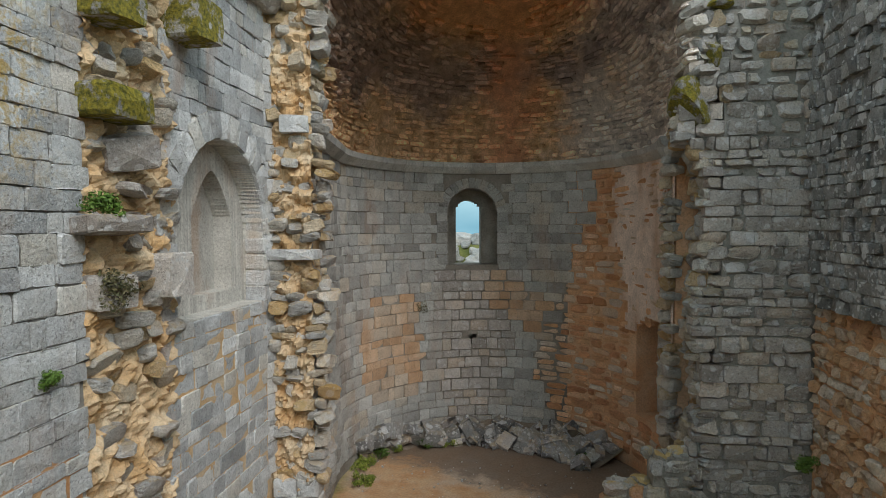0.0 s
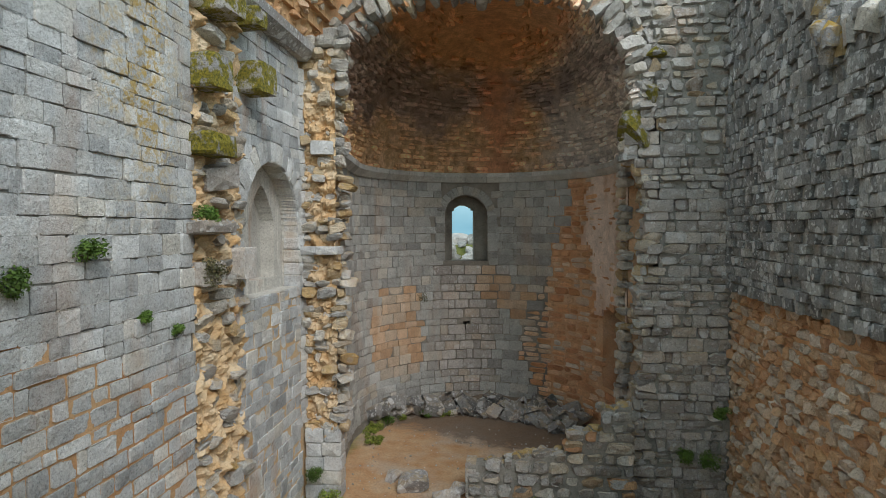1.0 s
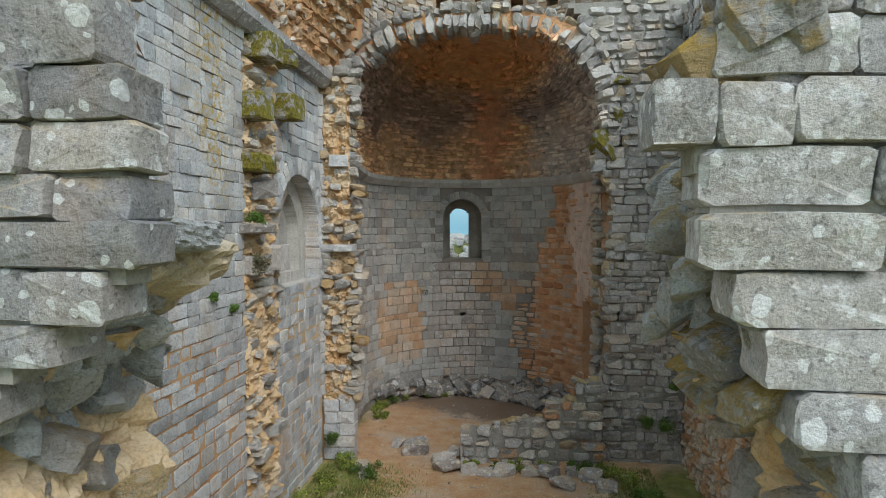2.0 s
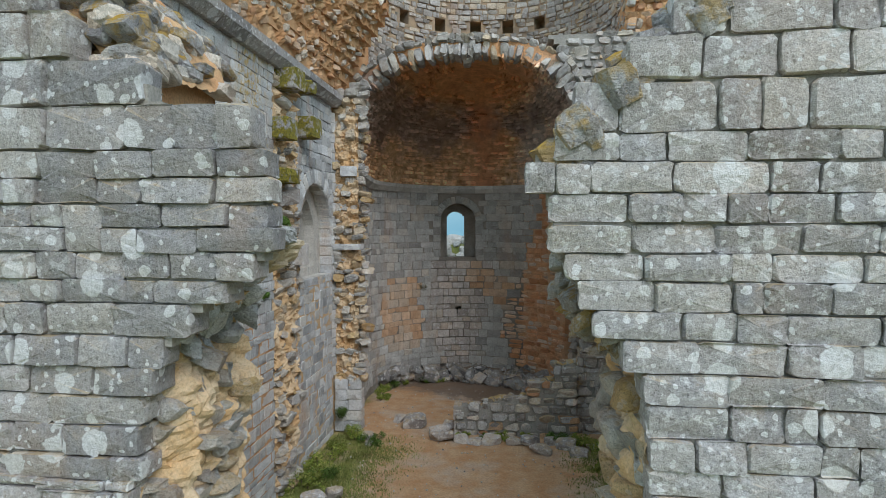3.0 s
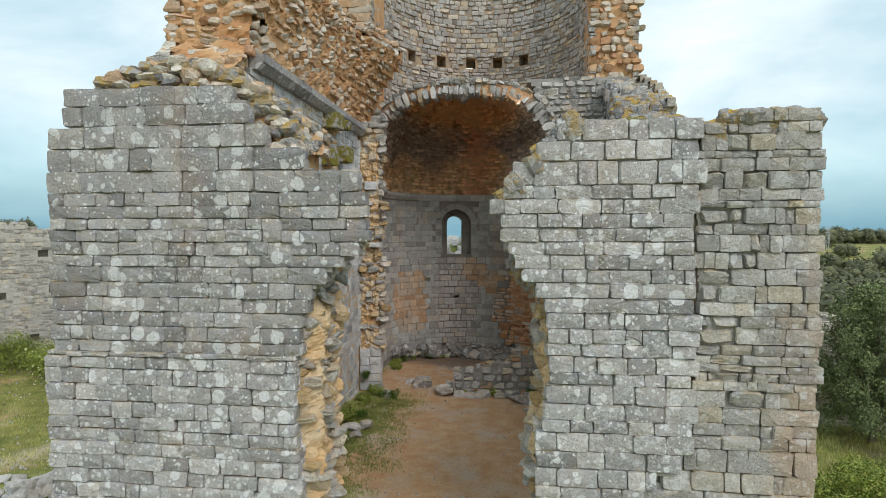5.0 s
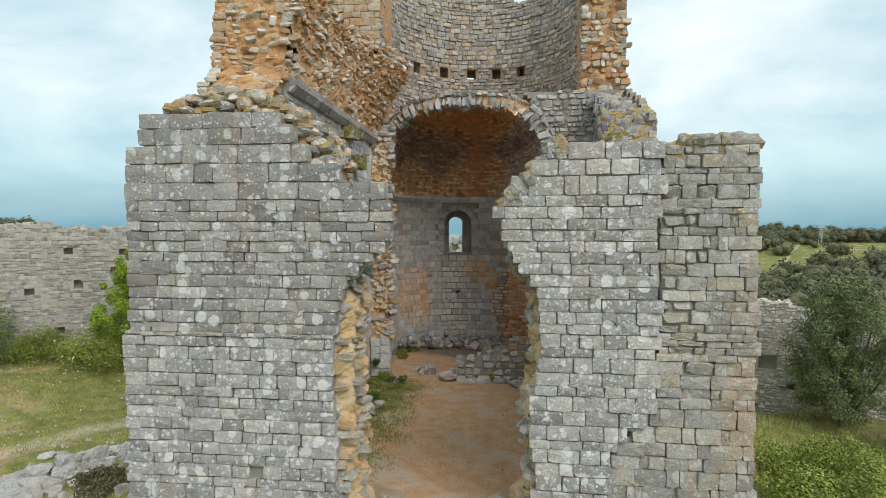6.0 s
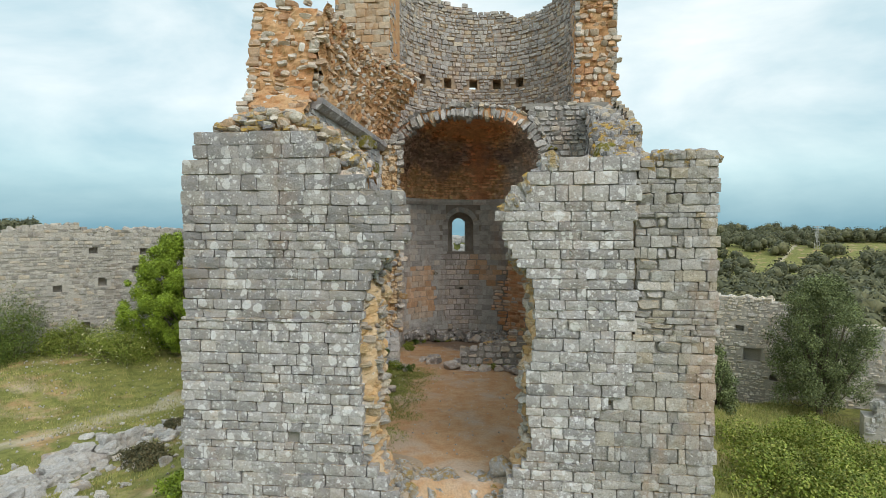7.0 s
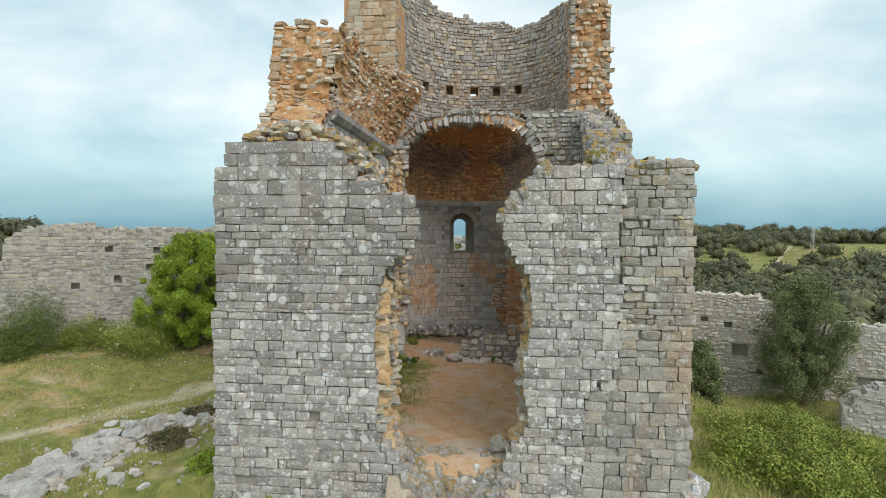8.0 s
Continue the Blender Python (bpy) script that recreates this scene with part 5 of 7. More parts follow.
def build_dome():
    r = random.Random(61)
    verts, faces, rows = [], [], 20
    ss = [LENGTH * i / 60 for i in range(61)]
    for layer in (-0.06, -0.5):
        for j in range(rows + 1):
            for s in ss:
                verts.append(dome_point(s, math.pi / 2 * j / rows * 0.995, layer)[0])
    w, half = len(ss), (rows + 1) * len(ss)
    for j in range(rows):
        for i in range(w - 1):
            a = j * w + i
            faces.append((a, a + 1, a + w + 1, a + w))
            faces.append((half + a + w, half + a + w + 1, half + a + 1, half + a))
    for j in range(rows):
        for i in (0, w - 1):
            a = j * w + i
            faces.append((a, a + w, half + a + w, half + a))
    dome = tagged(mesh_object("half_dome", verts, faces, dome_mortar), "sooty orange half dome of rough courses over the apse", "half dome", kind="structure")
    items, phi = [], 0.03
    while phi < 1.45:
        h = r.uniform(0.055, 0.13)
        s = r.uniform(0, 0.2)
        while s < LENGTH:
            sag = 0.012 * noise.noise(Vector((s * 0.9, phi * 3, 2)))
            p, n = dome_point(s, phi + sag, r.uniform(-0.02, 0.05))
            w = r.uniform(0.13, 0.42)
            shrink = max(0.25, math.cos(phi)) if p.y > AY - 0.1 else 1.0
            mask = noise.noise(p * 0.9 + Vector((0, 0, 5))) + 0.35 * noise.noise(p * 3.0)
            thin = 0.95 - 0.75 * smooth(0.5, 0.1, abs(p.x + 0.25)) * smooth(12.3, 13.3, p.y) - 0.5 * smooth(-0.05, -0.3, mask) - 0.6 * smooth(9.2, 9.6, p.z)
            if r.random() < thin:
                items.append(stone_at(p, (n.x + r.uniform(-0.1, 0.1), n.y + r.uniform(-0.1, 0.1), n.z + r.uniform(-0.12, 0.2)), w * 0.96, h * 0.86, 0.16, up=(0, 0.01, 1), spin=r.uniform(-0.1, 0.1)))
            s += w / shrink
        phi += h / AR
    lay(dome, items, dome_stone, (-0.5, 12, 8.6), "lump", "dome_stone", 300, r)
    # ragged voussoirs of the front edge
    ring, over = [], []
    for s in (0.02, LENGTH - 0.02):
        pts = [dome_point(s, 0.04 + (math.pi / 2 - 0.04) * i / 400, -0.2) for i in range(401)]
        gone = 0.0
        for (p0, n0), (p, n) in zip(pts, pts[1:]):
            gone -= (p - p0).length
            if gone < 0:
                w = r.uniform(0.17, 0.28)
                gone += w
                t = (p - p0).normalized()
                up = Vector((0, -1, 0)).cross(t)
                if up.dot(n) > 0:
                    up = -up
                ring.append(stone_at((p.x + up.x * r.uniform(-0.06, 0.06), 9.36 + r.uniform(-0.15, 0.08), p.z + up.z * r.uniform(-0.06, 0.06)), (r.uniform(-0.2, 0.2), -1, r.uniform(-0.1, 0.2)), w * r.uniform(0.85, 1.1), r.uniform(0.32, 0.5), 0.5, up=up[:], spin=r.uniform(-0.16, 0.16)))
                back = p - up.normalized() * -0.31
                over.append(stone_at((back.x + r.uniform(-0.04, 0.04), 9.33 + r.uniform(-0.08, 0.06), back.z + r.uniform(-0.03, 0.05)), (r.uniform(-0.2, 0.2), -1, r.uniform(-0.1, 0.2)), w * r.uniform(0.9, 1.4), r.uniform(0.14, 0.24), 0.4, up=up[:], spin=r.uniform(-0.2, 0.2)))
    # the crown, where the two halves meet
    a, b = dome_point(0.02, 1.5, -0.2)[0], dome_point(LENGTH - 0.02, 1.5, -0.2)[0]
    for k in range(7):
        q = a.lerp(b, k / 6)
        over.append(stone_at((q.x + r.uniform(-0.05, 0.05), 9.33, q.z + 0.34), (0, -1, 0.1), (b.x - a.x) / 4.5, r.uniform(0.14, 0.24), 0.4, spin=r.uniform(-0.2, 0.2)))
        ring.append(stone_at((q.x, 9.33 + r.uniform(-0.05, 0.05), q.z + 0.04), (0, -1, 0.1), (b.x - a.x) / 5.5, r.uniform(0.36, 0.5), 0.5, spin=r.uniform(-0.1, 0.1)))
    lay(dome, ring, drum_stone, (0, 9.3, 10), "lump", "voussoir", r=r)
    lay(dome, over, drum_stone, (0, 9.3, 10), "lump", "rubble_stone", 40, r)


build_dome()

# ---- drum above the dome, with its two torn ends ----
DRUM = apse_path(0.1, 11.3, 3.6, 9.2, -3.42, 3.72)
DRUM_LEN = DRUM[-1][0]
DRUM_TOP = [(0.0, 14.7), (1.2, 15.2), (2.6, 16.5), (4.4, 16.6), (5.3, 15.95), (7.0, 15.95), (7.1, 15.6), (8.6, 15.65), (9.0, 15.2), (10.4, 15.3), (11.6, 15.6), (12.8, 15.4), (16, 14.6)]


def build_drum():
    r = random.Random(71)
    boxes, hole_s = [], []
    for hx in (-2.78, -1.74, -0.52, 0.58, 1.66):
        hole_s.append(min(((abs(p.x - hx), q) for q, p, n in DRUM if p.y > 12.5))[1])
    cuts = sorted([DRUM_LEN * i / 90 for i in range(91)] + [q + d for q in hole_s for d in (-0.19, 0.19)])
    for s, e in zip(cuts, cuts[1:]):
        (p0, n0), (p1, n1) = on_path(DRUM, s), on_path(DRUM, e)
        if not (p1.x > 0 and p1.y < 10.5) and not (p0.x < 0 and p0.y < 9.35):
            t = table(DRUM_TOP, s) - 0.1
            at_hole = any(abs((s + e) / 2 - q) < 0.19 for q in hole_s)
            o0, o1 = p0 - n0 * 1.55, p1 - n1 * 1.55
            i0, i1 = p0 - n0 * 0.06, p1 - n1 * 0.06
            for za, zb in (((9.9, 12.0), (12.44, t)) if at_hole else ((9.9, t),)):
                boxes.append(wedge(i0, i1, o1, o0, za, zb))
            if at_hole and abs((s + e) / 2 - hole_s[2]) > 0.19:
                boxes.append(wedge(p0 - n0 * 0.7, p1 - n1 * 0.7, o1, o0, 12.0, 12.44))
    v, f = boxes_mesh(boxes)
    wall = tagged(mesh_object("wall_drum", v, f, drum_mortar), "ruined curved drum of small grey stones with putlog holes", "wall", kind="structure")
    items = []
    keep = lambda s, z: z < table(DRUM_TOP, s) + 0.1 * noise.noise(Vector((s * 3, 0, 1))) and not any(abs(s - q) < 0.3 and 11.96 < z < 12.48 for q in hole_s) and not (on_path(DRUM, s)[0].x > 0 and on_path(DRUM, s)[0].y < 10.25)
    for u, z, w, h in courses(9.95, 16.7, lambda z: 0.0, lambda z: DRUM_LEN, (0.11, 0.23), (0.18, 0.48), keep, r):
        p, n = on_path(DRUM, u)
        p = p + n * r.uniform(-0.045, 0.03)
        k = r.uniform(0.82, 1.0)
        items.append(stone_at((p.x, p.y, z + 0.05 * noise.noise(Vector((u * 0.7, z * 0.3, 3)))), (n.x + r.uniform(-0.05, 0.05), n.y, r.uniform(-0.08, 0.08)), w * r.uniform(0.9, 1.0), h * k, 0.2, spin=r.uniform(-0.05, 0.05)))
    lump_lot, worn_lot = [m for i, m in enumerate(items) if i % 3 == 0], [m for i, m in enumerate(items) if i % 3]
    lay(wall, lump_lot, drum_stone, (0, 14.9, 11.5), "lump", limit=100, r=r)
    lay(wall, worn_lot, drum_stone, (0, 14.9, 11.5), "worn", limit=200, r=r)
    # torn ends: west in smooth buff blocks, east in red mortar
    ends = []
    for u, z, w, h in courses(10.2, 15.5, lambda z: -5.62 + 0.25 * smooth(13, 15, z), lambda z: -3.42, (0.2, 0.32), (0.3, 0.55), lambda x, z: z < 15.2 + 0.25 * math.sin(x * 5), r):
        ends.append(stone_at((u, 9.15 + r.uniform(-0.03, 0.03), z), (0, -1, 0), w, h, 0.25))
    lay(wall, ends, warm_block, (-4.5, 9, 12), "worn", limit=150, r=r)
    rough_sheet("torn_face", lambda u, v: ((3.7 + 1.6 * u, 10.34, 9.6 + 4.9 * v), (0, -1, 0)), 20, 60, 0.1, vault_mortar, wall, 4.0)
    v, f = boxes_mesh([box(-5.6, -3.45, 9.2, 11.3, 8.0, 15.0), box(3.72, 5.28, 10.38, 11.6, 8.0, 14.3)])
    mesh_object("torn_core", v, f, vault_mortar, wall)
    ends = []
    z = 9.8
    while z < 14.7:
        h = r.uniform(0.13, 0.28)
        x = 3.72
        while x < 5.2:
            w = r.uniform(0.16, 0.4)
            if r.random() < 0.78:
                ends.append(stone_at((x + w / 2, 10.25 + r.uniform(-0.07, 0.05), z + h / 2), (r.uniform(-0.25, 0.25), -1, r.uniform(-0.2, 0.2)), w, h, 0.3, spin=r.uniform(-0.15, 0.15)))
            x += w
        z += h
    lay(wall, ends, rusty_stone, (4.5, 10, 12), "lump", "rubble_stone", 150, r)
    side = courses(8.0, 14.6, lambda z: 10.3, lambda z: 11.8, (0.15, 0.28), (0.3, 0.5), None, r)
    lay(wall, [stone_at((5.34, q[0], q[1]), (1, 0, 0), q[2], q[3], 0.2) for q in side], buff_stone, (5, 10, 12), limit=0, r=r)
    side = courses(8.0, 15.2, lambda z: 9.2, lambda z: 11.3, (0.2, 0.3), (0.3, 0.5), None, r)
    lay(wall, [stone_at((-5.62, q[0], q[1]), (-1, 0, 0), q[2], q[3], 0.2) for q in side], buff_stone, (-5, 10, 12), limit=0, r=r)


build_drum()

# ---- east pier and nave, east wall ----
def build_east():
    r = random.Random(81)
    east = lambda y: 3.5 + 0.056 * (y + 0.75)
    pier_left = [(-0.5, 2.36), (1.7, 2.42), (2.6, 2.66), (3.6, 2.5), (4.3, 2.62), (5.6, 2.66), (6.2, 2.6), (6.5, 2.28), (7.3, 2.32), (7.6, 2.5), (8.4, 2.5), (9.0, 2.3), (9.6, 1.9), (10.2, 1.2)]
    pl = lambda z: table(pier_left, z)
    v, f = boxes_mesh(core_rows(-0.8, 10.1, pl, lambda z: 5.2, 9.45, 11.3, inset=0.3))
    pier = tagged(mesh_object("wall_pier_east", v, f, grey_mortar), "grey limestone pier beside the apse with mossy corbels", "wall", kind="structure")
    top = lambda x: 10.2 - 0.25 * abs(x - 3.2)
    s = courses(-0.3, 10.2, pl, lambda z: east(9.4) + 0.1, (0.11, 0.26), (0.18, 0.52), lambda x, z: z < top(x), r, 0.005)
    mixed_lot = [stone_at((k[0], 9.4 + r.uniform(-0.05, 0.03), k[1]), (r.uniform(-0.06, 0.06), -1, r.uniform(-0.05, 0.05)), k[2], k[3], 0.28) for k in s]
    r.shuffle(mixed_lot)
    low, high = [m for m in mixed_lot if m.translation.z < 7.6], [m for m in mixed_lot if m.translation.z >= 7.6]
    third = len(low) // 2
    lay(pier, low[third:], pier_stone, (3, 9.4, 5), "worn", limit=160, r=r)
    lay(pier, low[:third], pier_stone, (3, 9.4, 5), "lump", limit=120, r=r)
    lay(pier, high, drum_stone, (3, 9.4, 8), "lump", limit=60, r=r)
    rough = []
    z = 0.8
    while z < 9.6:
        h = r.uniform(0.12, 0.26)
        for y in (9.5, 9.7, 9.9, 10.1, 10.35, 10.6, 10.85):
            if r.random() < 0.75:
                rough.append(stone_at((pl(z) - 0.03 + 0.24 * (y - 9.45) + r.uniform(-0.12, 0.06), y, z), (-1, r.uniform(-0.6, 0.0), r.uniform(-0.2, 0.2)), r.uniform(0.2, 0.36), h, 0.3, spin=r.uniform(-0.3, 0.3)))
        z += h
    lay(pier, rough, jamb_stone, (2.4, 9.6, 4), "lump", "rubble_stone", 250, r)
    rough_sheet("torn_face", lambda u, v: ((pl(0.8 + 8.6 * v) + 0.1 + 0.36 * u, 9.44 + 1.7 * u, 0.8 + 8.6 * v), (-1, 0, 0)), 16, 100, 0.1, mortar, pier, 11.0)

    # nave wall: small stones with shade in their colour above a ledge, rust-red rubble where the facing is gone
    tops = [(-0.8, 6.5), (1.5, 6.7), (2.6, 7.3), (5.3, 7.5), (5.6, 8.0), (5.9, 8.6), (6.8, 9.1), (9.4, 10.0)]
    boxes, y = [], INNER
    while y < 9.4:
        e = y + 0.35
        x0, x1 = east(y), east(e)
        t = table(tops, y + 0.17)
        boxes.append(wedge((x0 + 0.16, y), (5.22, y), (5.22, e), (x1 + 0.16, e), -0.8, 4.05))
        boxes.append(wedge((x0 + 0.09, y), (5.18, y), (5.18, e), (x1 + 0.09, e), 4.05, t - 0.3))
        y = e
    v, f = boxes_mesh(boxes)
    wall = tagged(mesh_object("wall_east", v, f, red_mortar), "rough limestone nave wall, darkened for shade, with a rust-red bared lower part", "wall", kind="structure")
    rough_sheet("joint_mortar", lambda u, v: ((east(INNER + 10.1 * u) + 0.045, INNER + 10.1 * u, 4.1 + (table(tops, INNER + 10.1 * u) - 4.3) * v), (-1, 0, 0)), 80, 40, 0.03, grey_mortar, wall, 13.0, 4.0)
    ledge = lambda y: 4.08 + 0.12 * noise.noise(Vector((y, 0, 1)))
    s = courses(4.05, 10.0, lambda z: INNER, lambda z: 9.42, (0.10, 0.21), (0.14, 0.34), lambda y, z: z < table(tops, y) and z > ledge(y), r)
    n = (-1, 0.056, 0)
    lay(wall, [stone_at((east(k[0]) + r.uniform(-0.06, 0.04), k[0], k[1]), (-1, 0.056 + r.uniform(-0.15, 0.15), r.uniform(-0.1, 0.12)), k[2] * r.uniform(0.9, 1.05), k[3] * r.uniform(0.9, 1.1), 0.16, spin=r.uniform(-0.06, 0.06)) for k in s], shaded_stone, (3.6, 4, 5), "worn", limit=300, r=r)
    s = courses(-0.3, 4.15, lambda z: INNER, lambda z: 9.42, (0.13, 0.22), (0.18, 0.34), lambda y, z: z < ledge(y), r)
    lay(wall, [stone_at((east(k[0]) + 0.1 + r.uniform(-0.03, 0.03), k[0], k[1]), (-1, r.uniform(-0.2, 0.2), r.uniform(-0.1, 0.15)), k[2] * 0.93, k[3] * 0.9, 0.2, spin=r.uniform(-0.08, 0.08)) for k in s], rusty_stone, (3.6, 4.5, 3.5), "lump", "rubble_stone", 300, r)
    s = courses(-0.8, 10.0, lambda z: INNER, lambda z: 9.42, (0.2, 0.3), (0.3, 0.6), lambda y, z: z < table(tops, y), r)
    lay(wall, [stone_at((5.26, k[0], k[1]), (1, 0, 0), k[2], k[3], 0.2) for k in s], buff_stone, (5, 4, 5), limit=0, r=r)
    items = []
    for i in range(620):
        y = r.uniform(INNER, 9.4) if i % 2 else r.uniform(5.2, 6.3)
        items.append(stone_at((r.uniform(east(y), 5.2), y, table(tops, y) + r.uniform(-0.25, 0.02)), (r.uniform(-0.3, 0.3), r.uniform(-0.7, 0.1), 1), r.uniform(0.2, 0.45), r.uniform(0.15, 0.3), 0.3, up=(0, 1, 0), spin=r.uniform(-0.5, 0.5)))
    lay(wall, items[::2], golden_stone, (4.5, 5, 8.5), "lump", "rubble_stone", 50, r)
    lay(wall, items[1::2], drum_stone, (4.5, 5, 8.5), "lump", "rubble_stone", 50, r)


build_east()


# ---- plants ----
def leaf_material(name, dark, light, dry=None):
    m, t, b = shader(name)
    geo = t.nodes.new("ShaderNodeNewGeometry")
    stops = [(0.0, dark), (0.6, light)] + ([(1.0, dry)] if dry else [(1.0, tuple(1.25 * k for k in light))])
    col = ramp(t, geo.outputs["Random Per Island"], stops)
    col = mixed(t, 1.0, col, ramp(t, noise_of(t, geo.outputs["Position"], 1.3, 4.0), [(0.3, grey(0.6)), (0.7, grey(1.4))]), "MULTIPLY")
    t.links.new(col, b.inputs["Base Color"])
    b.inputs["Roughness"].default_value = 0.6
    b.inputs["Transmission Weight"].default_value = 0.0
    return m


olive_leaf = leaf_material("olive_leaves", (0.075, 0.10, 0.046), (0.19, 0.23, 0.095))
fresh_leaf = leaf_material("fresh_green_leaves", (0.09, 0.15, 0.015), (0.28, 0.38, 0.04))
bramble_leaf = leaf_material("bramble_leaves", (0.08, 0.125, 0.018), (0.25, 0.315, 0.05), (0.38, 0.37, 0.10))
ivy_leaf = leaf_material("ivy_leaves", (0.04, 0.075, 0.014), (0.14, 0.19, 0.035))
weed_leaf = leaf_material("weed_leaves", (0.04, 0.08, 0.012), (0.10, 0.17, 0.03))
dry_weed = leaf_material("dry_weed", (0.06, 0.065, 0.03), (0.13, 0.12, 0.06), (0.22, 0.18, 0.09))
wood_leaf = leaf_material("far_wood_leaves", (0.055, 0.062, 0.035), (0.115, 0.12, 0.062), (0.17, 0.165, 0.08))
grass_blade = leaf_material("grass_blades", (0.20, 0.235, 0.06), (0.37, 0.37, 0.12), (0.54, 0.46, 0.22))
petal = leaf_material("pale_yellow_petals", (0.7, 0.66, 0.3), (0.8, 0.78, 0.5))
bark = earth_material("bark", (0.10, 0.08, 0.06), (0.17, 0.14, 0.11), 0.0, 3.0)


def leaves(name, blobs, count, size, material, parent=None, seed=1, shell=0.45, flat=1.0, jitter=0.6):
    """Many small bent leaves through a set of round clumps (centre, radius), denser towards their rims."""
    r = np.random.RandomState(seed)
    blobs = [(np.array(c, float), float(k)) for c, k in blobs]
    weight = np.array([k ** 2 for _, k in blobs])
    pick = r.choice(len(blobs), count, p=weight / weight.sum())
    d = r.normal(size=(count, 3))
    d /= np.linalg.norm(d, axis=1)[:, None]
    rad = np.array([blobs[i][1] for i in pick]) * (shell + (1.08 - shell) * r.rand(count) ** 0.6)
    c = np.array([blobs[i][0] for i in pick]) + d * rad[:, None] * np.array([1, 1, flat])
    n = d + r.normal(size=(count, 3)) * jitter + np.array([0, 0, 0.35])
    n /= np.linalg.norm(n, axis=1)[:, None]
    a = np.cross(n, r.normal(size=(count, 3)))
    a /= np.linalg.norm(a, axis=1)[:, None] + 1e-9
    b = np.cross(n, a)
    s = size * (0.6 + 0.8 * r.rand(count))[:, None]
    v = np.stack([c - a * s * 0.5, c + b * s * 0.28 + n * s * 0.06, c + a * s * 0.5, c - b * s * 0.28 + n * s * 0.06], 1).reshape(-1, 3)
    me = bpy.data.meshes.new(name)
    me.from_pydata(v.tolist(), [], [(4 * i, 4 * i + 1, 4 * i + 2, 4 * i + 3) for i in range(count)])
    me.materials.append(material)
    ob = new(name, me)
    if parent:
        ob.parent = parent
    return ob


def limb(verts, faces, points, radii, sides=7):
    k = len(verts)
    for (p, q) in zip(points, radii):
        for i in range(sides):
            a = 2 * math.pi * i / sides
            verts.append((p[0] + math.cos(a) * q, p[1] + math.sin(a) * q, p[2]))
    for j in range(len(points) - 1):
        for i in range(sides):
            faces.append((k + j * sides + i, k + j * sides + (i + 1) % sides, k + (j + 1) * sides + (i + 1) % sides, k + (j + 1) * sides + i))


def tree(name, base, height, spread, leaf, count, size, label, seed, crown_low=0.2, uneven=0.35):
    r = random.Random(seed)
    root = new(name)
    root.location = base
    verts, faces, blobs = [], [], []
    limb(verts, faces, [(0, 0, -0.3), (0.06, 0, height * 0.2), (0.02, 0.08, height * 0.45)], [0.16, 0.12, 0.08])
    for i in range(260):
        lift = crown_low + (0.93 - crown_low) * (i + r.random()) / 260
        a = i * 2.4 + r.uniform(-0.3, 0.3)
        girth = math.sin(math.pi * min(1.0, 0.16 + 0.84 * lift) ** 0.8) ** 0.6
        lean = 1 + uneven * noise.noise(Vector((math.cos(a) * 1.5, math.sin(a) * 1.5, lift * 4 + seed)))
        out = spread * girth * lean * math.sqrt(r.random())
        e = Vector((math.cos(a) * out, math.sin(a) * out, height * lift))
        if i % 4 == 0:
            limb(verts, faces, [(0.02, 0.04, height * r.uniform(0.08, 0.2)), (e * 0.55)[:], e[:]], [0.05, 0.03, 0.012], 5)
        blobs.append((e, r.uniform(0.06, 0.15) * height * 0.5))
    blobs.append((Vector((0.1, 0, height * 0.93)), height * 0.05))
    mesh_object("trunk", verts, faces, bark, root)
    leaves("crown", blobs, count, size, leaf, root, seed, shell=0.2, jitter=0.8)
    return tagged(root, label, "tree")


def bush(name, base, blobs, leaf, count, size, label, category="bush", seed=1, flat=0.9):
    root = new(name)
    root.location = base
    verts, faces = [], []
    r = random.Random(seed)
    for c, k in blobs[:12]:
        limb(verts, faces, [(c[0] * 0.4, c[1] * 0.4, -0.05), (c[0] * 0.8, c[1] * 0.8, c[2] * 0.6), c], [0.012 + 0.01 * k] * 2 + [0.006], 4)
    tagged(mesh_object("stems", verts, faces, bark, root), kind="stuff")
    leaves("foliage", blobs, count, size, leaf, root, seed, shell=0.3, flat=flat)
    return tagged(root, label, category)


# ---- loose stones and the low wall in the nave ----
def boulder(base, w, d, h, seed, material, label, group="fallen stones", turn=None, tilt=0.12):
    r = random.Random(seed)
    ob = new("fallen_stone", stone_mesh("crag", seed % 18, "fallen_stone", material))
    ob.matrix_basis = Matrix.Translation((base[0], base[1], base[2] + h * 0.42)) @ Euler((r.uniform(-tilt, tilt), r.uniform(-tilt, tilt), r.uniform(0, 6.28) if turn is None else turn)).to_matrix().to_4x4() @ Matrix.Diagonal((w, d, h, 1))
    return tagged(ob, label, "stone", group)


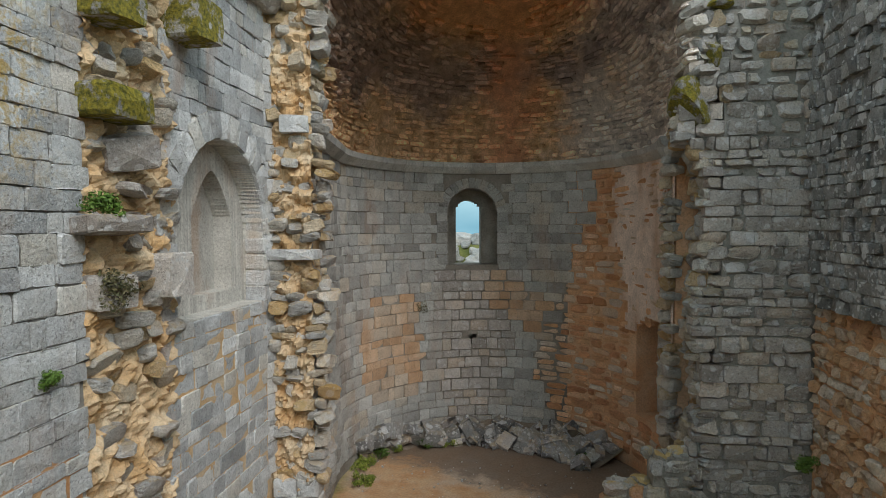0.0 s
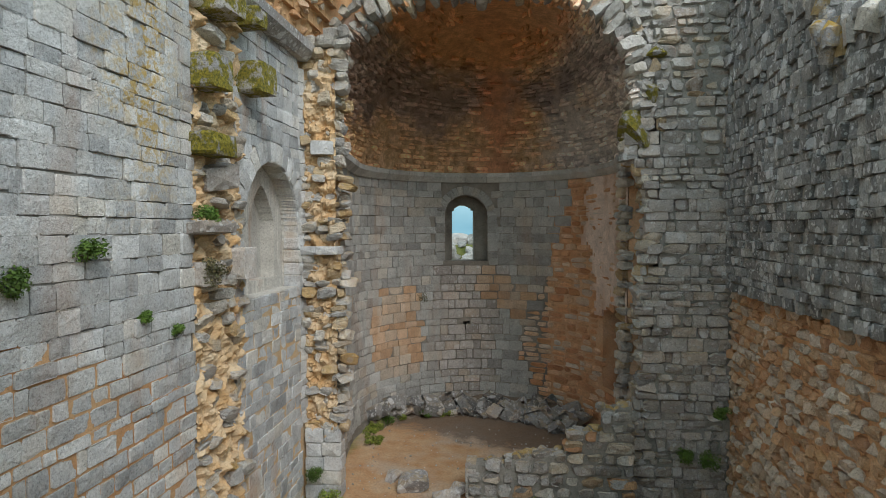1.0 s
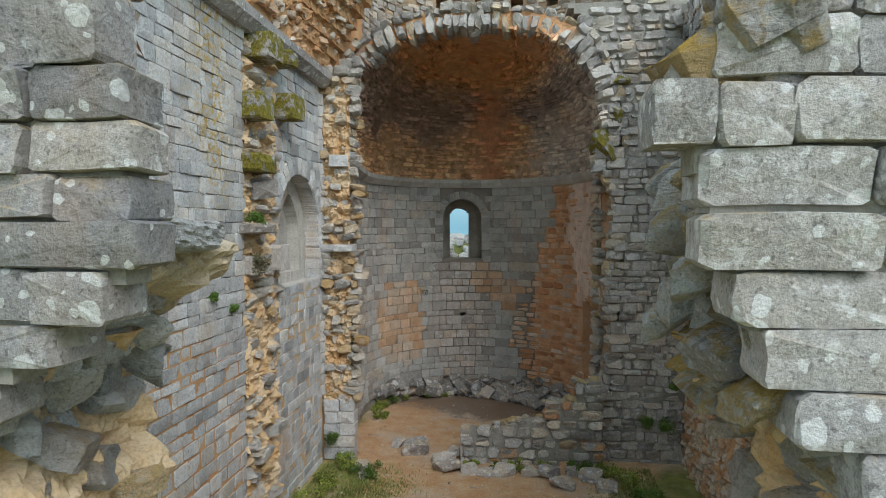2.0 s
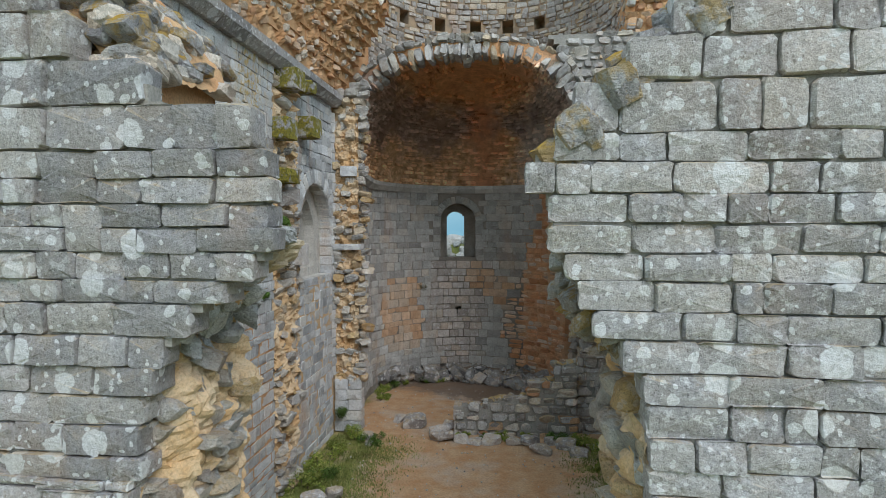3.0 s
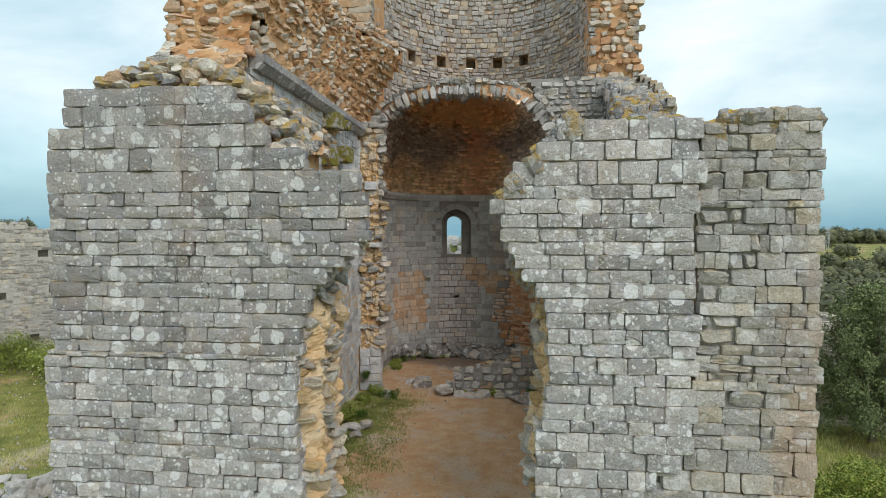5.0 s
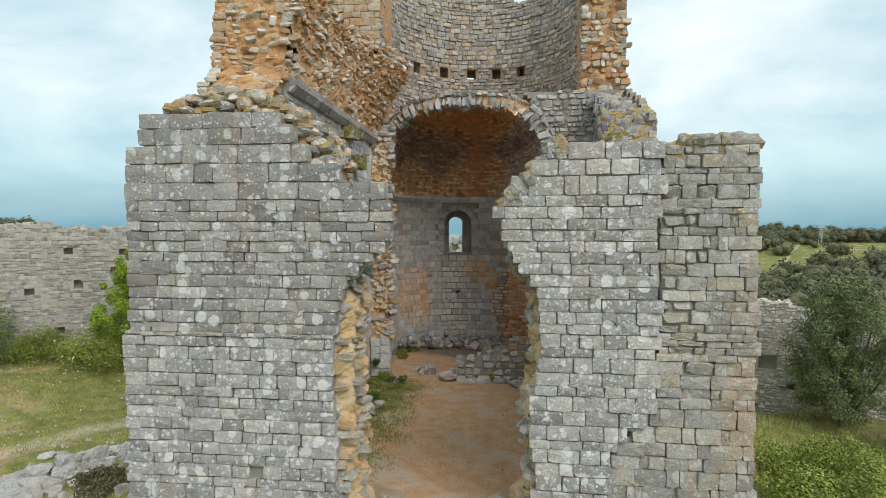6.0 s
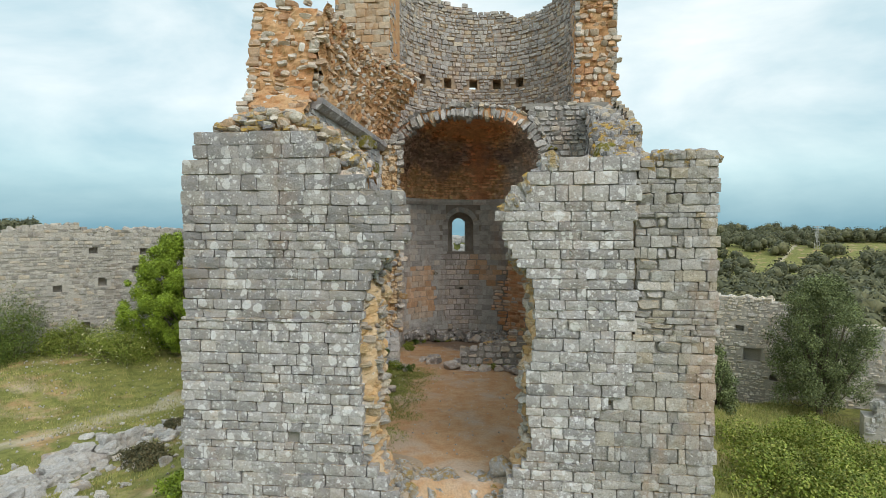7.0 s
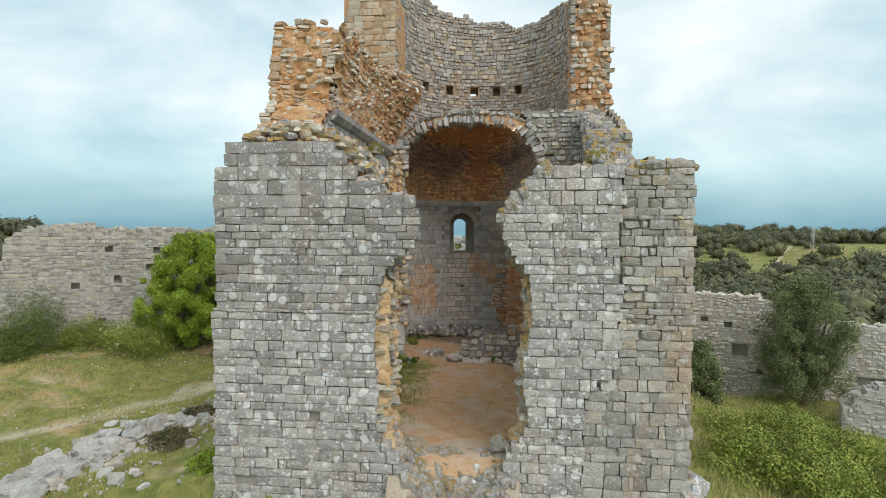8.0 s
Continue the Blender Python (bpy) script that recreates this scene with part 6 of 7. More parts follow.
def build_low_wall():
    r = random.Random(91)
    tops = [(-0.66, 0.74), (0.0, 0.76), (0.3, 0.9), (1.3, 1.05), (1.32, 1.42), (1.85, 1.45), (1.87, 1.85), (2.45, 1.95)]
    boxes = [box(-0.62 + 0.1 * i, -0.52 + 0.1 * i, 9.02, 9.4, -0.15, table(tops, -0.57 + 0.1 * i) - 0.06) for i in range(30)]
    v, f = boxes_mesh(boxes)
    root = tagged(mesh_object("low_wall", v, f, grey_mortar), "low broken cross wall of grey rubble stones on the dirt floor", "wall")
    spare = []
    s = courses(-0.05, 1.95, lambda z: -0.66, lambda z: 2.45, (0.15, 0.26), (0.24, 0.5), lambda x, z: z < table(tops, x) - 0.04, r)
    lay(root, [stone_at((k[0], 8.97 + r.uniform(-0.03, 0.02), k[1]), (r.uniform(-0.06, 0.06), -1, 0), k[2] * 0.96, k[3] * 0.94, 0.25) for k in s if r.random() < 0.75 or not spare.append(k)], drum_stone, (0, 9, 0.5), "lump", r=r)
    lay(root, [stone_at((k[0], 8.96, k[1]), (r.uniform(-0.06, 0.06), -1, 0), k[2] * 0.95, k[3] * 0.93, 0.25) for k in spare], rusty_stone, (0, 9, 0.5), "lump", r=r)
    s = courses(-0.05, 0.72, lambda z: 9.0, lambda z: 9.42, (0.2, 0.3), (0.2, 0.4), None, r)
    lay(root, [stone_at((-0.67, k[0], k[1]), (-1, 0, 0), k[2], k[3], 0.2) for k in s], pier_stone, (0, 9, 0.5), r=r)
    cap = [stone_at((x, 9.2 + r.uniform(-0.12, 0.12), table(tops, x) + r.uniform(-0.03, 0.05)), (r.uniform(-0.2, 0.2), r.uniform(-0.2, 0.1), 1), r.uniform(0.18, 0.36), r.uniform(0.18, 0.3), 0.2, up=(0, 1, 0), spin=r.uniform(-1, 1)) for x in [-0.2 + 0.13 * i for i in range(20)]]
    lay(root, cap, buff_stone, (0, 9, 1), "crag", "rubble_stone", r=r)


build_low_wall()


def build_fallen_stones():
    r = random.Random(101)
    grey_label, pale_label = "grey fallen limestone block on the dirt floor", "pale fallen rubble stone on the dirt floor"
    big = [(-1.72, 9.35, 0.62, 0.5, 0.42), (-2.2, 9.75, 0.36, 0.3, 0.22), (-1.05, 9.0, 0.5, 0.36, 0.3), (-0.85, 9.12, 0.32, 0.3, 0.36), (-0.9, 8.55, 0.62, 0.42, 0.3),
           (-0.4, 8.45, 0.4, 0.34, 0.24), (-0.1, 8.4, 0.34, 0.3, 0.2), (0.3, 8.45, 0.52, 0.36, 0.26), (0.9, 8.5, 0.44, 0.34, 0.22), (1.25, 8.4, 0.5, 0.36, 0.28),
           (1.5, 8.0, 0.52, 0.4, 0.3), (1.75, 8.55, 0.4, 0.3, 0.24), (2.1, 8.35, 0.46, 0.34, 0.26), (2.35, 7.9, 0.4, 0.34, 0.24), (2.75, 8.4, 0.36, 0.3, 0.2),
           (-2.95, 5.0, 0.5, 0.4, 0.26), (-2.6, 5.15, 0.34, 0.3, 0.3), (-2.7, 4.5, 0.3, 0.2, 0.2), (-2.75, 8.3, 0.34, 0.3, 0.26), (-2.6, 7.9, 0.2, 0.2, 0.14)]
    for i, (x, y, w, d, h) in enumerate(big):
        boulder((x, y, ground_height(x, y) - 0.03), w, d, h, i + 3, pier_stone if i % 3 else facade_low_stone, grey_label, turn=r.uniform(-0.4, 0.4))
    # heap along the foot of the apse
    for i in range(150):
        u = WIN_S - 3.3 + 7.1 * r.random() ** 0.9
        p, n = on_path(APSE, u)
        o = 0.12 + 0.95 * r.random() * smooth(WIN_S - 2.8, WIN_S + 0.2, u)
        w = r.uniform(0.14, 0.42) if i % 6 else r.uniform(0.4, 0.58)
        z = max(0.0, 0.42 - 0.42 * o) * r.uniform(0.3, 1)
        lot = (shaded_stone, pier_stone, facade_stone)[i % 3]
        ob = new("fallen_stone", stone_mesh("lump" if i % 2 else "worn", i % 18, "fallen_stone", lot))
        ob.matrix_basis = Matrix.Translation((p.x + n.x * o, p.y + n.y * o, z + w * 0.2)) @ Euler((r.uniform(-0.7, 0.7), r.uniform(-0.7, 0.7), r.uniform(0, 6.28))).to_matrix().to_4x4() @ Matrix.Diagonal((w, w * r.uniform(0.6, 1), w * r.uniform(0.45, 0.8), 1))
        tagged(ob, "rough stone in the rubble heap along the apse wall", "stone", "rubble heap")
    v, f = [], []
    for i in range(61):
        p, n = on_path(APSE, WIN_S - 3.4 + 7.4 * i / 60)
        wide = 0.35 + 0.55 * smooth(10, 40, i) + 0.12 * noise.noise(Vector((i * 0.3, 0, 0)))
        for k in range(5):
            o = wide * k / 4
            v.append((p.x + n.x * o, p.y + n.y * o, (0.36 + 0.1 * noise.noise(Vector((i * 0.4, 2, 0)))) * (1 - k / 4) ** 1.2 - 0.04 + 0.03 * noise.noise(Vector((i * 0.7, k, 5)))))
    for i in range(60):
        f += [(5 * i + k, 5 * i + 5 + k, 5 * i + 6 + k, 5 * i + 1 + k) for k in range(4)]
    tagged(mesh_object("rubble_earth", v, f, damp_dirt, smooth=True), "bank of earth and rubble at the foot of the apse", "earth bank", kind="structure")
    # torn blocks in the breach and at the foot of the facade
    for i, (x, y, z, w, d, h) in enumerate(((-0.45, -1.2, -0.25, 0.4, 0.4, 0.25),
                                           (0.35, -1.7, -0.5, 0.36, 0.3, 0.28), (0.6, -1.4, -0.35, 0.4, 0.36, 0.3), (0.85, -1.6, -0.45, 0.5, 0.4, 0.4), (0.15, -1.9, -0.6, 0.3, 0.3, 0.26), (-0.45, -1.8, -0.6, 0.34, 0.3, 0.3), (1.1, -1.0, 0.1, 0.5, 0.5, 0.45),
                                           (5.05, -1.95, -0.75, 0.6, 0.5, 0.5), (5.25, -1.7, -0.3, 0.4, 0.5, 0.4))):
        boulder((x, y, z), w, d, h, i + 5, facade_low_stone if i % 3 else breach_stone, "torn masonry block in the breach of the facade", "breach rubble", tilt=0.2)
    bank_z = lambda x, y: -0.06 + 0.3 * smooth(0.5, 1.25, abs(x - 0.1)) - 0.4 * smooth(-1.0, -1.9, y) - 1.3 * smooth(-1.85, -3.1, y) + 0.1 * noise.noise(Vector((x * 2.3, y * 2.3, 0)))
    items = []
    for i in range(900):
        x, y = r.gauss(0.1, 0.75), r.uniform(-2.9, -0.7)
        if abs(x - 0.1) > 1.3:
            continue
        s = 0.05 + 0.3 * r.random() ** 1.8 * smooth(-0.4, -1.0, y)
        items.append(stone_at((x, y, bank_z(x, y) + s * 0.3), (r.uniform(-0.5, 0.5), r.uniform(-0.6, 0.2), 1), s * 1.2, s * 0.8, s * 0.8, up=(0, 1, 0), spin=r.uniform(-3, 3)))
    v, f = [], []
    for i in range(25):
        for j in range(16):
            x, y = -1.45 + 2.9 * i / 24, -3.1 + 2.9 * j / 15
            v.append((x, y, bank_z(x, y) - 0.12 * smooth(-0.7, -0.2, y)))
    f = [(i * 16 + j, i * 16 + 16 + j, i * 16 + 17 + j, i * 16 + j + 1) for i in range(24) for j in range(15)]
    bank = tagged(mesh_object("breach_bank", v, f, dirt, smooth=True), "bank of dirt and small rubble in the breach", "earth bank", kind="structure")
    lay(bank, items, breach_stone, (0.2, -1.6, 0), "crag", "rubble_stone", 250, r)


build_fallen_stones()


def build_east_corbels():
    r = random.Random(111)
    for (x, z, w, h, out) in ((2.44, 7.0, 0.62, 0.72, 0.22), (2.72, 7.72, 0.5, 0.5, 0.16), (2.75, 8.45, 0.5, 0.3, 0.14)):
        ob = new("mossy_corbel", stone_mesh("crag", int(z * 3) % 18, "mossy_corbel", moss_stone))
        ob.matrix_basis = stone_at((x, 9.4 - out, z), (-0.1, -1, 0), w, h, out + 0.5)
        ob.parent = bpy.data.objects["wall_pier_east"]
    for (y, z, w, h) in ((3.3, 6.95, 0.55, 0.5), (2.9, 6.45, 0.6, 0.4), (3.5, 7.5, 0.5, 0.4)):
        ob = new("mossy_corbel", stone_mesh("crag", int(z * 5) % 18, "mossy_corbel", moss_stone))
        ob.matrix_basis = stone_at((3.5, y, z), (-1, 0, 0), w, h, 0.6)
        ob.parent = bpy.data.objects["wall_east"]


build_east_corbels()


def wall_plants():
    spots = [(-3.62, 3.06, 4.97, 0.15, "weed"), (-3.62, 2.3, 4.76, 0.18, "weed"), (-3.48, 4.9, 5.36, 0.16, "weed"), (-3.5, 5.1, 4.65, 0.2, "dry"), (-3.64, 4.5, 4.0, 0.09, "weed"), (-3.64, 3.9, 4.25, 0.08, "weed"),
             (-2.35, 14.3, 3.2, 0.26, "dry"), (3.9, 8.95, 1.9, 0.16, "weed"), (3.85, 9.2, 0.95, 0.24, "weed"), (3.4, 9.2, 1.0, 0.2, "weed"), (-3.5, 8.55, 0.6, 0.2, "weed")]
    for i, (x, y, z, k, kind) in enumerate(spots):
        r = random.Random(i)
        blobs = [(Vector((r.uniform(-0.5, 0.5) * k, r.uniform(-0.5, 0.5) * k, r.uniform(-0.5, 0.4) * k)), k * r.uniform(0.4, 0.65)) for _ in range(7)]
        bush("wall_plant", (x, y, z), blobs, weed_leaf if kind == "weed" else dry_weed, 900, 0.035 if k > 0.1 else 0.025,
             "small green weed rooted in the wall joints" if kind == "weed" else "dull grey-green weed rooted in the wall joints", "plant", i, 0.9)


wall_plants()


def floor_weeds():
    r = random.Random(121)
    spots = [(-3.2, 13.0, 0.3), (-3.3, 12.4, 0.26), (-2.9, 13.5, 0.26), (-2.2, 13.9, 0.26), (-1.6, 14.0, 0.22), (0.2, 14.0, 0.25), (1.4, 13.3, 0.25), (-3.1, 11.6, 0.2), (-3.0, 8.4, 0.3), (-2.6, 8.1, 0.3), (-3.3, 7.4, 0.3),
             (-3.35, 6.6, 0.34), (-3.1, 6.0, 0.3), (-3.3, 5.5, 0.34), (-3.2, 4.2, 0.4), (-3.3, 3.4, 0.4), (-2.9, 3.0, 0.34), (-3.35, 2.6, 0.4), (-0.4, 8.75, 0.16), (0.2, 8.72, 0.2), (0.6, 8.7, 0.2), (1.2, 8.7, 0.2), (1.9, 8.75, 0.26), (2.6, 8.6, 0.3),
             (2.9, 8.0, 0.34), (3.1, 7.4, 0.3), (3.2, 6.6, 0.3), (2.9, 7.0, 0.26), (-2.4, 1.2, 0.3), (-1.6, 0.2, 0.22)]
    for i, (x, y, k) in enumerate([q for q in spots if q[1] > 5 or q[0] < -3.15]):
        z = ground_height(x, y)
        blobs = [(Vector((r.uniform(-0.9, 0.9) * k, r.uniform(-0.9, 0.9) * k, r.uniform(0.15, 0.7) * k)), k * r.uniform(0.3, 0.55)) for _ in range(8)]
        bush("weed", (x, y, z), blobs, weed_leaf if i % 3 == 0 else bramble_leaf, 900, 0.045, "low leafy green weed on the nave floor", "plant", i, 0.8)


floor_weeds()


# ---- outside: curtain walls, trees, rocks, woods ----
def curtain(name, a, b, base, tops, thick, holes, label, near, seed, stone, kind):
    """A ruined curtain wall from a to b in plan; tops as (distance, height)."""
    r = random.Random(seed)
    a, b = Vector((*a, 0)), Vector((*b, 0))
    u = (b - a).normalized()
    n = Vector((u.y, -u.x, 0))
    L = (b - a).length
    boxes, d = [], 0.0
    while d < L:
        e = min(d + 0.4, L)
        t = table(tops, d + 0.2) + 0.12 * noise.noise(Vector((d * 2.3, seed, 0)))
        at = [h for h in holes if h[0] - h[2] / 2 < d + 0.2 < h[0] + h[2] / 2]
        p0, p1, q0, q1 = a + u * d - n * 0.025, a + u * e - n * 0.025, a + u * d - n * thick, a + u * e - n * thick
        spans = [(base, t - 0.1)]
        for h in at:
            spans = [(base, h[1] - h[3] / 2), (h[1] + h[3] / 2, t - 0.1)]
            boxes.append(wedge((p0 - n * 0.45).xy, (p1 - n * 0.45).xy, q1.xy, q0.xy, h[1] - h[3] / 2, h[1] + h[3] / 2))
        for z0, z1 in spans:
            boxes.append(wedge(p0.xy, p1.xy, q1.xy, q0.xy, z0, z1))
        d = e
    v, f = boxes_mesh(boxes)
    wall = tagged(mesh_object(name, v, f, pale_mortar), label, "wall", kind="structure")
    keep = lambda d, z: z < table(tops, d) + 0.12 * noise.noise(Vector((d * 2.3, seed, 0))) and not any(abs(d - h[0]) < h[2] / 2 + 0.1 and abs(z - h[1]) < h[3] / 2 + 0.08 for h in holes)
    items = []
    for d, z, w, h in courses(base, max(t for _, t in tops) + 0.15, lambda z: 0.0, lambda z: L, (0.11, 0.23), (0.2, 0.52), keep, r):
        p = a + u * d + n * r.uniform(-0.03, 0.03)
        items.append(stone_at((p.x, p.y, z), (n.x, n.y, r.uniform(-0.05, 0.05)), w * r.uniform(0.9, 1.0), h * r.uniform(0.85, 1.0), 0.15, spin=r.uniform(-0.03, 0.03)))
    lay(wall, items, stone, near, kind, limit=300, r=r)
    caps = []
    for i in range(int(L * 7)):
        d = r.uniform(0, L)
        p = a + u * d - n * r.uniform(0.1, thick)
        caps.append(stone_at((p.x, p.y, table(tops, d) + r.uniform(-0.12, 0.08)), (r.uniform(-0.3, 0.3), r.uniform(-0.3, 0.3), 1), r.uniform(0.2, 0.5), r.uniform(0.2, 0.35), 0.25, up=(u.x, u.y, 0), spin=r.uniform(-1, 1)))
    lay(wall, caps, stone, near, "lump", "cap_stone", 60, r)
    return wall


curtain("wall_curtain_west", (-27.5, 7.6), (-9.0, 26.5), -2.6, [(0, 3.6), (5.4, 3.7), (5.9, 4.8), (6.6, 5.3), (8.0, 5.45), (9.6, 5.6), (9.7, 5.3), (16, 5.35), (27, 5.3)], 1.2,
        [(10.2, 4.15, 0.4, 0.32), (8.6, 2.24, 0.4, 0.34), (10.6, 2.5, 0.4, 0.45), (12.6, 4.06, 0.4, 0.35), (12.2, 3.1, 0.4, 0.4), (9.8, 0.26, 0.4, 0.36)],
        "ruined curtain wall of buff and grey limestone with putlog holes", (-20, 14.5, 3), 7, far_stone, "worn")
curtain("wall_curtain_east", (6.5, 21.7), (24.5, 13.3), -4.6, [(0, 1.9), (8.8, 1.8), (9.4, 1.5), (11.5, 1.1), (12.4, 0.75), (16, 0.5), (20, 0.4)], 1.0,
        [(6.2, 0.34, 0.4, 0.3), (7.4, 0.15, 0.4, 0.3), (8.0, -1.2, 0.8, 0.7), (9.0, -2.27, 0.4, 0.3), (13.0, -0.08, 0.8, 0.4), (13.8, -2.19, 1.2, 0.5)], "ruined curtain wall of grey limestone with small openings", (13, 18.5, 0), 8, pale_rubble, "lump")
curtain("wall_ruin_east", (15.0, 10.9), (19.5, 9.2), -4.2, [(0, -2.3), (0.4, -1.5), (1.0, -1.1), (2, -0.6), (4, -0.3)], 1.0, [], "low stump of a white limestone wall in the grass", (15, 10.5, -1), 9, rock_stone, "lump")

tree("tree", (-15.6, 15.4, ground_height(-15.6, 15.4)), 6.3, 3.1, fresh_leaf, 150000, 0.088, "bright green leafy tree beside the curtain wall", 4, 0.05, 0.3)
tree("tree", (15.3, 14.8, -3.3), 6.7, 2.05, olive_leaf, 62000, 0.085, "dark olive-green tree in front of the curtain wall", 9, 0.14, 0.6)
tree("tree", (9.7, 12.3, -3.2), 3.7, 1.0, olive_leaf, 26000, 0.085, "small dark evergreen tree behind the facade", 12, 0.1, 0.4)


def outside_bushes():
    r = random.Random(131)

    def heap(cx, cy, rx, ry, h, count):
        out = []
        for _ in range(count):
            a, q = r.uniform(0, 6.28), math.sqrt(r.random())
            x, y = math.cos(a) * q * rx, math.sin(a) * q * ry
            out.append((Vector((x, y, h * (1 - 0.75 * q * q) * r.uniform(0.5, 0.9))), h * r.uniform(0.25, 0.45)))
        return out

    for i, (x, y, rx, ry, h, n, leaf, label) in enumerate((
            (9.6, 5.2, 3.3, 3.6, 1.7, 30000, bramble_leaf, "broad yellow-green bramble thicket"), (8.2, 1.8, 2.2, 2.2, 1.4, 16000, bramble_leaf, "broad yellow-green bramble thicket"),
            (11.6, 2.6, 1.9, 2.4, 1.2, 14000, bramble_leaf, "broad yellow-green bramble thicket"), (-17.6, 12.9, 1.4, 1.2, 2.0, 9000, bramble_leaf, "flowering bush with pale yellow blossom"),
            (-22.3, 11.9, 0.6, 0.6, 3.6, 7000, ivy_leaf, "ivy-dark shrub against the curtain wall"), (-20.3, 13.0, 1.3, 0.9, 1.7, 8000, bramble_leaf, "green shrub against the curtain wall"), (-23.2, 10.6, 1.6, 1.0, 1.6, 8000, ivy_leaf, "ivy-dark shrub against the curtain wall"),
            (-9.2, 2.2, 0.6, 0.5, 0.6, 3000, dry_weed, "grey-green cushion shrub among the rocks"), (-8.6, 1.6, 0.5, 0.4, 0.5, 2500, dry_weed, "grey-green cushion shrub among the rocks"), (-9.9, 5.4, 0.6, 0.5, 0.5, 2500, dry_weed, "grey-green cushion shrub among the rocks"),
            (-6.3, -0.4, 0.7, 0.6, 0.5, 3500, fresh_leaf, "yellow-green weed at the foot of the facade"))):
        ob = bush("bush", (x, y, ground_height(x, y) - 0.1), heap(x, y, rx, ry, h, 26), leaf, int(n * 1.5), 0.072, label, "bush", i + 40, 0.9)
        if "flowering" in label:
            leaves("blossom", heap(x, y, rx, ry, h * 1.05, 14), 420, 0.09, petal, ob, 3, shell=0.95)


outside_bushes()


def build_rocks():
    r = random.Random(141)
    label = "white weathered limestone outcrop in the grass"
    # a white ledge that runs from the path's foot up to the facade, broken into blocks
    line = [(-0.9, -11.7), (0.1, -11.85), (0.9, -11.9), (2.1, -12.0), (3.0, -12.3), (3.6, -12.1), (4.4, -11.4)]
    for i in range(64):
        y = -1.2 + 5.4 * (i + r.random()) / 64
        x = table(line, y) + r.gauss(0, 0.42) + (0.9 * r.random() if y > 2.6 else 0)
        w = r.uniform(0.25, 0.7) if i % 3 else r.uniform(0.7, 1.2)
        ob = new("rock", stone_mesh("outcrop", (i * 5) % 18, "rock", rock_stone))
        ob.matrix_basis = Matrix.Translation((x, y, ground_height(x, y) + 0.06 * w)) @ Euler((r.uniform(-0.25, 0.25), r.uniform(-0.25, 0.25), r.uniform(0, 6.28))).to_matrix().to_4x4() @ Matrix.Diagonal((w, w * r.uniform(0.6, 0.95), w * r.uniform(0.5, 0.8), 1))
        tagged(ob, label, "rock", "outcrop rocks")
    for i in range(230):
        x, y = (r.gauss(-10.6, 1.0), r.gauss(4.6, 0.8)) if i % 2 else (r.gauss(-10.3, 1.7), r.gauss(2.6, 2.0))
        if x > -6.5:
            continue
        w = r.uniform(0.12, 0.5)
        ob = new("field_stone", stone_mesh("crag", i % 18, "field_stone", rock_stone if i % 3 else pier_stone))
        ob.matrix_basis = Matrix.Translation((x, y, ground_height(x, y) + 0.1 * w)) @ Euler((r.uniform(-0.4, 0.4), r.uniform(-0.4, 0.4), r.uniform(0, 6.28))).to_matrix().to_4x4() @ Matrix.Diagonal((w, w * r.uniform(0.6, 1), w * r.uniform(0.4, 0.8), 1))
        tagged(ob, "loose limestone field stone in the grass", "stone", "field stones")
    # rocks outside the apse window
    for i in range(110):
        x, y = r.uniform(-4.6, 0.8), r.uniform(18.5, 24.5)
        w = r.uniform(0.3, 1.1)
        ob = new("rock", stone_mesh("crag", i % 18, "rock", rock_stone))
        ob.matrix_basis = Matrix.Translation((x, y, ground_height(x, y) + 0.05)) @ Euler((r.uniform(-0.3, 0.3), r.uniform(-0.3, 0.3), r.uniform(0, 6.28))).to_matrix().to_4x4() @ Matrix.Diagonal((w, w, w * 0.6, 1))
        tagged(ob, "grey rock on the slope behind the apse", "rock", "slope rocks")
    # scattered pebbles and grass
    verts, faces, k = [], [], 0
    for i in range(1900):
        if i % 3:
            x, y = r.uniform(-22, -6), r.uniform(-4, 14)
        else:
            x, y = r.uniform(-3.2, 3.2), r.uniform(0, 13)
        s = r.uniform(0.02, 0.09) * (0.6 if i % 3 == 0 else 1.3)
        v, f = POOL["lump"][r.randrange(18)]
        m = np.array(Euler((r.uniform(0, 6), r.uniform(0, 6), r.uniform(0, 6))).to_matrix())
        verts.append(v * np.array([s, s * 0.7, s * 0.6]) @ m.T + np.array([x, y, ground_height(x, y) + s * 0.15]))
        faces += [tuple(k + j for j in q) for q in f]
        k += len(v)
    tagged(mesh_object("pebbles", np.concatenate(verts).tolist(), faces, rock_stone), "small pale limestone pebbles strewn over the dirt", "pebbles", kind="stuff")


build_rocks()


def grass(name, spots, height, label, seed, blade=None):
    r = random.Random(seed)
    verts, faces = [], []
    for x, y in spots:
        z = ground_height(x, y)
        h, a = height * r.uniform(0.5, 1.3), r.uniform(0, 6.28)
        w = 0.005 + 0.006 * r.random()
        dx, dy = math.cos(a), math.sin(a)
        lx, ly = r.uniform(-0.6, 0.6) * h, r.uniform(-0.6, 0.6) * h
        k = len(verts)
        verts += [(x - dx * w, y - dy * w, z - 0.02), (x + dx * w, y + dy * w, z - 0.02), (x + dx * w * 0.6 + lx * 0.4, y + dy * w * 0.6 + ly * 0.4, z + h * 0.6), (x - dx * w * 0.6 + lx * 0.4, y - dy * w * 0.6 + ly * 0.4, z + h * 0.6), (x + lx, y + ly, z + h)]
        faces += [(k, k + 1, k + 2, k + 3), (k + 3, k + 2, k + 4)]
    tagged(mesh_object(name, verts, faces, blade or grass_blade), label, "grass", kind="stuff")


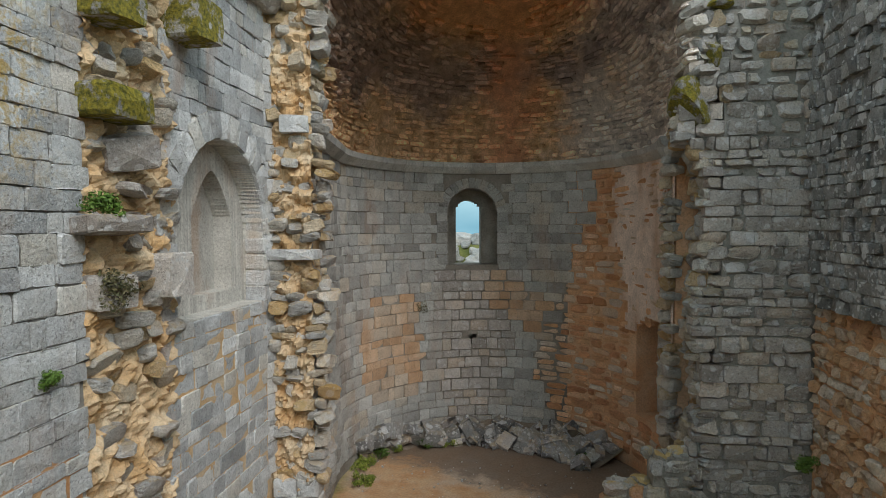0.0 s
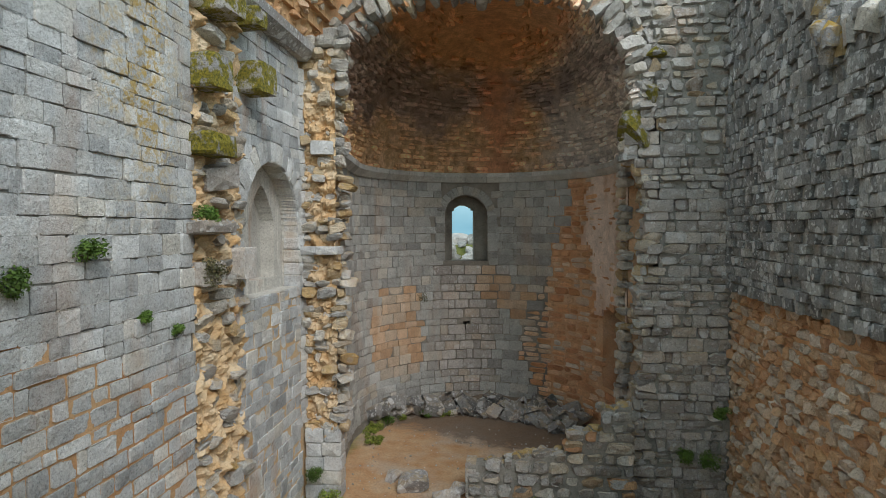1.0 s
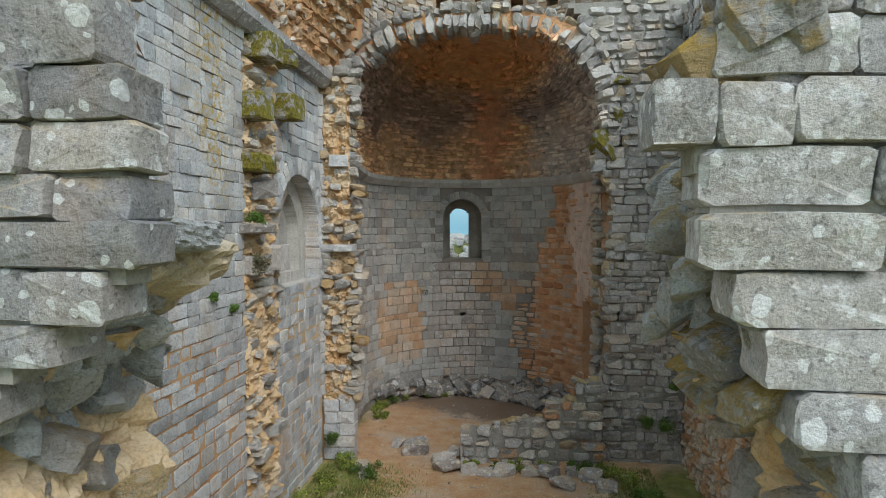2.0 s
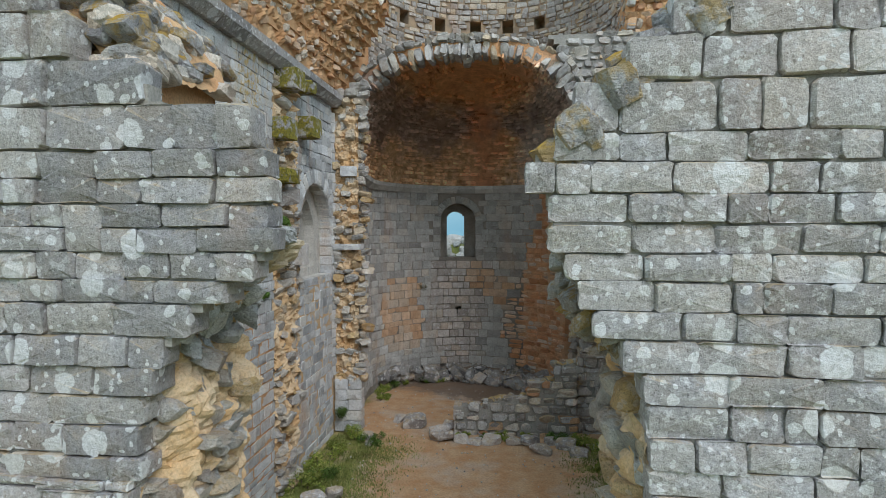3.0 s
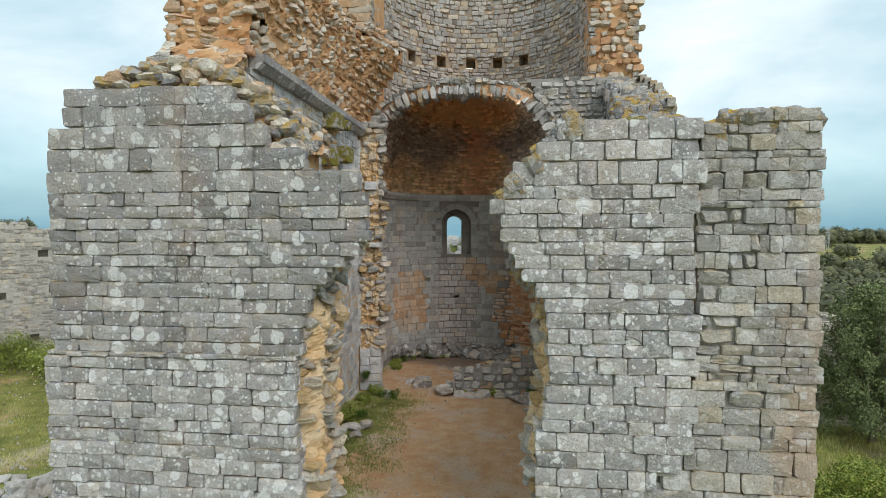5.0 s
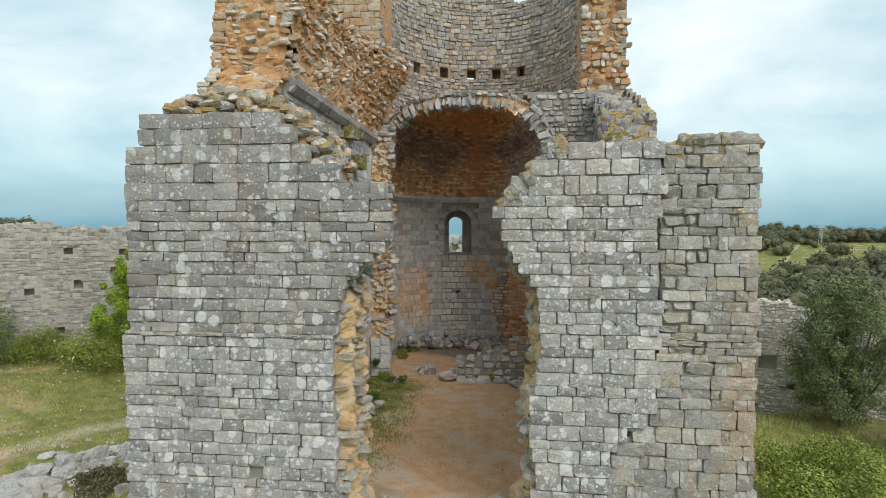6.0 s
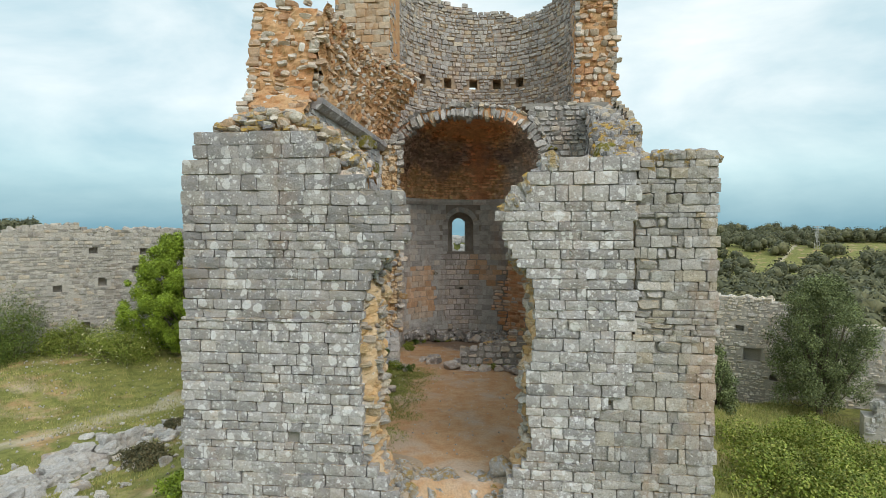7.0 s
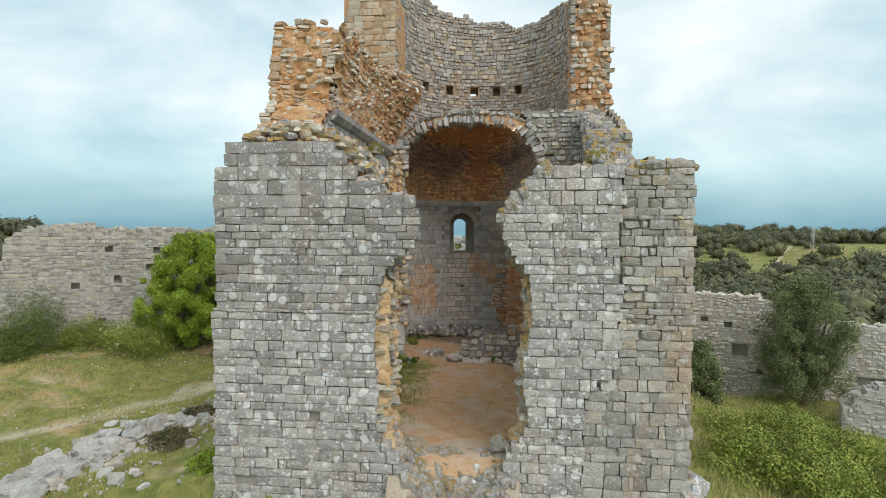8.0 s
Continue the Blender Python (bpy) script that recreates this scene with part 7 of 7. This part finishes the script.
def sow():
    r = random.Random(151)
    spots = []
    while len(spots) < 90000:
        x, y = r.uniform(-24, -5.8), r.uniform(-5, 17)
        if noise.noise(Vector((x * 0.35, y * 0.35, 20))) + 0.5 * noise.noise(Vector((x * 1.6, y * 1.6, 3))) > r.uniform(-0.35, 0.3):
            spots.append((x, y))
    grass("grass_west", spots, 0.08, "thin yellow-green grass on stony ground", 1)
    spots = [(r.uniform(5.6, 16), r.uniform(-4, 20)) for _ in range(42000)]
    grass("grass_east", spots, 0.22, "long yellow-green grass below the curtain wall", 2)
    spots = []
    while len(spots) < 46000:
        x, y = r.uniform(-3.6, 3.4), r.uniform(-0.5, 9)
        edge = max(smooth(-1.1 + 0.5 * noise.noise(Vector((0, y * 0.9, 1))), -2.7, x) * smooth(9.0, 7.5, y), 0.8 * smooth(1.7, 2.9, x) * smooth(4.5, 6.5, y))
        k = noise.noise(Vector((x * 1.1, y * 1.1, 8))) + 0.6 * noise.noise(Vector((x * 3.7, y * 3.7, 8))) + 0.4 * noise.noise(Vector((x * 11, y * 11, 2)))
        if r.random() < edge * smooth(-0.5, 0.5, k + 0.3 * edge):
            spots.append((x, y))
    grass("grass_nave", spots, 0.045, "short green grass along the foot of the nave wall", 3, leaf_material("short_green_grass", (0.13, 0.17, 0.04), (0.26, 0.30, 0.08), (0.40, 0.37, 0.14)))


sow()


def far_woods():
    r = random.Random(161)
    blobs = []
    for i in range(1500):
        if i < 1350:
            a, d = r.uniform(radians(48), radians(80)), 50 + 380 * r.random() ** 1.2
        else:
            a, d = r.uniform(radians(135), radians(143)), r.uniform(90, 210)
        x, y = d * math.cos(a), 4 + d * math.sin(a)
        if i < 1350 and noise.noise(Vector((x * 0.02, y * 0.02, 4))) + 0.4 * noise.noise(Vector((x * 0.06, y * 0.06, 4))) < -0.2:
            continue
        k = r.uniform(0.8, 2.2) * (1 + d / 450)
        z = ground_height(x, y)
        for _ in range(3):
            blobs.append((Vector((x + r.uniform(-1, 1) * k, y + r.uniform(-1, 1) * k, z + k * r.uniform(0.4, 1.1))), k * r.uniform(0.6, 0.95)))
    bm = bmesh.new()
    bmesh.ops.create_icosphere(bm, subdivisions=2, radius=1.0)
    ball = np.array([v.co[:] for v in bm.verts])
    tris = [tuple(v.index for v in q.verts) for q in bm.faces]
    bm.free()
    verts, faces = [], []
    for i, (c, k) in enumerate(blobs):
        lump = np.array([1 + 0.6 * noise.noise(Vector(p) * 1.9 + Vector((i * 3.1, 0, 0))) for p in ball.tolist()])
        faces += [tuple(len(verts) * len(ball) + q for q in f) for f in tris]
        verts.append(ball * lump[:, None] * k * 0.66 + np.array(c))
    crowns = mesh_object("far_woods", np.concatenate(verts).tolist(), faces, wood_leaf, smooth=True)
    tagged(crowns, "dark evergreen woods on the far slopes", "woods", kind="stuff")
    leaves("foliage", blobs, 200000, 0.65, wood_leaf, crowns, 5, shell=0.55, jitter=0.9)


far_woods()


def build_pylon():
    x, y = 100.0, 186.0
    z = ground_height(x, y)
    root = new("power_pylon")
    root.location = (x, y, z)
    steel = earth_material("weathered_pale_steel", (0.45, 0.45, 0.44), (0.55, 0.55, 0.54), 0.0)
    for dx in (-0.55, 0.55):
        for dy in (-0.55, 0.55):
            v, f = [], []
            limb(v, f, [(dx, dy, 0), (dx * 0.35, dy * 0.35, 7.4)], [0.07, 0.05], 5)
            mesh_object("leg", v, f, steel, root)
    for h in (1.2, 2.4, 3.6, 4.8):
        q = 0.55 - 0.045 * h
        v, f = boxes_mesh([box(-q, q, -q - 0.04, -q + 0.04, h, h + 0.08)])
        mesh_object("brace", v, f, steel, root)
    for h, w in ((5.4, 1.0), (6.3, 1.4), (7.2, 1.0)):
        v, f = boxes_mesh([box(-w, w, -0.07, 0.07, h, h + 0.11)])
        mesh_object("crossarm", v, f, steel, root)
    tagged(root, "distant pale steel power pylon on the ridge", "pylon")


build_pylon()
